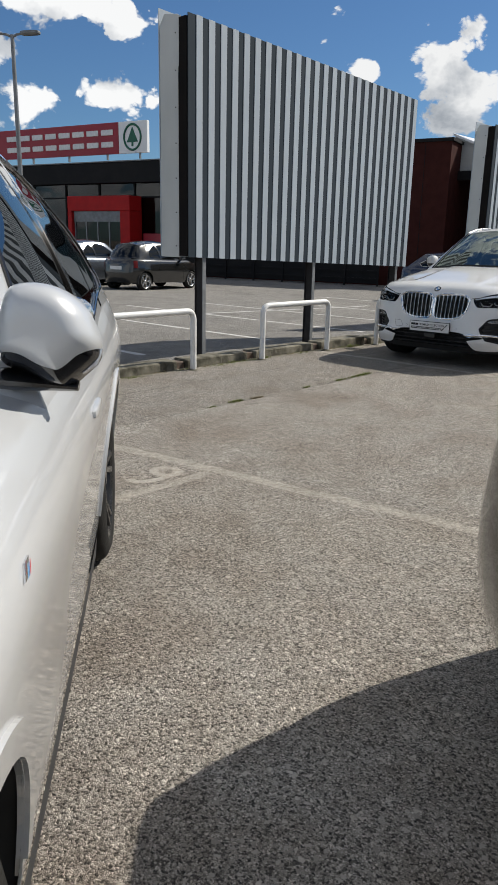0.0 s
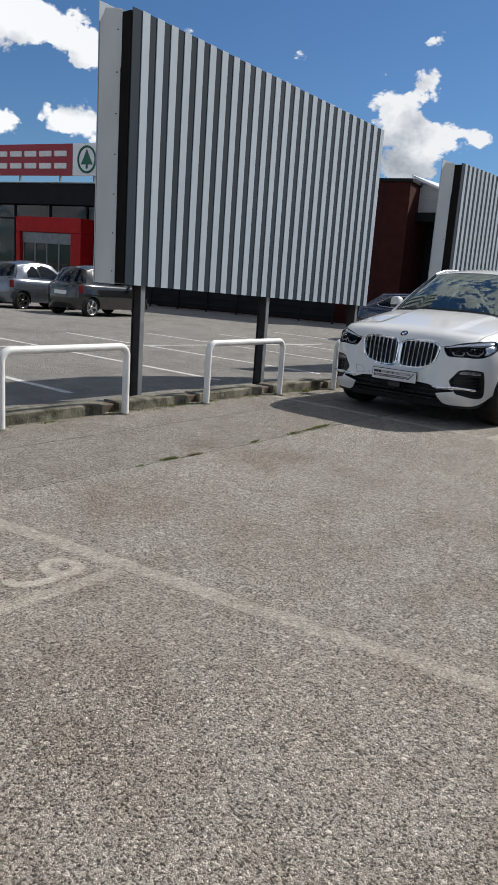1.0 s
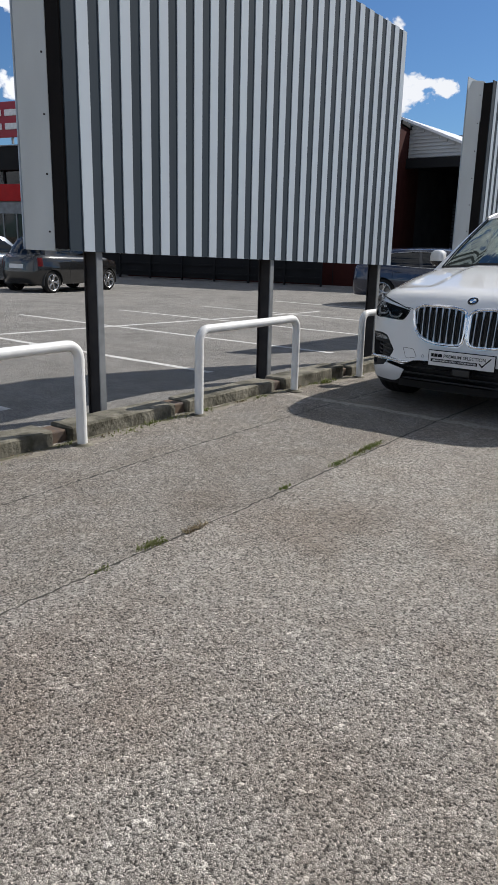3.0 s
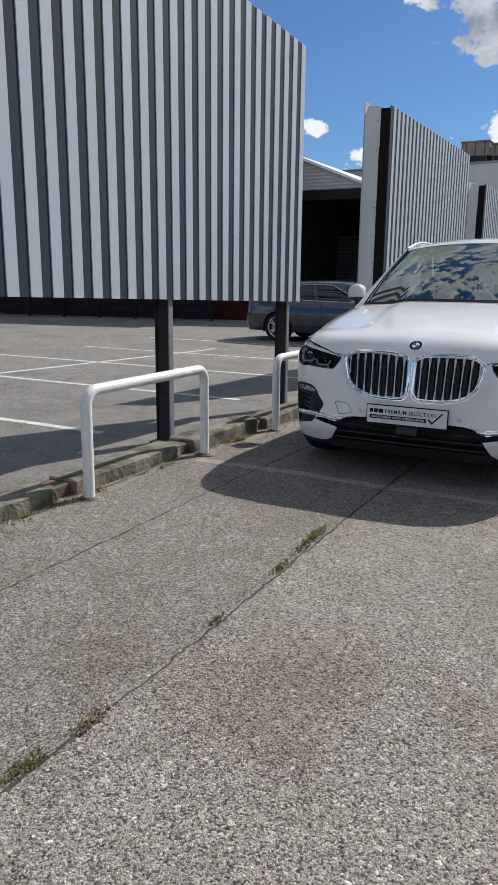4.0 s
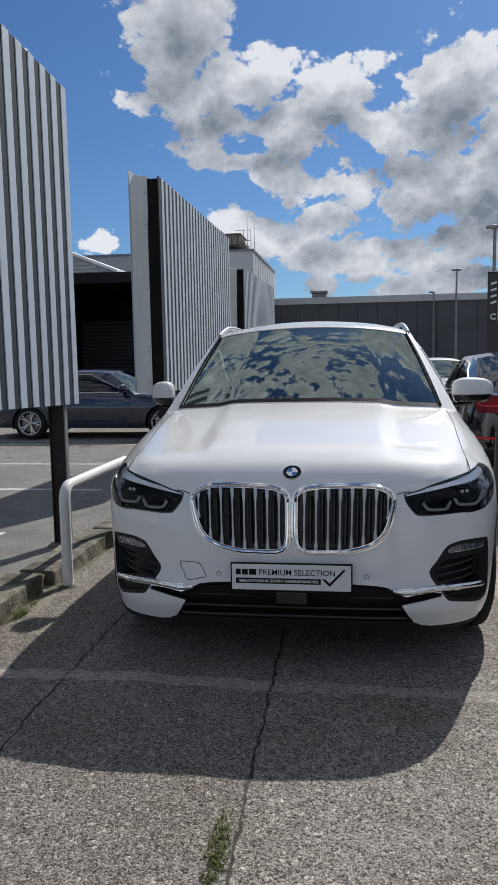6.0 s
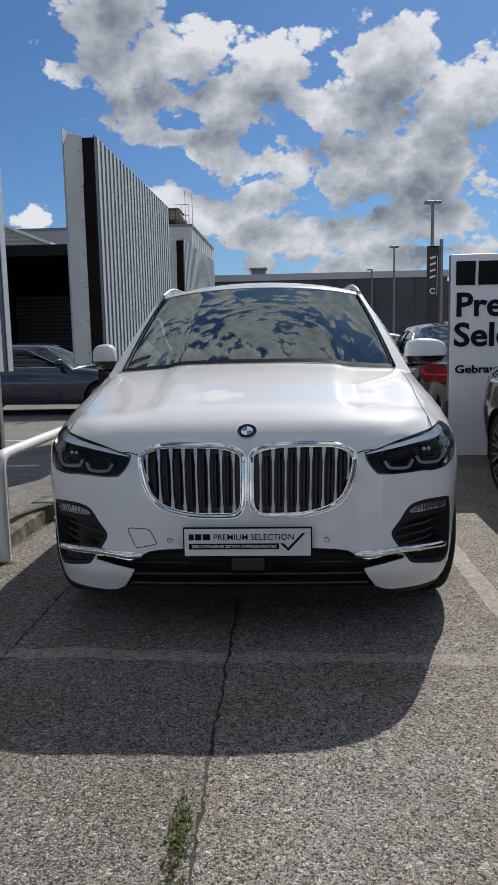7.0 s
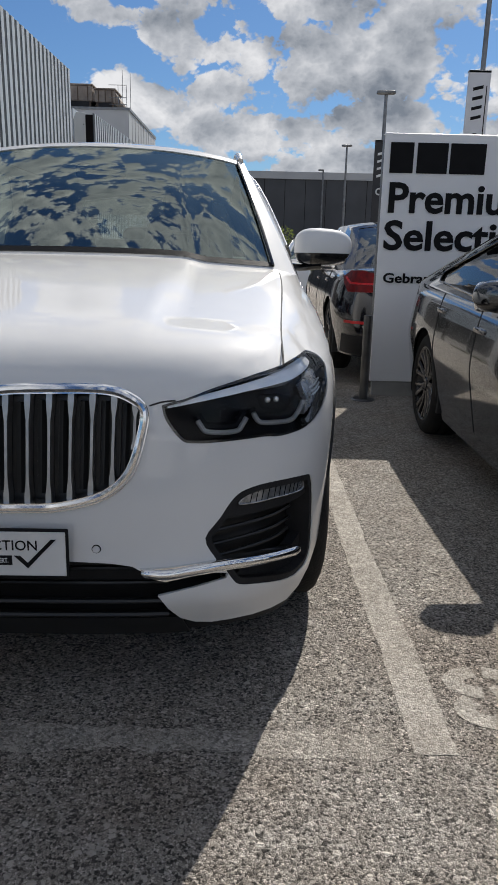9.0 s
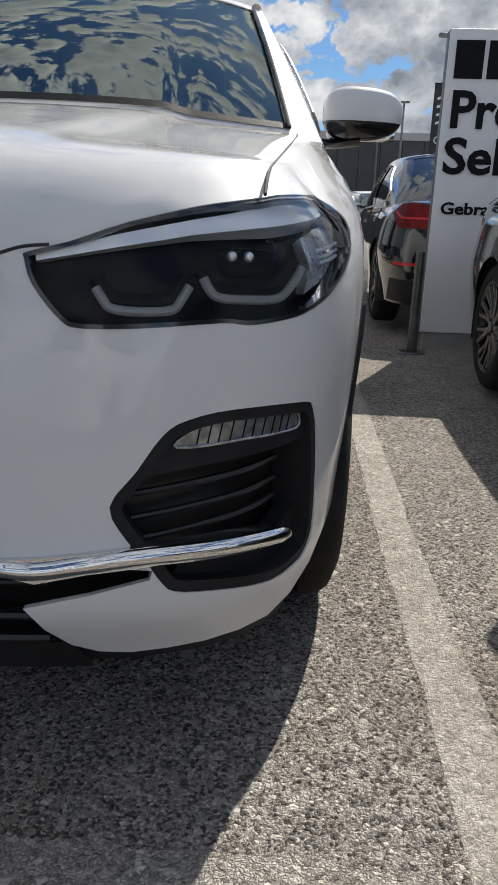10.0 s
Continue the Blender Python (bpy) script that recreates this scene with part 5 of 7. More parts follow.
for sgn in (1, -1):
    # twin grille
    grille = panel("grille", X5.skirt, flip_u(shrink(KIDNEY, -0.01), sgn), M_CARBON, x5_body, (), 0.05, lift=-0.055)
    inner = shrink(KIDNEY, 0.021)
    frame_ob = panel("grille_frame", X5.skirt, flip_u(shrink(KIDNEY, -0.002), sgn), M_CHROME, x5_body, [flip_u(inner, sgn)], 0.02, lift=0.007, edge=0.045, label="chrome grille surround")
    lip = flip_u(shrink(KIDNEY, 0.010), sgn)
    part("grille_bead", add_tube(bmesh.new(), on_skin(X5, [(abs(u), z) for u, z in lip + lip[:1]], 0.007, sgn), 0.009, 8), M_CHROME, frame_ob, smooth=True)
    arr = np.array(inner)
    for i in range(8):
        u0 = 0.056 + i * 0.0523
        lean = -0.012 * (i / 7) - 0.002
        zs = [z for z in np.linspace(0.53, 0.86, 60) if inside(arr, np.array([[u0 + lean * (0.85 - z) / 0.3, z]]))[0]]
        if len(zs) < 4:
            continue
        z0, z1 = zs[0] - 0.006, zs[-1] + 0.006
        bar = bmesh.new()
        rows = []
        for j in range(13):
            k = j / 12
            z = z0 + (z1 - z0) * k
            u = u0 + lean * (0.85 - z) / 0.3
            wide = 0.0034 + 0.0042 * soft(0.80, 0.86, k) + 0.0035 * (1 - soft(0.10, 0.2, k))
            a, b = on_skin(X5, [(u - wide, z), (u + wide, z)], -0.008, sgn)
            c, d = on_skin(X5, [(u - wide * 0.8, z), (u + wide * 0.8, z)], -0.05, sgn)
            rows.append([bar.verts.new(p) for p in (a, b, d, c)])
        for r0, r1 in zip(rows, rows[1:]):
            for q in range(4):
                bar.faces.new((r0[q], r0[(q + 1) % 4], r1[(q + 1) % 4], r1[q]))
        part("grille_bar", bar, M_BAR, grille, "slim satin grille bar")
        fl = bmesh.new()
        add_tube(fl, on_skin(X5, [(u0 + 0.026 + lean * (0.85 - z) / 0.3, z) for z in np.linspace(z0 + 0.02, z1 - 0.02, 5)], -0.045, sgn), 0.011, 6)
        part("air_flap", fl, M_CARBON, grille)
    # headlamp
    lamp = panel("headlamp", X5.skirt, flip_u(shrink(HEADLAMP, -0.004), sgn), M_HOUSING, x5_body, (), 0.03, lift=-0.050, label="dark headlamp with two light guides")
    panel("rim", X5.skirt, flip_u(shrink(HEADLAMP, -0.003), sgn), M_GLOSS, lamp, [flip_u(shrink(HEADLAMP, 0.006), sgn)], 0.02, lift=-0.002, edge=0.05)
    panel("lens", X5.skirt, flip_u(HEADLAMP, sgn), G_LENS, lamp, (), 0.03, lift=0.002)
    panel("brow", X5.skirt, flip_u([(0.500, 0.796), (0.622, 0.818), (0.725, 0.835), (0.841, 0.848), (0.969, 0.860), (1.08, 0.869), (1.145, 0.876), (1.16, 0.888), (1.10, 0.891), (1.0, 0.888), (0.90, 0.8835), (0.861, 0.878), (0.728, 0.857), (0.603, 0.831), (0.500, 0.803)], sgn), M_BROW, lamp, (), 0.02, lift=-0.012, edge=0.03, label="bright metal brow")
    panel("side_reflector", X5.skirt, flip_u([(0.985, 0.846), (1.08, 0.862), (1.15, 0.866), (1.185, 0.858), (1.15, 0.832), (1.085, 0.798), (1.015, 0.767), (0.955, 0.751), (0.985, 0.793), (0.978, 0.825)], sgn), M_LAMP_IN, lamp, (), 0.015, lift=-0.028, edge=0.015, label="clear side reflector")
    for k in range(3):
        z = 0.802 + k * 0.011
        part("reflector_rib", add_tube(bmesh.new(), on_skin(X5, [(1.005, z - 0.004), (1.06, z), (1.10 + k * 0.02, z + 0.008)], -0.02, sgn), 0.003, 6), M_BROW, lamp)
    for guide in ([(0.578, 0.765), (0.588, 0.750), (0.601, 0.738), (0.647, 0.734), (0.689, 0.737), (0.703, 0.750), (0.717, 0.768)], [(0.739, 0.779), (0.748, 0.764), (0.764, 0.753), (0.81, 0.749), (0.871, 0.749), (0.904, 0.766), (0.935, 0.792)]):
        part("light_guide", add_tube(bmesh.new(), on_skin(X5, spline(guide, 5), -0.018, sgn), 0.0066, 8), M_GUIDE, lamp, "pale u-shaped light guide", True)
        part("guide_wall", add_tube(bmesh.new(), on_skin(X5, spline([(u, z + 0.012) for u, z in guide], 5), -0.036, sgn), 0.012, 8), M_HOUSING, lamp, smooth=True)
    for u in (0.823,):
        c = on_skin(X5, [(u, 0.803)], -0.04, sgn)[0]
        ln = superblob(0.045, 0.012, 0.020, 0.5, 0.6, 20, 12)
        bmesh.ops.translate(ln, verts=ln.verts[:], vec=c)
        part("projector", ln, M_HOUSING, lamp, smooth=True)
    for u in (0.792, 0.822, 0.852):
        c = on_skin(X5, [(u, 0.809)], -0.02, sgn)[0]
        ln = superblob(0.0075, 0.004, 0.0075, 1.0, 1.0, 14, 8)
        bmesh.ops.translate(ln, verts=ln.verts[:], vec=c)
        part("lamp_cell", ln, M_LAMP_IN, lamp, smooth=True)
    # side intake
    intake = panel("side_intake", X5.skirt, flip_u(shrink(INTAKE, -0.008), sgn), M_CARBON, x5_body, (), 0.03, lift=-0.075, label="black side intake with slats")
    panel("intake_surround", X5.skirt, flip_u(shrink(INTAKE, -0.001), sgn), M_TRIM, intake, [flip_u(shrink(INTAKE, 0.017), sgn)], 0.02, lift=-0.003, edge=0.07)
    panel("upper_plate", X5.skirt, flip_u([(0.64, 0.515), (0.67, 0.56), (0.71, 0.58), (0.78, 0.59), (0.92, 0.584), (0.955, 0.56), (0.965, 0.53), (0.90, 0.527), (0.75, 0.522)], sgn), M_TRIM, intake, (), 0.03, lift=-0.015, edge=0.03)
    panel("lower_plate", X5.skirt, flip_u([(0.68, 0.352), (0.75, 0.34), (0.862, 0.322), (0.93, 0.32), (0.975, 0.326), (0.995, 0.36), (0.99, 0.40), (0.90, 0.38), (0.70, 0.378)], sgn), M_TRIM, intake, (), 0.03, lift=-0.03, edge=0.03)
    for z in (0.490, 0.455, 0.424):
        pts = [(0.625, z - 0.012), (0.72, z - 0.004), (0.83, z), (0.93, z + 0.004)]
        part("slat", add_tube(bmesh.new(), on_skin(X5, spline(pts, 4), -0.05, sgn), 0.0055, 8), M_CARBON, intake, smooth=True)
    fog = panel("fog_lamp", X5.skirt, flip_u(FOGLAMP, sgn), M_FOG, intake, (), 0.015, lift=-0.012, edge=0.02, label="slim clear fog lamp")
    part("fog_trim", add_tube(bmesh.new(), on_skin(X5, FOGLAMP + FOGLAMP[:1], -0.009, sgn), 0.0020, 6), M_FOG, intake, smooth=True)
    for u in (0.722, 0.740, 0.758, 0.778, 0.80, 0.818, 0.838, 0.858, 0.876, 0.894):
        part("fog_cell", add_tube(bmesh.new(), on_skin(X5, [(u, 0.553), (u + 0.008, 0.582)], -0.0115, sgn), 0.0011, 6), M_HOUSING, intake)
    panel("chrome_blade", X5.skirt, flip_u(BLADE, sgn), M_CHROME, x5_body, (), 0.02, lift=0.014, edge=0.03, label="chrome blade over the lower intake")
    crest = [(0.432, 0.396), (0.491, 0.3895), (0.56, 0.398), (0.65, 0.4065), (0.76, 0.405), (0.86, 0.398), (0.886, 0.391)]
    part("blade_crest", add_tube(bmesh.new(), on_skin(X5, spline(crest, 4), 0.012, sgn), [0.006] + [0.0135] * 20 + [0.011, 0.009, 0.007, 0.005], 10), M_CHROME, x5_body, "chrome blade", True)
    # black foot of the bumper
    panel("bumper_foot", X5.skirt, flip_u([(0.50, 0.192), (0.86, 0.195), (0.97, 0.205), (1.05, 0.245), (1.06, 0.275), (0.98, 0.236), (0.90, 0.226), (0.54, 0.226), (0.50, 0.25)], sgn), M_TRIM, x5_body, (), 0.05, lift=-0.012)
    # parking sensor, mirror of both sides
    c = on_skin(X5, [(0.322, 0.453)], 0.0005, sgn)[0]
    ring = lathe([(0.0095, 0.002), (0.0115, 0.0), (0.0105, -0.004)], "z", 20)
    bmesh.ops.transform(ring, matrix=Matrix.Translation(c) @ Matrix.Rotation(radians(90), 4, "X"), verts=ring.verts[:])
    part("parking_sensor", ring, M_SEAMLINE, x5_body)
    # bonnet joints
    path = [(sgn * (0.777 + 0.047 * soft(0.2, 1.3, y)), y) for y in np.linspace(0.205, 1.34, 26)]
    part("bonnet_gap", add_tube(bmesh.new(), [(x, y, X5.height(x, y) - 0.0015) for x, y in path], 0.0028, 6), M_SEAMLINE, x5_body)
    seam = [(0.455, 0.803), (0.487, 0.812)] + [(0.520, 0.815)]
    part("bonnet_lip_gap", add_tube(bmesh.new(), on_skin(X5, spline(seam, 5), -0.0005, sgn), 0.0024, 6), M_SEAMLINE, x5_body)
    # roof rail
    rp = X5_OPT["made"]["roof"]
    rail = [rp(0.97 * sgn, q) + Vector((0, 0, h)) for q, h in ((0.0, 0.0), (0.06, 0.014), (0.14, 0.030), (0.25, 0.036), (0.5, 0.036), (0.8, 0.034), (0.95, 0.02), (1.0, 0.0))]
    part("roof_rail", add_tube(bmesh.new(), spline([tuple(p) for p in rail], 5), 0.017, 10), M_SATIN, x5_body, "satin aluminium roof rail", True)
    # black strip along the pillar and screen
    sp = X5_OPT["made"]["screen"]
    part("pillar_strip", add_tube(bmesh.new(), [sp(sgn * (0.895 + 0.05 * w), w) + Vector((0, -0.004, 0.004)) for w in np.linspace(0.02, 0.96, 14)], 0.007, 8), M_GLOSS, x5_body, smooth=True)
# black scuttle under the screen
panel("scuttle", X5_OPT["made"]["screen"], [(-0.90, 0.012), (0.90, 0.012), (0.90, 0.045), (-0.90, 0.045)], M_TRIM, x5_body, (), 0.05, lift=0.003)
# lower grille between the lips
lowgrille = panel("lower_grille", X5.skirt, [(-0.66, 0.17), (0.66, 0.17), (0.66, 0.40), (0.45, 0.43), (-0.45, 0.43), (-0.66, 0.40)], M_TRIM, x5_body, (), 0.06, lift=-0.09, label="black lower grille")
for z, r, l in ((0.398, 0.008, -0.035), (0.362, 0.009, -0.03), (0.300, 0.012, -0.02), (0.26, 0.014, -0.01)):
    part("slat", add_tube(bmesh.new(), on_skin(X5, [(u, z) for u in np.linspace(-0.5, 0.5, 21)], l), r, 8, ((0, 0, 1), 0.6)), M_CARBON, lowgrille, smooth=True)
panel("chin", X5.skirt, [(-0.56, 0.185), (0.56, 0.185), (0.53, 0.245), (-0.53, 0.245)], M_CARBON, lowgrille, (), 0.06, lift=-0.006, edge=0.05)
part("radar", box((-0.07, 0.0, 0.325), (0.07, 0.05, 0.385), 0.01), M_CARBON, lowgrille, "dark radar cover")
part("centre_bar", add_tube(bmesh.new(), on_skin(X5, [(0, z) for z in np.linspace(0.615, 0.79, 8)], 0.0), 0.007, 10, ((1, 0, 0), 1.0)), M_CHROME, x5_body, "chrome bridge between the grilles", True)
# towing eye cover
flap = spline([(0.499, 0.500), (0.455, 0.502), (0.412, 0.498), (0.392, 0.470), (0.378, 0.442), (0.40, 0.434), (0.463, 0.424), (0.48, 0.455)], 3, True)
part("towing_cover_gap", add_tube(bmesh.new(), on_skin(X5, flap + flap[:1], 0.0, -1), 0.0018, 5), M_SEAMLINE, x5_body)
# roundel
n = Vector((0, -(X5.height(0, 0.125) - X5.height(0, 0.085)) / 0.04, 1)).normalized()
m = Matrix.Translation(Vector((0, 0.105, X5.height(0, 0.105))) + n * 0.001) @ n.to_track_quat("Z", "Y").to_matrix().to_4x4()
disc = lathe([(0.001, 0.004), (0.041, 0.0035), (0.041, -0.004)], "z", 36)
bmesh.ops.transform(disc, matrix=m, verts=disc.verts[:])
roundel = part("roundel", disc, M_INK, x5_body, "round black, blue and white badge")
rim_bm = lathe([(0.0385, 0.004), (0.0405, 0.006), (0.0425, 0.003), (0.0425, -0.004)], "z", 36)
bmesh.ops.transform(rim_bm, matrix=m, verts=rim_bm.verts[:])
part("ring", rim_bm, M_CHROME, roundel, smooth=True)
for q in range(4):
    bm = bmesh.new()
    vs = [bm.verts.new((0, 0, 0.0052))] + [bm.verts.new((0.025 * math.cos(a), 0.025 * math.sin(a), 0.0052)) for a in np.linspace(q * math.pi / 2, (q + 1) * math.pi / 2, 8)]
    bm.faces.new(vs)
    bmesh.ops.transform(bm, matrix=m, verts=bm.verts[:])
    part("quarter", bm, M_BLUE_INK if q % 2 else M_WHITE_INK, roundel)
# number plate board of the dealer
plate = part("plate", box((-0.262, -0.018, 0.392), (0.262, -0.008, 0.516), 0.003), M_INK, x5_body, "white dealer plate in a black holder")
part("plate_face", box((-0.256, -0.0205, 0.398), (0.256, -0.0175, 0.510), 0.002), M_PLATE, plate)
PF = Matrix(((1, 0, 0, 0), (0, 0, -1, 0), (0, 1, 0, 0), (0, 0, 0, 1)))
for i, (xa, wd) in enumerate(((-0.238, 0.021), (-0.212, 0.026), (-0.181, 0.031))):
    part("brand_bar", box((xa, -0.0222, 0.464), (xa + wd, -0.0208, 0.489)), M_INK, plate)
lettering("lettering", "PREMIUM SELECTION", 0.036, M_INK, plate, Matrix.Translation((-0.139, -0.0215, 0.464)) @ PF, 0.0012, 0.0001, 0.325)
part("plate_bar", box((-0.238, -0.0222, 0.426), (0.128, -0.0208, 0.450)), M_INK, plate)
lettering("lettering", "GEBRAUCHTWAGEN MIT ZERTIFIKAT. FAHRFREUDE GARANTIERT.", 0.0165, M_WHITE_INK, plate, Matrix.Translation((-0.226, -0.0228, 0.4325)) @ PF, 0.0008, 0.0003, 0.345)
part("tick", prism([(0.133, 0.450), (0.147, 0.450), (0.165, 0.432), (0.222, 0.492), (0.234, 0.492), (0.165, 0.418)], 0.0012, Matrix.Translation((0, -0.0212, 0)) @ PF), M_INK, plate)
# cabin: dashboard, seats, wheel, inner mirror
part("dashboard", box((-0.74, 1.50, 0.98), (0.74, 1.95, 1.10), 0.04), M_CABIN, x5_body, smooth=True)
for sgn in (1, -1):
    seat = part("seat", superblob(0.25, 0.13, 0.36, 0.5, 0.6), M_SEAT, x5_body, "grey leather front seat", True)
    seat.location = (sgn * 0.38, 2.55, 1.02)
    hr = part("headrest", superblob(0.135, 0.055, 0.10, 0.55, 0.6), M_SEAT, seat, smooth=True)
    hr.location = (0, 0.03, 0.40)
for x in (-0.38, 0.0, 0.38):
    r2 = part("rear_headrest", superblob(0.12, 0.05, 0.09, 0.55, 0.6), M_SEAT, x5_body, smooth=True)
    r2.location = (x, 3.45, 1.24)
part("rear_bench", superblob(0.62, 0.14, 0.30, 0.4, 0.5), M_SEAT, x5_body, smooth=True).location = (0, 3.42, 0.95)
wh = part("steering_wheel", add_tube(bmesh.new(), [(0.185 * math.cos(a), 0, 0.185 * math.sin(a)) for a in np.linspace(0, 2 * math.pi, 30)], 0.016, 10), M_SEAT, x5_body, smooth=True)
wh.matrix_local = pose(0.38, 2.02, 1.10, -22)
part("inner_mirror", superblob(0.12, 0.025, 0.035, 0.4, 0.5), M_CABIN, x5_body, smooth=True).location = (0, 2.03, 1.53)


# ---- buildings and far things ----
# dark wall colour stands in for the unlit shop interior
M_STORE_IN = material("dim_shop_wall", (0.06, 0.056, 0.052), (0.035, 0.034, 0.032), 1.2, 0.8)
G_SHOP = glass_pane("shop_glass", (0.22, 0.23, 0.23), 1.4)
M_STORE_DARK = material("dark_fascia", (0.012, 0.012, 0.013), (0.018, 0.018, 0.018), 2, 0.75, spec=0.15)
M_BROWN = material("dark_red_cladding", (0.050, 0.013, 0.010), (0.038, 0.010, 0.008), 3, 0.75, bump=0.1, spec=0.12)
M_RED = material("red_portal", (0.40, 0.010, 0.010), (0.33, 0.009, 0.010), 3, 0.5, spec=0.2)
M_SIGN_RED = material("red_sign_panel", (0.30, 0.008, 0.022), (0.27, 0.007, 0.02), 2, 0.4)
M_HALL = material("white_corrugated_wall", (0.52, 0.53, 0.53), (0.46, 0.47, 0.47), 1.5, 0.5)
# bay walls near black: the shade inside is put into their colour
M_BAY = material("dark_wall_with_bay_shade", (0.035, 0.035, 0.038), (0.025, 0.025, 0.027), 2, 0.8, spec=0.2)
M_TOWER = material("pale_grey_cladding", (0.42, 0.43, 0.44), (0.38, 0.39, 0.40), 0.8, 0.5)
M_BACKHALL = material("anthracite_cladding", (0.060, 0.064, 0.071), (0.050, 0.054, 0.060), 0.8, 0.6)
M_CONC = material("concrete", (0.33, 0.32, 0.30), (0.24, 0.235, 0.22), 3, 0.85, bump=0.3)
M_LAMP = material("galvanised_pole", (0.22, 0.23, 0.24), (0.16, 0.165, 0.17), 5, 0.45, 0.5)
M_SIGN_WHITE = material("white_sign_sheet", (0.80, 0.80, 0.80), (0.75, 0.75, 0.755), 1.5, 0.35)
M_GREEN = material("dark_green_emblem", (0.01, 0.12, 0.07), None, 6, 0.5)

G0 = gz(30)
STORE = pose(-28.55, 24.5, 0, 0, 0, 12.7)
store = thing("supermarket", STORE, "low supermarket with a dark fascia, glass front and red portal", "building")
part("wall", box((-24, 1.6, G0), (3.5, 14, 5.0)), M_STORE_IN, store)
part("roof", box((-24, -0.3, 5.0), (3.5, 14, 5.06), 0.02), M_LAMP, store, "thin metal roof edge")
part("fascia", box((-24, -0.25, 4.05), (3.5, 0.3, 4.998), 0.02), M_STORE_DARK, store, "black roof fascia")
for i in range(12):
    x = -23.6 + i * 2.25
    part("pane", box((x + 0.04, 0.10, G0 + 0.1), (x + 2.21, 0.12, 4.05)), G_SHOP, store)
    part("mullion", box((x - 0.04, 0.04, G0), (x + 0.04, 0.18, 4.05)), M_STORE_DARK, store)
part("transom", box((-23.6, 0.03, 3.35), (3.4, 0.17, 3.43)), M_STORE_DARK, store)
# portal
part("portal_top", box((-4.62, -0.9, 2.72), (-0.65, 0.03, 3.42), 0.03), M_RED, store, "red portal beam")
part("portal_side", box((-4.62, -0.9, G0), (-4.36, 0.03, 2.718), 0.02), M_RED, store)
part("portal_side", box((-1.25, -0.9, G0), (-0.65, 0.03, 2.718), 0.02), M_RED, store)
part("door_head", box((-4.34, -0.75, 2.22), (-1.27, -0.6, 2.716)), M_LAMP, store)
for i in range(4):
    x = -4.28 + i * 0.74
    part("door_pane", box((x + 0.04, -0.72, G0), (x + 0.70, -0.70, 2.22)), G_SHOP, store)
    part("door_frame", box((x - 0.035, -0.75, G0), (x + 0.035, -0.67, 2.22)), M_LAMP, store)
part("notice_board", box((-0.4, -0.2, 0.6), (0.9, -0.12, 1.7), 0.01), M_SIGN_RED, store, "small red notice board")

roof_sign = thing("roof_sign", STORE, "long red roof sign with white blocks and green emblem", "sign")
part("sign_panel", box((-10.0, -0.30, 5.36), (-1.72, -0.12, 6.76), 0.01), M_SIGN_RED, roof_sign)
part("sign_field", box((-1.70, -0.30, 5.36), (0.0, -0.12, 6.76), 0.01), M_SIGN_WHITE, roof_sign)
for i in range(8):
    x = -9.25 + i * 0.925
    block = bmesh.new()
    for z in (5.66, 6.20):
        add_box(block, (x, -0.335, z), (x + 0.74, -0.302, z + 0.25), 0.03)
    part("letter_block", block, M_WHITE_INK, roof_sign, "pair of white bars in place of a letter")
ring = bmesh.new()
add_tube(ring, [(-0.86 + 0.50 * math.cos(a), -0.315, 6.06 + 0.56 * math.sin(a)) for a in np.linspace(0, 2 * math.pi, 41)], 0.05, 6)
part("emblem_ring", ring, M_GREEN, roof_sign)
tri_m = Matrix(((1, 0, 0, -0.86), (0, 0, -1, -0.302), (0, 1, 0, 6.06), (0, 0, 0, 1)))
part("emblem_shape", prism([(-0.33, -0.22), (0.33, -0.22), (0.16, 0.10), (0.0, 0.44), (-0.16, 0.10)], 0.03, tri_m), M_GREEN, roof_sign)
part("emblem_stem", prism([(-0.05, -0.40), (0.05, -0.40), (0.05, -0.22), (-0.05, -0.22)], 0.03, tri_m), M_GREEN, roof_sign)
for x in (-9.5, -7.5, -5.0, -2.5, -0.5):
    part("bracket", box((x - 0.03, -0.25, 5.1), (x + 0.03, -0.15, 5.37)), M_LAMP, roof_sign)

brown = thing("red_brown_annex", STORE, "dark red clad building with a flat roof", "building")
part("wall", box((3.5, -0.6, G0), (14.4, 2.6, 5.15)), M_BROWN, brown)
part("roof_edge", box((3.4, -0.68, 5.15), (14.48, 2.65, 5.27), 0.01), M_STORE_DARK, brown)
for i in range(9):
    part("panel_joint", box((4.6 + i * 1.1, -0.612, G0), (4.62 + i * 1.1, -0.601, 5.15)), M_STORE_DARK, brown)

rack = thing("trolley_rack", STORE, "low black steel trolley railing before the dark red building", "railing")
for i in range(9):
    part("post", box((1.0 + i * 1.4, -1.65, G0), (1.06 + i * 1.4, -1.59, G0 + 1.05)), M_STORE_DARK, rack)
for z in (0.25, 0.55, 0.98):
    part("rail", box((1.0, -1.64, G0 + z), (12.26, -1.60, G0 + z + 0.06)), M_STORE_DARK, rack)
part("skirt_panel", box((1.06, -1.57, G0 + 0.1), (12.2, -1.55, G0 + 0.9)), M_STORE_DARK, rack)

hall = thing("storage_hall", pose(-14.5, 28.4, 0), "white corrugated hall over a dark open loading bay", "building")


def slope(x):
    return 5.30 - 0.40 * x


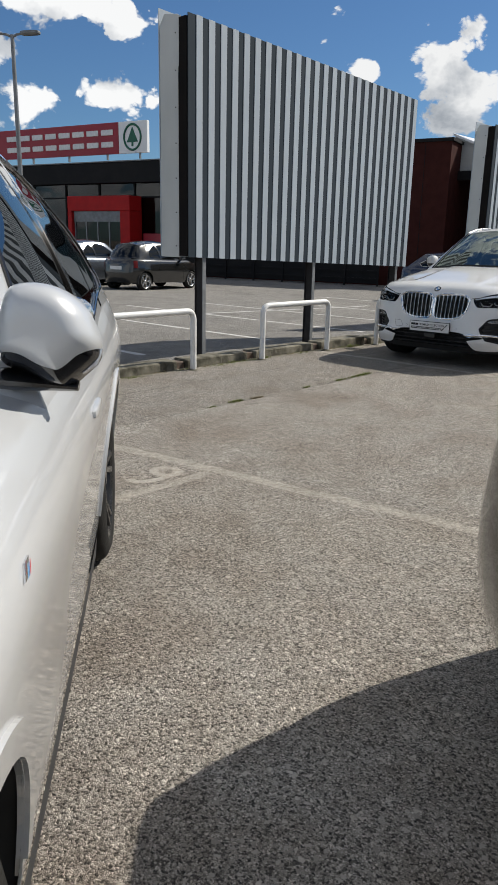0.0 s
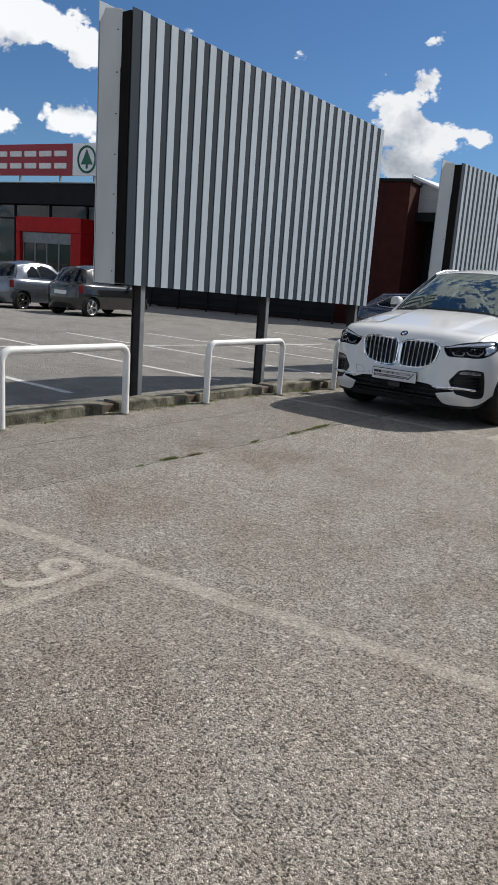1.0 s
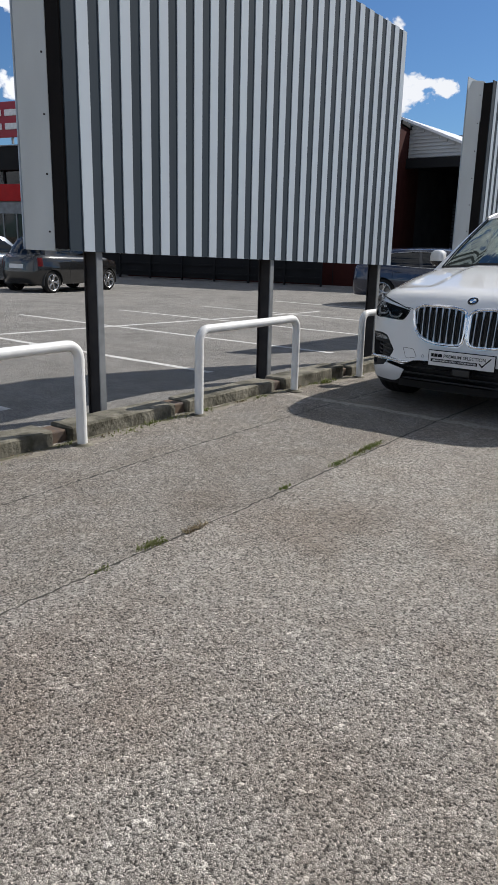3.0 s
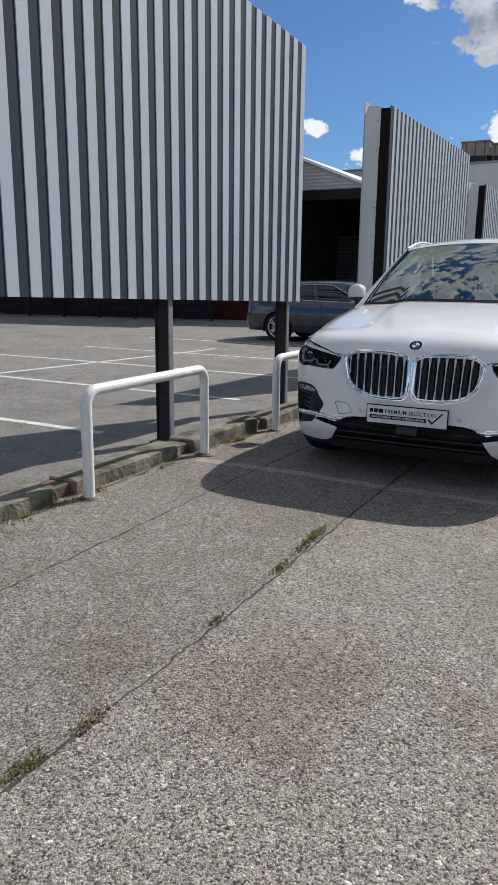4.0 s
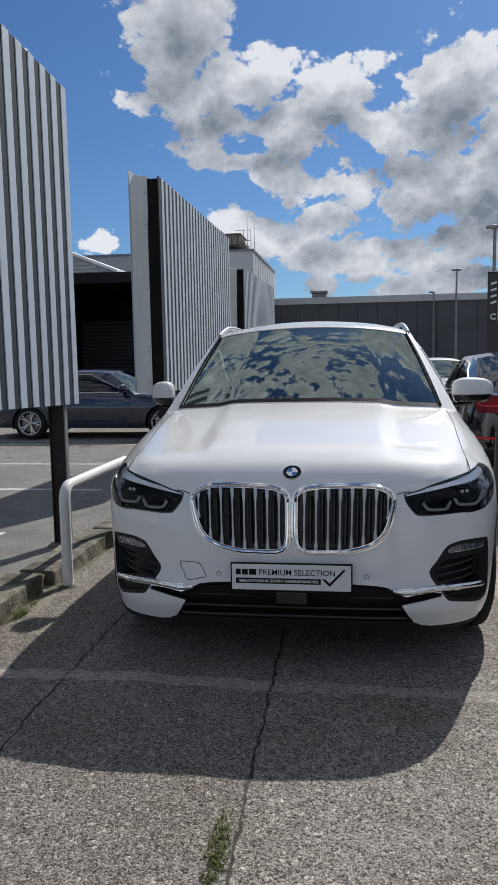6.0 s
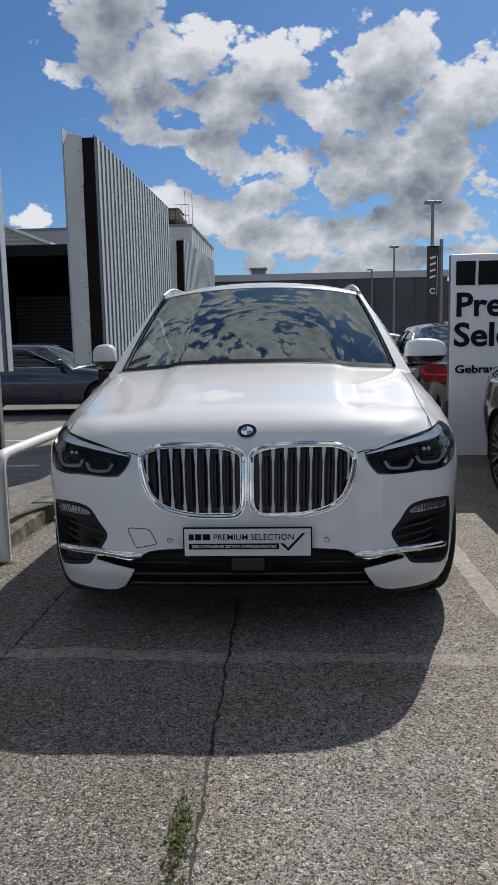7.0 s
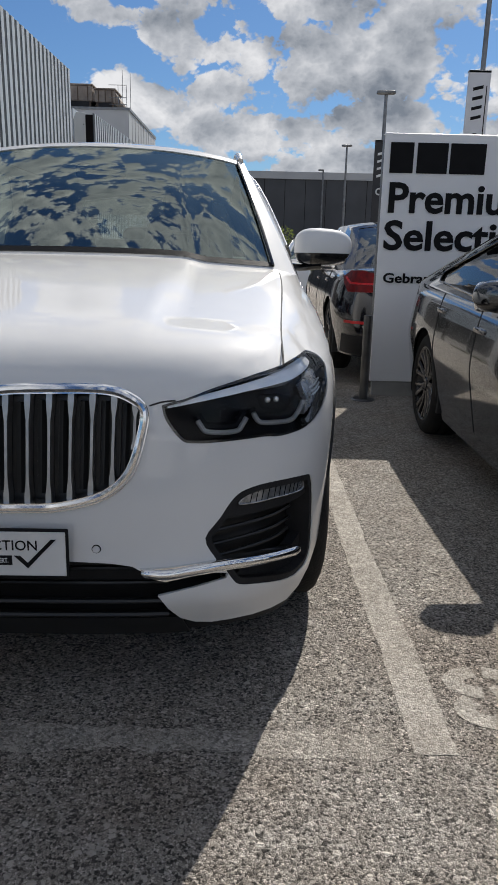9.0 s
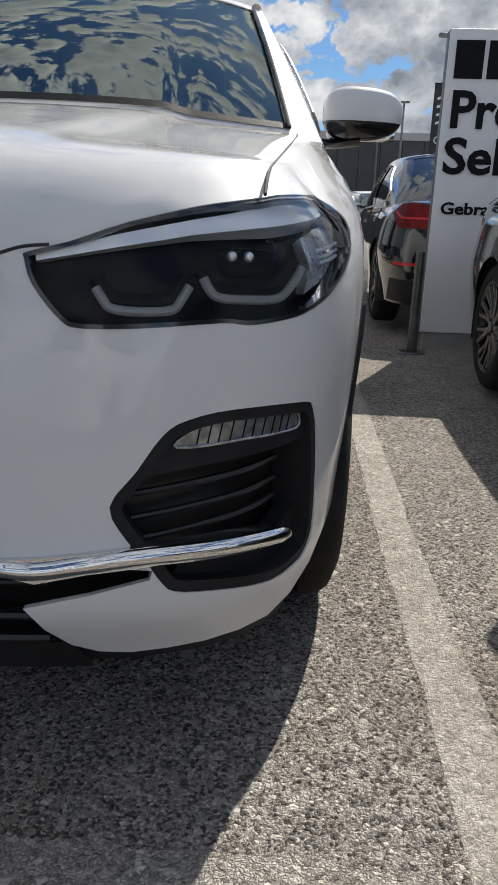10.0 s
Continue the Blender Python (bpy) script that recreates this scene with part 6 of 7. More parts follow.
UPRIGHT = Matrix(((1, 0, 0, 0), (0, 0, 1, 0), (0, 1, 0, 0), (0, 0, 0, 1)))
part("upper_wall", prism([(-0.5, 4.2), (2.70, 4.2), (2.70, slope(2.70)), (-0.5, slope(-0.5))], 20.0, Matrix.Translation((0, 0.05, 0)) @ UPRIGHT), M_HALL, hall, "white corrugated gable wall")
wall_ribs = bmesh.new()
for i in range(11):
    z = 4.24 + i * 0.115
    add_box(wall_ribs, (-0.5, 0.015, z), (min(2.68, (5.26 - z - 0.07) / 0.40), 0.049, z + 0.07))
part("wall_ribs", wall_ribs, M_HALL, hall)
part("verge", prism([(-0.5, slope(-0.5) + 0.002), (2.78, slope(2.78) + 0.002), (2.78, slope(2.78) + 0.09), (-0.5, slope(-0.5) + 0.09)], 20.3, Matrix.Translation((0, -0.12, 0)) @ UPRIGHT), M_SIGN_WHITE, hall, "white roof verge")
part("canopy_fascia", box((-0.6, -0.25, 3.86), (5.0, -0.02, 4.19), 0.01), M_STORE_DARK, hall, "dark canopy edge")
part("canopy_roof", box((-0.6, -0.02, 4.06), (5.0, 9.0, 4.19), 0.01), M_STORE_DARK, hall)
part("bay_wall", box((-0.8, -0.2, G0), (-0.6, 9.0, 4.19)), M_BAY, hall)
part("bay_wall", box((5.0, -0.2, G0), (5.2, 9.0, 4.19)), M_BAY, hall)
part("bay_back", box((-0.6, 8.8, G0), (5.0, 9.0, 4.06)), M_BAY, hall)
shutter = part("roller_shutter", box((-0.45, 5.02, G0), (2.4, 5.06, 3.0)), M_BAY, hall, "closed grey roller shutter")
for i in range(22):
    z = G0 + 0.1 + i * 0.14
    part("slat", box((-0.43, 4.99, z), (2.38, 5.02, z + 0.10), 0.006), M_BACKHALL, shutter)
shed = thing("loading_shed", pose(-12.2, 36.0, 0), "low dark shed with a pale roof edge between the screens", "building")
part("wall", box((0, 0, G0), (3.2, 5, 3.75)), M_BAY, shed)
part("roof_edge", box((-0.05, -0.08, 3.75), (3.25, 5, 3.9), 0.01), M_SIGN_WHITE, shed, "pale roof edge")

tower = thing("office_block", pose(-9.6, 44.2, 0), "pale grey clad block with roof plant", "building")
part("wall", box((-14, 0, G0), (0, 10, 7.0)), M_TOWER, tower)
part("roof_edge", box((-14.05, -0.05, 7.0), (0.05, 10.05, 7.12)), M_LAMP, tower)
for i in range(9):
    part("panel_joint", box((0.001, 0.9 + i * 1.0, G0), (0.012, 0.93 + i * 1.0, 7.0)), M_LAMP, tower)
for i in range(3):
    part("window", box((0.0, 1.2 + i * 2.6, 4.6), (0.03, 2.0 + i * 2.6, 5.6)), M_BAY, tower)
M_PLANT = material("rusty_beige_sheet", (0.30, 0.255, 0.215), (0.17, 0.135, 0.11), 2.5, 0.7, bump=0.1, detail=7)
plant = thing("roof_plant", pose(-11.6, 45.5, 7.12), "rusty beige ventilation units with a railing on a roof", "roof plant")
for x0, x1, z0, z1 in ((-1.45, 0.0, 0.05, 1.2), (0.12, 1.10, 0.0, 1.02)):
    unit = part("unit", box((x0, 0.2, z0 + 0.45), (x1, 2.2, z1), 0.05), M_PLANT, plant, "rusty beige air unit")
    # dark block painted as shade in the open space under the unit
    part("dark_underside", box((x0 + 0.06, 0.25, z0), (x1 - 0.1, 2.1, z0 + 0.448)), M_BAY, unit, "dark block for the shaded opening under the hood")
    part("lid", box((x0 - 0.05, 0.15, z1), (x1 + 0.05, 2.25, z1 + 0.07), 0.02), M_PLANT, unit)
    for i in range(3):
        part("seam", box((x0 + (x1 - x0) * (i + 0.5) / 3, 0.185, z0 + 0.48), (x0 + (x1 - x0) * (i + 0.5) / 3 + 0.05, 0.198, z1 - 0.03)), M_DARK_BROWN, unit)
    for x in (x0 + 0.08, x1 - 0.16):
        part("leg", box((x, 0.22, 0), (x + 0.08, 0.30, z0 + 0.46)), M_DARK_BROWN, unit)
    part("cowl", prism([(0, 0), (0.26, 0), (0.26, 0.12), (0.05, 0.42), (0, 0.42)], 1.7, Matrix.Translation((x1 - 0.02, 0.3, z0 + 0.46)) @ UPRIGHT), M_PLANT, unit)
part("pipe", add_tube(bmesh.new(), [(-2.6, 0.3, 0.1), (-2.1, 0.3, 0.45), (-1.4, 0.3, 0.55)], 0.09, 10), M_SIGN_WHITE, plant, smooth=True)
for x, h in ((1.35, 1.15), (1.75, 1.15), (1.5, 1.9), (1.88, 1.75)):
    part("mast" if h > 1.5 else "rail_post", cyl((x, -0.3 if h < 1.5 else 0.1, 0), (x, -0.3 if h < 1.5 else 0.1, h), 0.013, seg=8), M_LAMP, plant)
for z in (0.3, 0.6, 1.15):
    part("rail", cyl((0.9, -0.3, z), (1.75, -0.3, z), 0.014, seg=8), M_LAMP, plant)

backhall = thing("long_hall", pose(0, 52, 0), "long low anthracite hall with a pale roof edge", "building")
part("wall", box((-10, 0, G0), (5.0, 20, 4.75)), M_BACKHALL, backhall)
part("roof_edge", box((-10, -0.1, 4.75), (5.1, 20, 5.15)), M_TOWER, backhall, "pale roof edge")
part("low_wing", box((5.0, 2, G0), (40, 20, 4.6)), M_BACKHALL, backhall)
for i in range(12):
    part("panel_joint", box((-9 + i * 1.2, -0.012, G0), (-8.97 + i * 1.2, -0.001, 4.75)), M_STORE_DARK, backhall)
flue = thing("roof_flue", pose(-6.6, 52.6, 5.15 + 0.22), "square metal flue on a hall roof", "flue")
part("duct", box((-0.45, 0, -1.0), (0.45, 0.9, 0.1), 0.04), M_LAMP, flue)
part("cap", box((-0.55, -0.1, 0.1), (0.55, 1.0, 0.25), 0.03), M_LAMP, flue)


def street_lamp(x, y, h, heads, label):
    ob = thing("street_lamp", pose(x, y, gz(y)), label, "street lamp", "street lamps")
    part("pole", cyl((0, 0, 0), (0, 0, h), 0.07, 0.045, 12), M_LAMP, ob, smooth=True)
    for ax, ay in heads:
        part("arm", add_tube(bmesh.new(), [(0, 0, h - 0.05), (ax * 0.4, ay * 0.4, h), (ax, ay, h + 0.02)], 0.03, 8), M_LAMP, ob)
        o = part("lamp_head", superblob(0.26 if len(heads) > 1 and h > 6 else 0.17, 0.11, 0.05, 0.5, 0.6, 20, 10), M_LAMP, ob, smooth=True)
        o.matrix_local = pose(ax * 1.5, ay * 1.5, h + 0.02, 0, 0, math.degrees(math.atan2(ay, ax)))
    return ob


street_lamp(-17.87, 11.35, 6.2, [(0.28, 0.16), (-0.24, -0.26)], "double-armed grey street lamp in the neighbouring lot")
street_lamp(0.85, 45, 5.95, [(-0.06, 0), (0.06, 0)], "slim grey street lamp before the long hall")
street_lamp(-0.2, 28.5, 5.3, [(-0.06, 0), (0.06, 0)], "slim grey street lamp between parked cars")
street_lamp(0.36, 51.5, 5.4, [(-0.08, 0)], "far slim street lamp")


# ---- dealer sign, bollard, banners ----
sign = thing("sign_wall", pose(-2.72, 13.5, gz(13.5)), "white free-standing sign wall with black lettering", "sign")
part("board", box((0, 0, 0.13), (3.2, 0.08, 2.17), 0.006), M_SIGN_WHITE, sign)
part("plinth", box((0.03, 0.01, -0.05), (3.17, 0.07, 0.128)), M_CONC, sign)
FRONT = Matrix(((1, 0, 0, 0), (0, 0, -1, 0), (0, 1, 0, 0), (0, 0, 0, 1)))


def front_text(parent, text, size, x, y, z, mat, bold=0.0, width=None, depth=0.012):
    return lettering("lettering", text, size, mat, parent, Matrix.Translation((x, y, z)) @ FRONT, depth, bold, width)


for i, (xa, wd) in enumerate(((0.05, 0.19), (0.27, 0.25), (0.54, 0.29))):
    part("brand_block", box((xa, -0.012, 1.865), (xa + wd, 0.001, 2.10), 0.004), M_INK, sign, "black brand block")
front_text(sign, "Premium", 0.33, 0.045, -0.004, 1.56, M_INK, 0.0075, 1.22)
front_text(sign, "Selection", 0.33, 0.035, -0.004, 1.26, M_INK, 0.0075, 1.32)
front_text(sign, "Gebrauchtwagen", 0.112, 0.055, -0.004, 0.985, M_INK, 0.0026, 0.93)
part("side_trim", box((-0.004, 0.006, 0.14), (0.004, 0.084, 2.16)), M_LAMP, sign)
part("panel_joint", box((1.60, -0.0015, 0.14), (1.606, 0.0, 2.165)), M_LAMP, sign)

# steel darkened in colour because the bollard stands in shade
M_BOLLARD = material("shaded_stainless_steel", (0.16, 0.16, 0.165), (0.10, 0.10, 0.10), 6, 0.35, 0.8)
bollard = thing("bollard", pose(-2.80, 13.28, gz(13.28)), "slim stainless steel bollard on a round foot", "bollard")
part("post", cyl((0, 0, 0), (0, 0, 0.72), 0.036, seg=20), M_BOLLARD, bollard, smooth=True)
part("foot", lathe([(0.001, 0.015), (0.09, 0.015), (0.10, 0.008), (0.10, -0.01)], "z", 24), M_BOLLARD, bollard)


M_BANNER = material("dark_banner_cloth", (0.02, 0.021, 0.024), (0.03, 0.031, 0.034), 5, 0.6)
M_BANNER_PALE = material("pale_banner_cloth", (0.60, 0.61, 0.64), (0.55, 0.56, 0.59), 5, 0.6)


def banner_pole(x, y, top, z0, z1, w, mat, ink, label, radius=0.055, lamps=False):
    px = 0.05 if lamps else w / 2 + 0.06
    ob = thing("banner_pole", pose(x, y, gz(y)), label, "banner pole", "banner poles")
    part("pole", cyl((px, 0.075, 0), (px, 0.075, top), radius, radius * 0.82, 14), M_LAMP, ob, smooth=True)
    if lamps:
        for sgn in (-1, 1):
            part("lamp_head", box((px + sgn * 0.11 - 0.09, 0.0, top - 0.03), (px + sgn * 0.11 + 0.09, 0.15, top + 0.03), 0.012), M_LAMP, ob)
    part("banner", box((-w / 2, 0, z0), (w / 2, 0.03, z1), 0.006), mat, ob)
    for z in (z0 + 0.02, z1 - 0.02):
        part("bracket", box((-w / 2, 0.0, z - 0.012), (max(w / 2, px), 0.075, z + 0.012)), M_LAMP, ob)
    h = (z1 - z0)
    for i in range(4):
        z = z1 - h * (0.16 + i * 0.075)
        part("mark", prism([(-w * 0.26, z), (w * 0.20, z + h * 0.02), (w * 0.20, z + h * 0.045), (-w * 0.26, z + h * 0.025)], 0.003, Matrix.Translation((0, -0.002, 0)) @ FRONT), ink, ob)
    ring_bm = add_tube(bmesh.new(), [(w * 0.21 * math.cos(a), -0.001, z1 - h * 0.53 + w * 0.21 * math.sin(a)) for a in np.linspace(0.5, 5.6, 18)], w * 0.055, 6)
    part("mark", ring_bm, ink, ob)
    part("mark", box((w * 0.33, -0.003, z1 - h * 0.58), (w * 0.37, 0.001, z1 - h * 0.12)), ink, ob)
    return ob


banner_pole(-0.985, 24.0, 3.7, 1.55, 3.55, 0.29, M_BANNER, M_WHITE_INK, "dark banner with pale marks on a lamp pole")
banner_pole(-0.86, 17.5, 4.72, 2.0, 3.58, 0.29, M_BANNER_PALE, M_INK, "pale banner with dark marks on a tall lamp pole", 0.038, True)


# ---- the other cars ----
def sedan_shape(w, length, hood_z, belt_z, deck_z, nose_round=0.12, tail_round=0.12, cowl=1.3, c_base=4.0):
    plan = [(0, 0), (0.35 * w, 0.004), (0.62 * w, nose_round * 0.35), (0.82 * w, nose_round), (0.93 * w, nose_round * 2.6), (0.98 * w, 0.75), (w, 1.3), (w, length * 0.6), (0.985 * w, length - 0.75), (0.93 * w, length - tail_round * 2.6), (0.82 * w, length - tail_round), (0.6 * w, length - tail_round * 0.35), (0.3 * w, length - 0.004), (0, length)]
    return Shape(plan, nose=[(0.1, 0.08), (0.25, 0.02), (0.45, 0.0), (0.6, 0.03), (0.75, 0.08), (0.95, 0.2), (1.2, 0.3)],
                 side=[(0.1, 0.08), (0.25, 0.05), (0.45, 0.02), (0.62, 0.0), (0.75, 0.012), (0.9, 0.04), (1.05, 0.09), (1.3, 0.15)],
                 rear=[(0.1, 0.14), (0.3, 0.04), (0.5, 0.0), (0.7, 0.01), (0.9, 0.03), (1.1, 0.08), (1.3, 0.14)],
                 top=[(0, hood_z - 0.16), (0.2, hood_z - 0.07), (0.6, hood_z), (cowl, belt_z - 0.01), (c_base * 0.6, belt_z + 0.01), (c_base, belt_z + 0.04), (length - 0.25, deck_z), (length, deck_z - 0.06)],
                 drop=[(0, 0.05), (0.5, 0.10), (cowl, 0.08), (c_base, 0.06), (length, 0.04)], power=3.0)


# white suv whose flank the camera passes at the start
NEAR = Shape([(0, 0), (0.3, 0.004), (0.55, 0.04), (0.74, 0.13), (0.85, 0.27), (0.905, 0.5), (0.93, 0.8), (0.94, 1.4), (0.945, 2.4), (0.94, 3.6), (0.92, 4.1), (0.86, 4.45), (0.70, 4.64), (0.4, 4.7), (0, 4.71)],
             nose=[(0.1, 0.08), (0.3, 0.0), (0.6, 0.03), (0.9, 0.12), (1.2, 0.25)], side=[(0.1, 0.082), (0.24, 0.080), (0.30, 0.069), (0.36, 0.060), (0.45, 0.049), (0.55, 0.037), (0.62, 0.028), (0.68, 0.020), (0.74, 0.012), (0.80, 0.005), (0.88, 0.0), (0.95, 0.010), (1.05, 0.045), (1.2, 0.1)],
             rear=[(0.1, 0.1), (0.5, 0.0), (1.0, 0.04), (1.3, 0.1)], top=[(0, 0.87), (0.3, 1.0), (0.8, 1.08), (1.4, 1.12), (2.5, 1.12), (4.0, 1.12), (4.71, 1.05)],
             drop=[(0, 0.04), (0.5, 0.06), (1.5, 0.05), (4.7, 0.03)])
NEAR.fillet = (0.06, 0.16, 3.0)
NEAR.roll = 0.20
NEAR_OPT = dict(fine=True, liner_fit=True, axles=(0.875, 3.38), arch=0.43, wheel_r=0.365, tyre_w=0.25, clad_mat=P_PEARL, clad_w=0.05, sill=[(0, 0.25), (1.2, 0.27), (3.5, 0.27), (4.7, 0.3)], rim=M_RIM_DARK, spokes=5,
                glass=dict(a_base=1.70, c_base=4.35, cowl=1.50, tail=4.55, header=1.95, rear_header=4.1, half=0.60, half_rear=0.54, roof=[(1.8, 1.635), (2.1, 1.695), (2.6, 1.735), (3.4, 1.705), (4.2, 1.605)], side_glass=glass_pane("mirrored_side_glass", (0.06, 0.07, 0.07), 2.1),
                           dlo=[(0.05, 0.08), (0.50, 0.07), (0.80, 0.12), (0.88, 0.28), (0.80, 0.80), (0.60, 0.92), (0.22, 0.92), (0.08, 0.70), (0.03, 0.2)], pillars=[(0.36, 0.385), (0.64, 0.66)], trim_mat=M_GLOSS, trim_r=0.006),
                handles=[(2.3, 0.92)])
CAR_F = Vector((0.767, -0.642, 0)).normalized()


def facing(nose_x, nose_y, fx, fy, z=0.0, pitch=0.0):
    """Pose of a car whose nose stands at the point and looks along (fx, fy)."""
    a = math.degrees(math.atan2(fy, fx)) + 90
    return pose(nose_x, nose_y, z, 0, 0, a) @ pose(0, 0, 0, pitch)


# 1.115 m beside and 0.57 m before the start of the walk lies its front axle
SIDE_N = Vector((0.642, 0.767, 0))
nose_at = Vector((-0.158, 0.991, 0)) - CAR_F * 0.57 + CAR_F * 0.86 - SIDE_N * 1.115
near_car = build_car("suv", facing(nose_at.x, nose_at.y, CAR_F.x, CAR_F.y), "pearl white suv standing aslant in the car park", NEAR, P_PEARL, NEAR_OPT)

nb = NEAR_OPT["made"]["body"]
ub = NEAR.u_at(1.20)
badge = panel("badge", NEAR.skirt, [(ub, 0.926), (ub + 0.028, 0.926), (ub + 0.050, 0.945), (ub + 0.022, 0.945)], M_CHROME, nb, (), 0.02, lift=0.003, edge=0.003, label="small striped badge")
for k, mt in enumerate((material("sky_blue_enamel", (0.10, 0.32, 0.60), None, 9, 0.3), M_BLUE_INK, material("red_enamel", (0.5, 0.03, 0.05), None, 9, 0.3))):
    panel("stripe", NEAR.skirt, [(ub + 0.006 + k * 0.008, 0.9285), (ub + 0.012 + k * 0.008, 0.9285), (ub + 0.028 + k * 0.008, 0.9425), (ub + 0.022 + k * 0.008, 0.9425)], mt, badge, (), 0.02, lift=0.006)

panel("sill_trim", NEAR.skirt, [(NEAR.u_at(1.33), 0.20), (NEAR.u_at(2.92), 0.20), (NEAR.u_at(2.92), 0.275), (NEAR.u_at(1.33), 0.275)], M_CABIN, nb, (), 0.06, lift=0.005, label="black sill strip")

# its door mirrors: a five-sided domed shell over a black lower edge
OUT = spline([(-0.095, -0.022), (-0.089, 0.033), (-0.072, 0.078), (-0.044, 0.091), (0.0, 0.089), (0.039, 0.072), (0.067, 0.044), (0.081, 0.017), (0.092, -0.016), (0.086, -0.039), (0.061, -0.064), (0.033, -0.087), (0.017, -0.091), (-0.011, -0.083), (-0.05, -0.061), (-0.092, -0.044)], 4, True)


def dome(sgn, depth, grow, drop):
    bm = bmesh.new()
    rows = []
    for i in range(11):
        a = math.pi / 2 * i / 10.5
        k = math.cos(a) ** 0.5
        rows.append([bm.verts.new((sgn * (x * grow * k - 0.010 * math.sin(a)), -depth * math.sin(a), z * grow * k + 0.018 * math.sin(a) - drop)) for x, z in OUT])
    for r0, r1 in zip(rows, rows[1:]):
        for j in range(len(OUT)):
            bm.faces.new((r0[j], r0[(j + 1) % len(OUT)], r1[(j + 1) % len(OUT)], r1[j]))
    bm.faces.new(rows[-1])
    bmesh.ops.recalc_face_normals(bm, faces=bm.faces[:])
    return bm


for sgn in (1, -1):
    arm = new("door_mirror")
    arm.parent = nb
    arm.location = (sgn * 0.917, 1.72, 1.197)
    part("shell", dome(sgn, 0.10, 1.0, 0.0), P_PEARL, arm, smooth=True)
    part("housing", dome(sgn, 0.085, 0.985, 0.019), M_GLOSS, arm, "black lower edge", smooth=True)
    part("mirror_glass", superblob(0.08, 0.006, 0.07, 0.5, 0.6, 20, 10), M_CHROME, arm, smooth=True)
    part("foot", add_tube(bmesh.new(), [(sgn * -0.17, 0.0, -0.080), (sgn * -0.06, -0.01, -0.090), (sgn * 0.045, -0.012, -0.103)], [0.055, 0.045, 0.02], 14, ((0, 0, 1), 0.45)), M_GLOSS, arm, smooth=True)
    part("indicator", add_tube(bmesh.new(), [(sgn * 0.090, -0.012, -0.03), (sgn * 0.078, -0.02, -0.056), (sgn * 0.055, -0.03, -0.074)], [0.004, 0.007, 0.003], 8), M_LAMP_IN, arm, smooth=True)

# grey fastback beside the white suv
GREY = sedan_shape(0.925, 4.78, 0.86, 0.98, 1.0, 0.14, 0.14, 1.45, 4.2)
GREY_OPT = dict(fine=True, axles=(0.85, 3.70), arch=0.37, wheel_r=0.34, tyre_w=0.25, cladding=False, sill=[(0, 0.2), (1.2, 0.2), (3.5, 0.2), (4.7, 0.28)], rim=M_RIM_DARK, spokes=9,
                glass=dict(a_base=1.5, c_base=4.35, cowl=1.35, tail=4.5, header=2.15, rear_header=3.2, half=0.56, half_rear=0.54, roof=[(2.0, 1.40), (2.5, 1.46), (3.0, 1.46), (3.4, 1.43)],
                           dlo=[(0.10, 0.08), (0.5, 0.07), (0.80, 0.10), (0.86, 0.22), (0.72, 0.72), (0.5, 0.90), (0.25, 0.88), (0.08, 0.35)], pillars=[(0.40, 0.43)], trim_mat=M_GLOSS),
                doors=(1.55, 2.6, 3.4), mirror=(2.11, 1.02, 0.12, 1.0), handles=[(2.6, 0.82), (3.4, 0.85)])
build_car("fastback_car", facing(-1.73, 8.25, 0, -1, gz(10.5), 0), "grey metallic fastback car with dark multi-spoke wheels", GREY, P_GREY, GREY_OPT)

SUV_R = sedan_shape(0.93, 4.4, 0.95, 1.02, 1.05, 0.2, 0.2, 1.3, 3.9)
PLAIN_OPT = dict(axles=(0.85, 3.55), arch=0.37, wheel_r=0.34, tyre_w=0.23, cladding=False, sill=[(0, 0.22), (4.4, 0.25)], rim=M_RIM, spokes=5,
                 glass=dict(a_base=1.45, c_base=3.9, cowl=1.25, tail=4.1, header=1.95, rear_header=3.7, half=0.58, roof=[(1.8, 1.46), (2.3, 1.53), (3.0, 1.53), (3.8, 1.46)],
                            dlo=[(0.10, 0.08), (0.5, 0.07), (0.84, 0.12), (0.9, 0.3), (0.8, 0.80), (0.5, 0.90), (0.22, 0.88), (0.06, 0.25)], pillars=[(0.42, 0.45)]),
                 doors=(1.5, 2.5), mirror=(1.66, 1.05, 0.18, 1.0))
build_car("hatchback_car", facing(1.462, 6.468, 0.435, 0.90), "grey metallic car standing across the aisle", SUV_R, P_GREY, PLAIN_OPT)

# dark estate car under the loading bay
EST = sedan_shape(0.91, 4.7, 0.88, 0.98, 0.98, 0.14, 0.12, 1.4, 4.3)
EST_OPT = dict(PLAIN_OPT, axles=(0.88, 3.7), glass=dict(PLAIN_OPT["glass"], c_base=4.35, tail=4.5, rear_header=4.0, roof=[(1.8, 1.36), (2.3, 1.43), (3.2, 1.43), (4.1, 1.38)]), doors=(1.5, 2.55, 3.4), handles=[(2.4, 0.83), (3.3, 0.85)], fine_wheels=True)
build_car("estate_car", facing(-7.2, 20.75, 1, 0.02, gz(20)), "dark blue estate car parked before the loading bay", EST, P_BLUE, EST_OPT)
SEDAN = sedan_shape(0.91, 4.75, 0.93, 1.03, 1.08, 0.14, 0.13, 1.4, 4.2)
SEDAN_U = SEDAN.u_at(4.40, True)
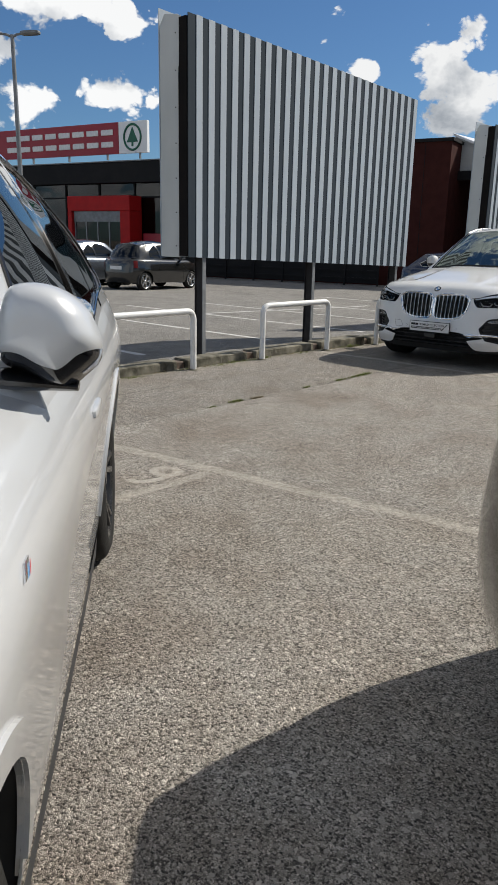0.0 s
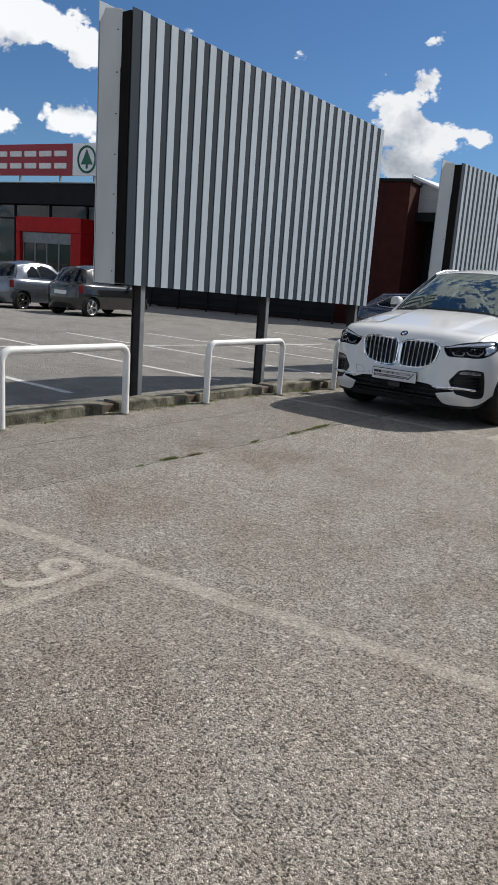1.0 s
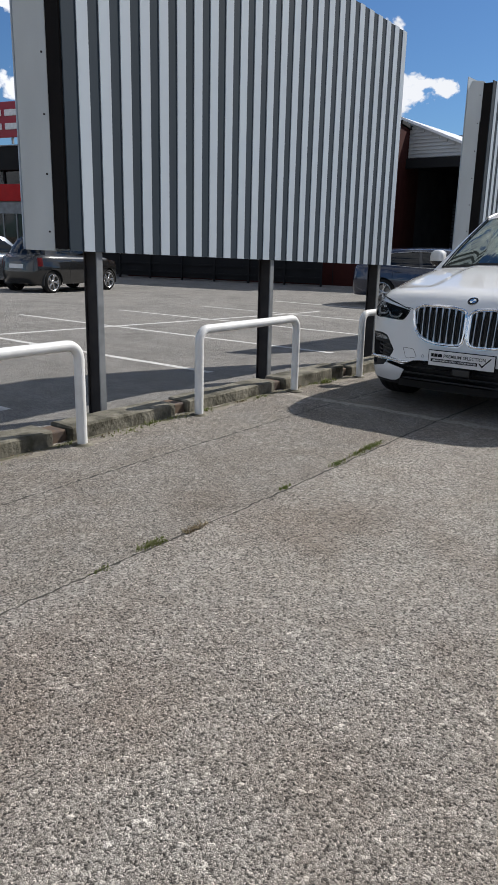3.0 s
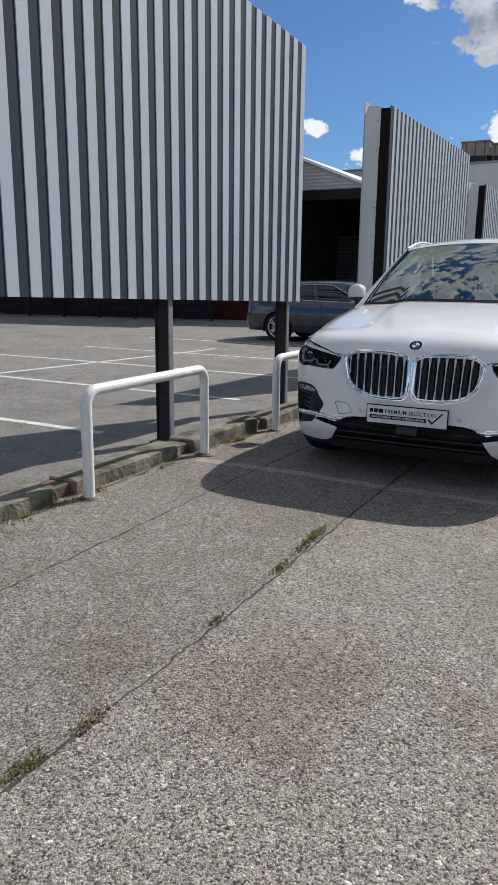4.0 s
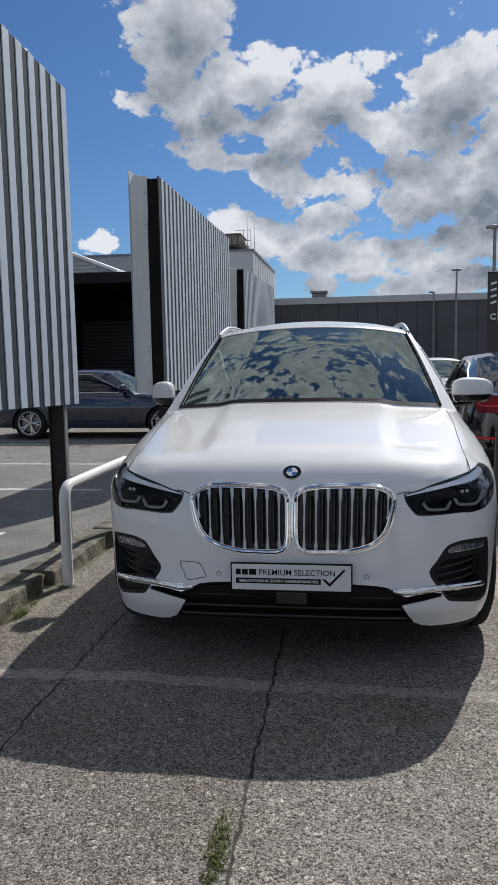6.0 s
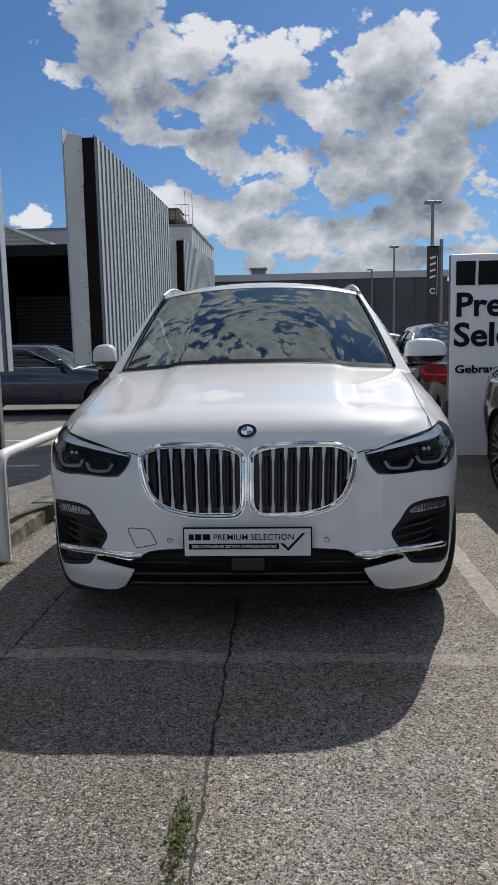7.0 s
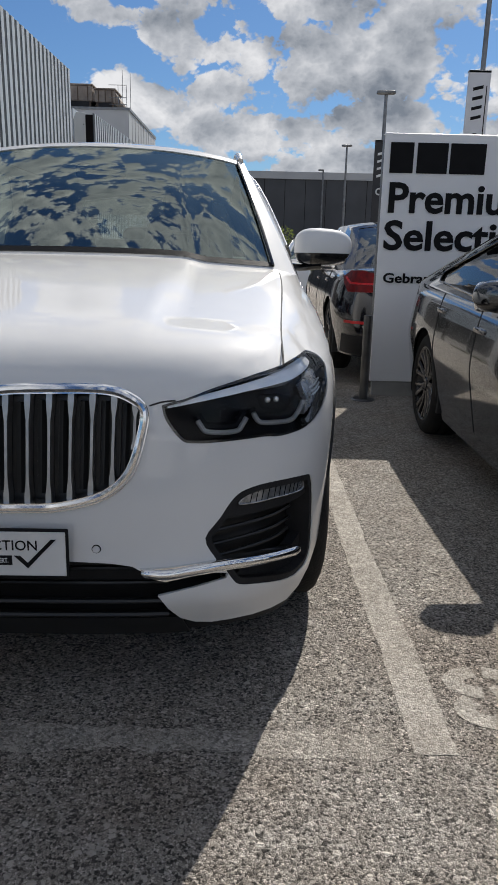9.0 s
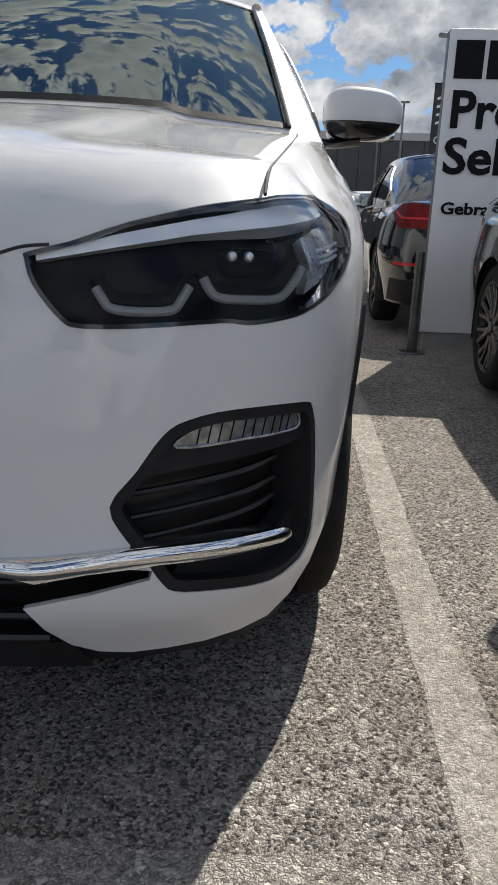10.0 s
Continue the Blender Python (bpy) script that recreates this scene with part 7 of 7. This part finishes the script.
SEDAN_OPT = dict(PLAIN_OPT, axles=(0.88, 3.75), arch=0.39, wheel_r=0.36, rim=M_RIM_DARK, fine_wheels=True, doors=(1.5, 2.55, 3.4), handles=[(2.4, 0.88), (3.3, 0.90)], mirror=(1.75, 1.10, 0.18, 1.0),
                 glass=dict(PLAIN_OPT["glass"], c_base=4.2, tail=4.38, rear_header=3.5, half=0.66, half_rear=0.65, roof=[(1.8, 1.44), (2.3, 1.52), (3.0, 1.53), (3.6, 1.49)], rear_glass=glass_pane("sedan_rear_glass", (0.30, 0.32, 0.31), 2.2)),
                 patches=[("tail_lamp", [(SEDAN_U - 0.10, 0.97), (SEDAN_U + 0.02, 0.90), (SEDAN_U + 0.12, 0.845), (SEDAN_U + 0.55, 0.85), (SEDAN_U + 0.55, 1.00), (SEDAN_U + 0.30, 1.04), (SEDAN_U + 0.05, 1.035)], M_RED_LENS, 0.006, True, "red tail lamp"),
                          ("lamp_band", [(SEDAN_U - 0.02, 0.965), (SEDAN_U + 0.14, 0.915), (SEDAN_U + 0.53, 0.915), (SEDAN_U + 0.53, 0.93), (SEDAN_U + 0.15, 0.93), (SEDAN_U, 0.98)], M_BRIGHT_RED, 0.012, True, "brighter red band in the lamp"),
                          ("rear_reflector", [(SEDAN_U + 0.12, 0.56), (SEDAN_U + 0.50, 0.56), (SEDAN_U + 0.50, 0.585), (SEDAN_U + 0.12, 0.585)], M_BRIGHT_RED, 0.008, True, "narrow red reflector"),
                          ("diffuser", [(SEDAN_U - 0.05, 0.27), (SEDAN.umax - 0.02, 0.27), (SEDAN.umax - 0.02, 0.45), (SEDAN_U + 0.05, 0.45)], M_TRIM, 0.006, True, "matt black lower bumper")])
build_car("sedan_car", facing(-2.08, 18.6, 0, 1, -0.09), "black sedan with red tail lamps parked behind the sign", SEDAN, P_BLACK, SEDAN_OPT)


# small cars before the supermarket
TINY = sedan_shape(0.81, 3.57, 0.92, 1.0, 1.0, 0.22, 0.16, 0.9, 3.15)
TINY_U = TINY.u_at(3.3, True)
TINY_OPT = dict(axles=(0.68, 2.98), arch=0.33, wheel_r=0.30, tyre_w=0.2, cladding=False, sill=[(0, 0.22), (3.6, 0.26)], rim=M_RIM_DARK, spokes=5, fine_wheels=True,
                glass=dict(a_base=1.05, c_base=3.2, cowl=0.9, tail=3.38, header=1.50, rear_header=3.05, half=0.56, half_rear=0.50, crown=0.07, roof=[(1.4, 1.45), (1.8, 1.54), (2.4, 1.55), (3.1, 1.46)],
                           dlo=[(0.10, 0.10), (0.5, 0.08), (0.80, 0.10), (0.80, 0.5), (0.66, 0.84), (0.4, 0.90), (0.20, 0.86), (0.06, 0.3)], pillars=[(0.52, 0.56)], chrome=False),
                doors=(1.15, 2.35), handles=[(2.2, 0.84)], mirror=(1.25, 1.03, 0.15, 0.85),
                patches=[("tail_lamp", [(TINY_U, 0.72), (TINY_U + 0.15, 0.72), (TINY_U + 0.15, 0.94), (TINY_U, 0.94)], M_RED_LENS, 0.008, True, "red tail lamp"),
                         ("plate", [(TINY.umax - 0.25, 0.66), (TINY.umax - 0.001, 0.66), (TINY.umax - 0.001, 0.77), (TINY.umax - 0.25, 0.77)], M_PLATE, 0.006, True, "")])
build_car("small_car", facing(-19.87, 18.86, -0.155, 0.988, gz(17)), "dark grey small hatchback with bright-edged wheels", TINY, P_DARK, dict(TINY_OPT, rim=M_RIM))
build_car("small_car", facing(-22.42, 18.15, -0.155, 0.988, gz(17)), "silver blue small hatchback", TINY, P_SILVER, TINY_OPT)
build_car("small_car", facing(-25.0, 17.7, -0.155, 0.988, gz(17)), "dark small hatchback parked in the row", TINY, P_BLUE, TINY_OPT)
build_car("hatchback_car", facing(-2.1, 23.5, 0, -1, gz(22)), "white hatchback parked facing the long hall car row", SUV_R, P_WHITE, dict(PLAIN_OPT))


# shrub before the far hall
shrub = thing("shrub", pose(-2.85, 30.0, gz(30)), "small dark green shrub between parked cars", "shrub")
srnd = random.Random(9)
bm = bmesh.new()
for i in range(9):
    a, r = srnd.uniform(0, 6.28), srnd.uniform(0.1, 0.42)
    add_tube(bm, [(0, 0, 0), (0.4 * r * math.cos(a), 0.4 * r * math.sin(a), 0.9), (r * math.cos(a), r * math.sin(a), srnd.uniform(1.1, 1.6))], [0.03, 0.02, 0.008], 6)
part("stems", bm, M_DARK_BROWN, shrub)
bm = bmesh.new()
for i in range(900):
    a, z = srnd.uniform(0, 6.28), srnd.uniform(0.4, 1.75)
    r = 0.52 * math.sqrt(srnd.random()) * (1.1 - abs(z - 1.1) * 0.6)
    c = Vector((r * math.cos(a), r * math.sin(a), z + srnd.uniform(-0.1, 0.1)))
    d = Vector((srnd.uniform(-1, 1), srnd.uniform(-1, 1), srnd.uniform(-0.6, 1))).normalized()
    s = d.cross(Vector((srnd.uniform(-1, 1), srnd.uniform(-1, 1), 0.3))).normalized()
    vs = [bm.verts.new(c + q) for q in (d * -0.05, s * 0.022, d * 0.05, s * -0.022)]
    bm.faces.new(vs)
crown = part("crown", bm, M_GRASS, shrub)
crown["kind"] = "stuff"
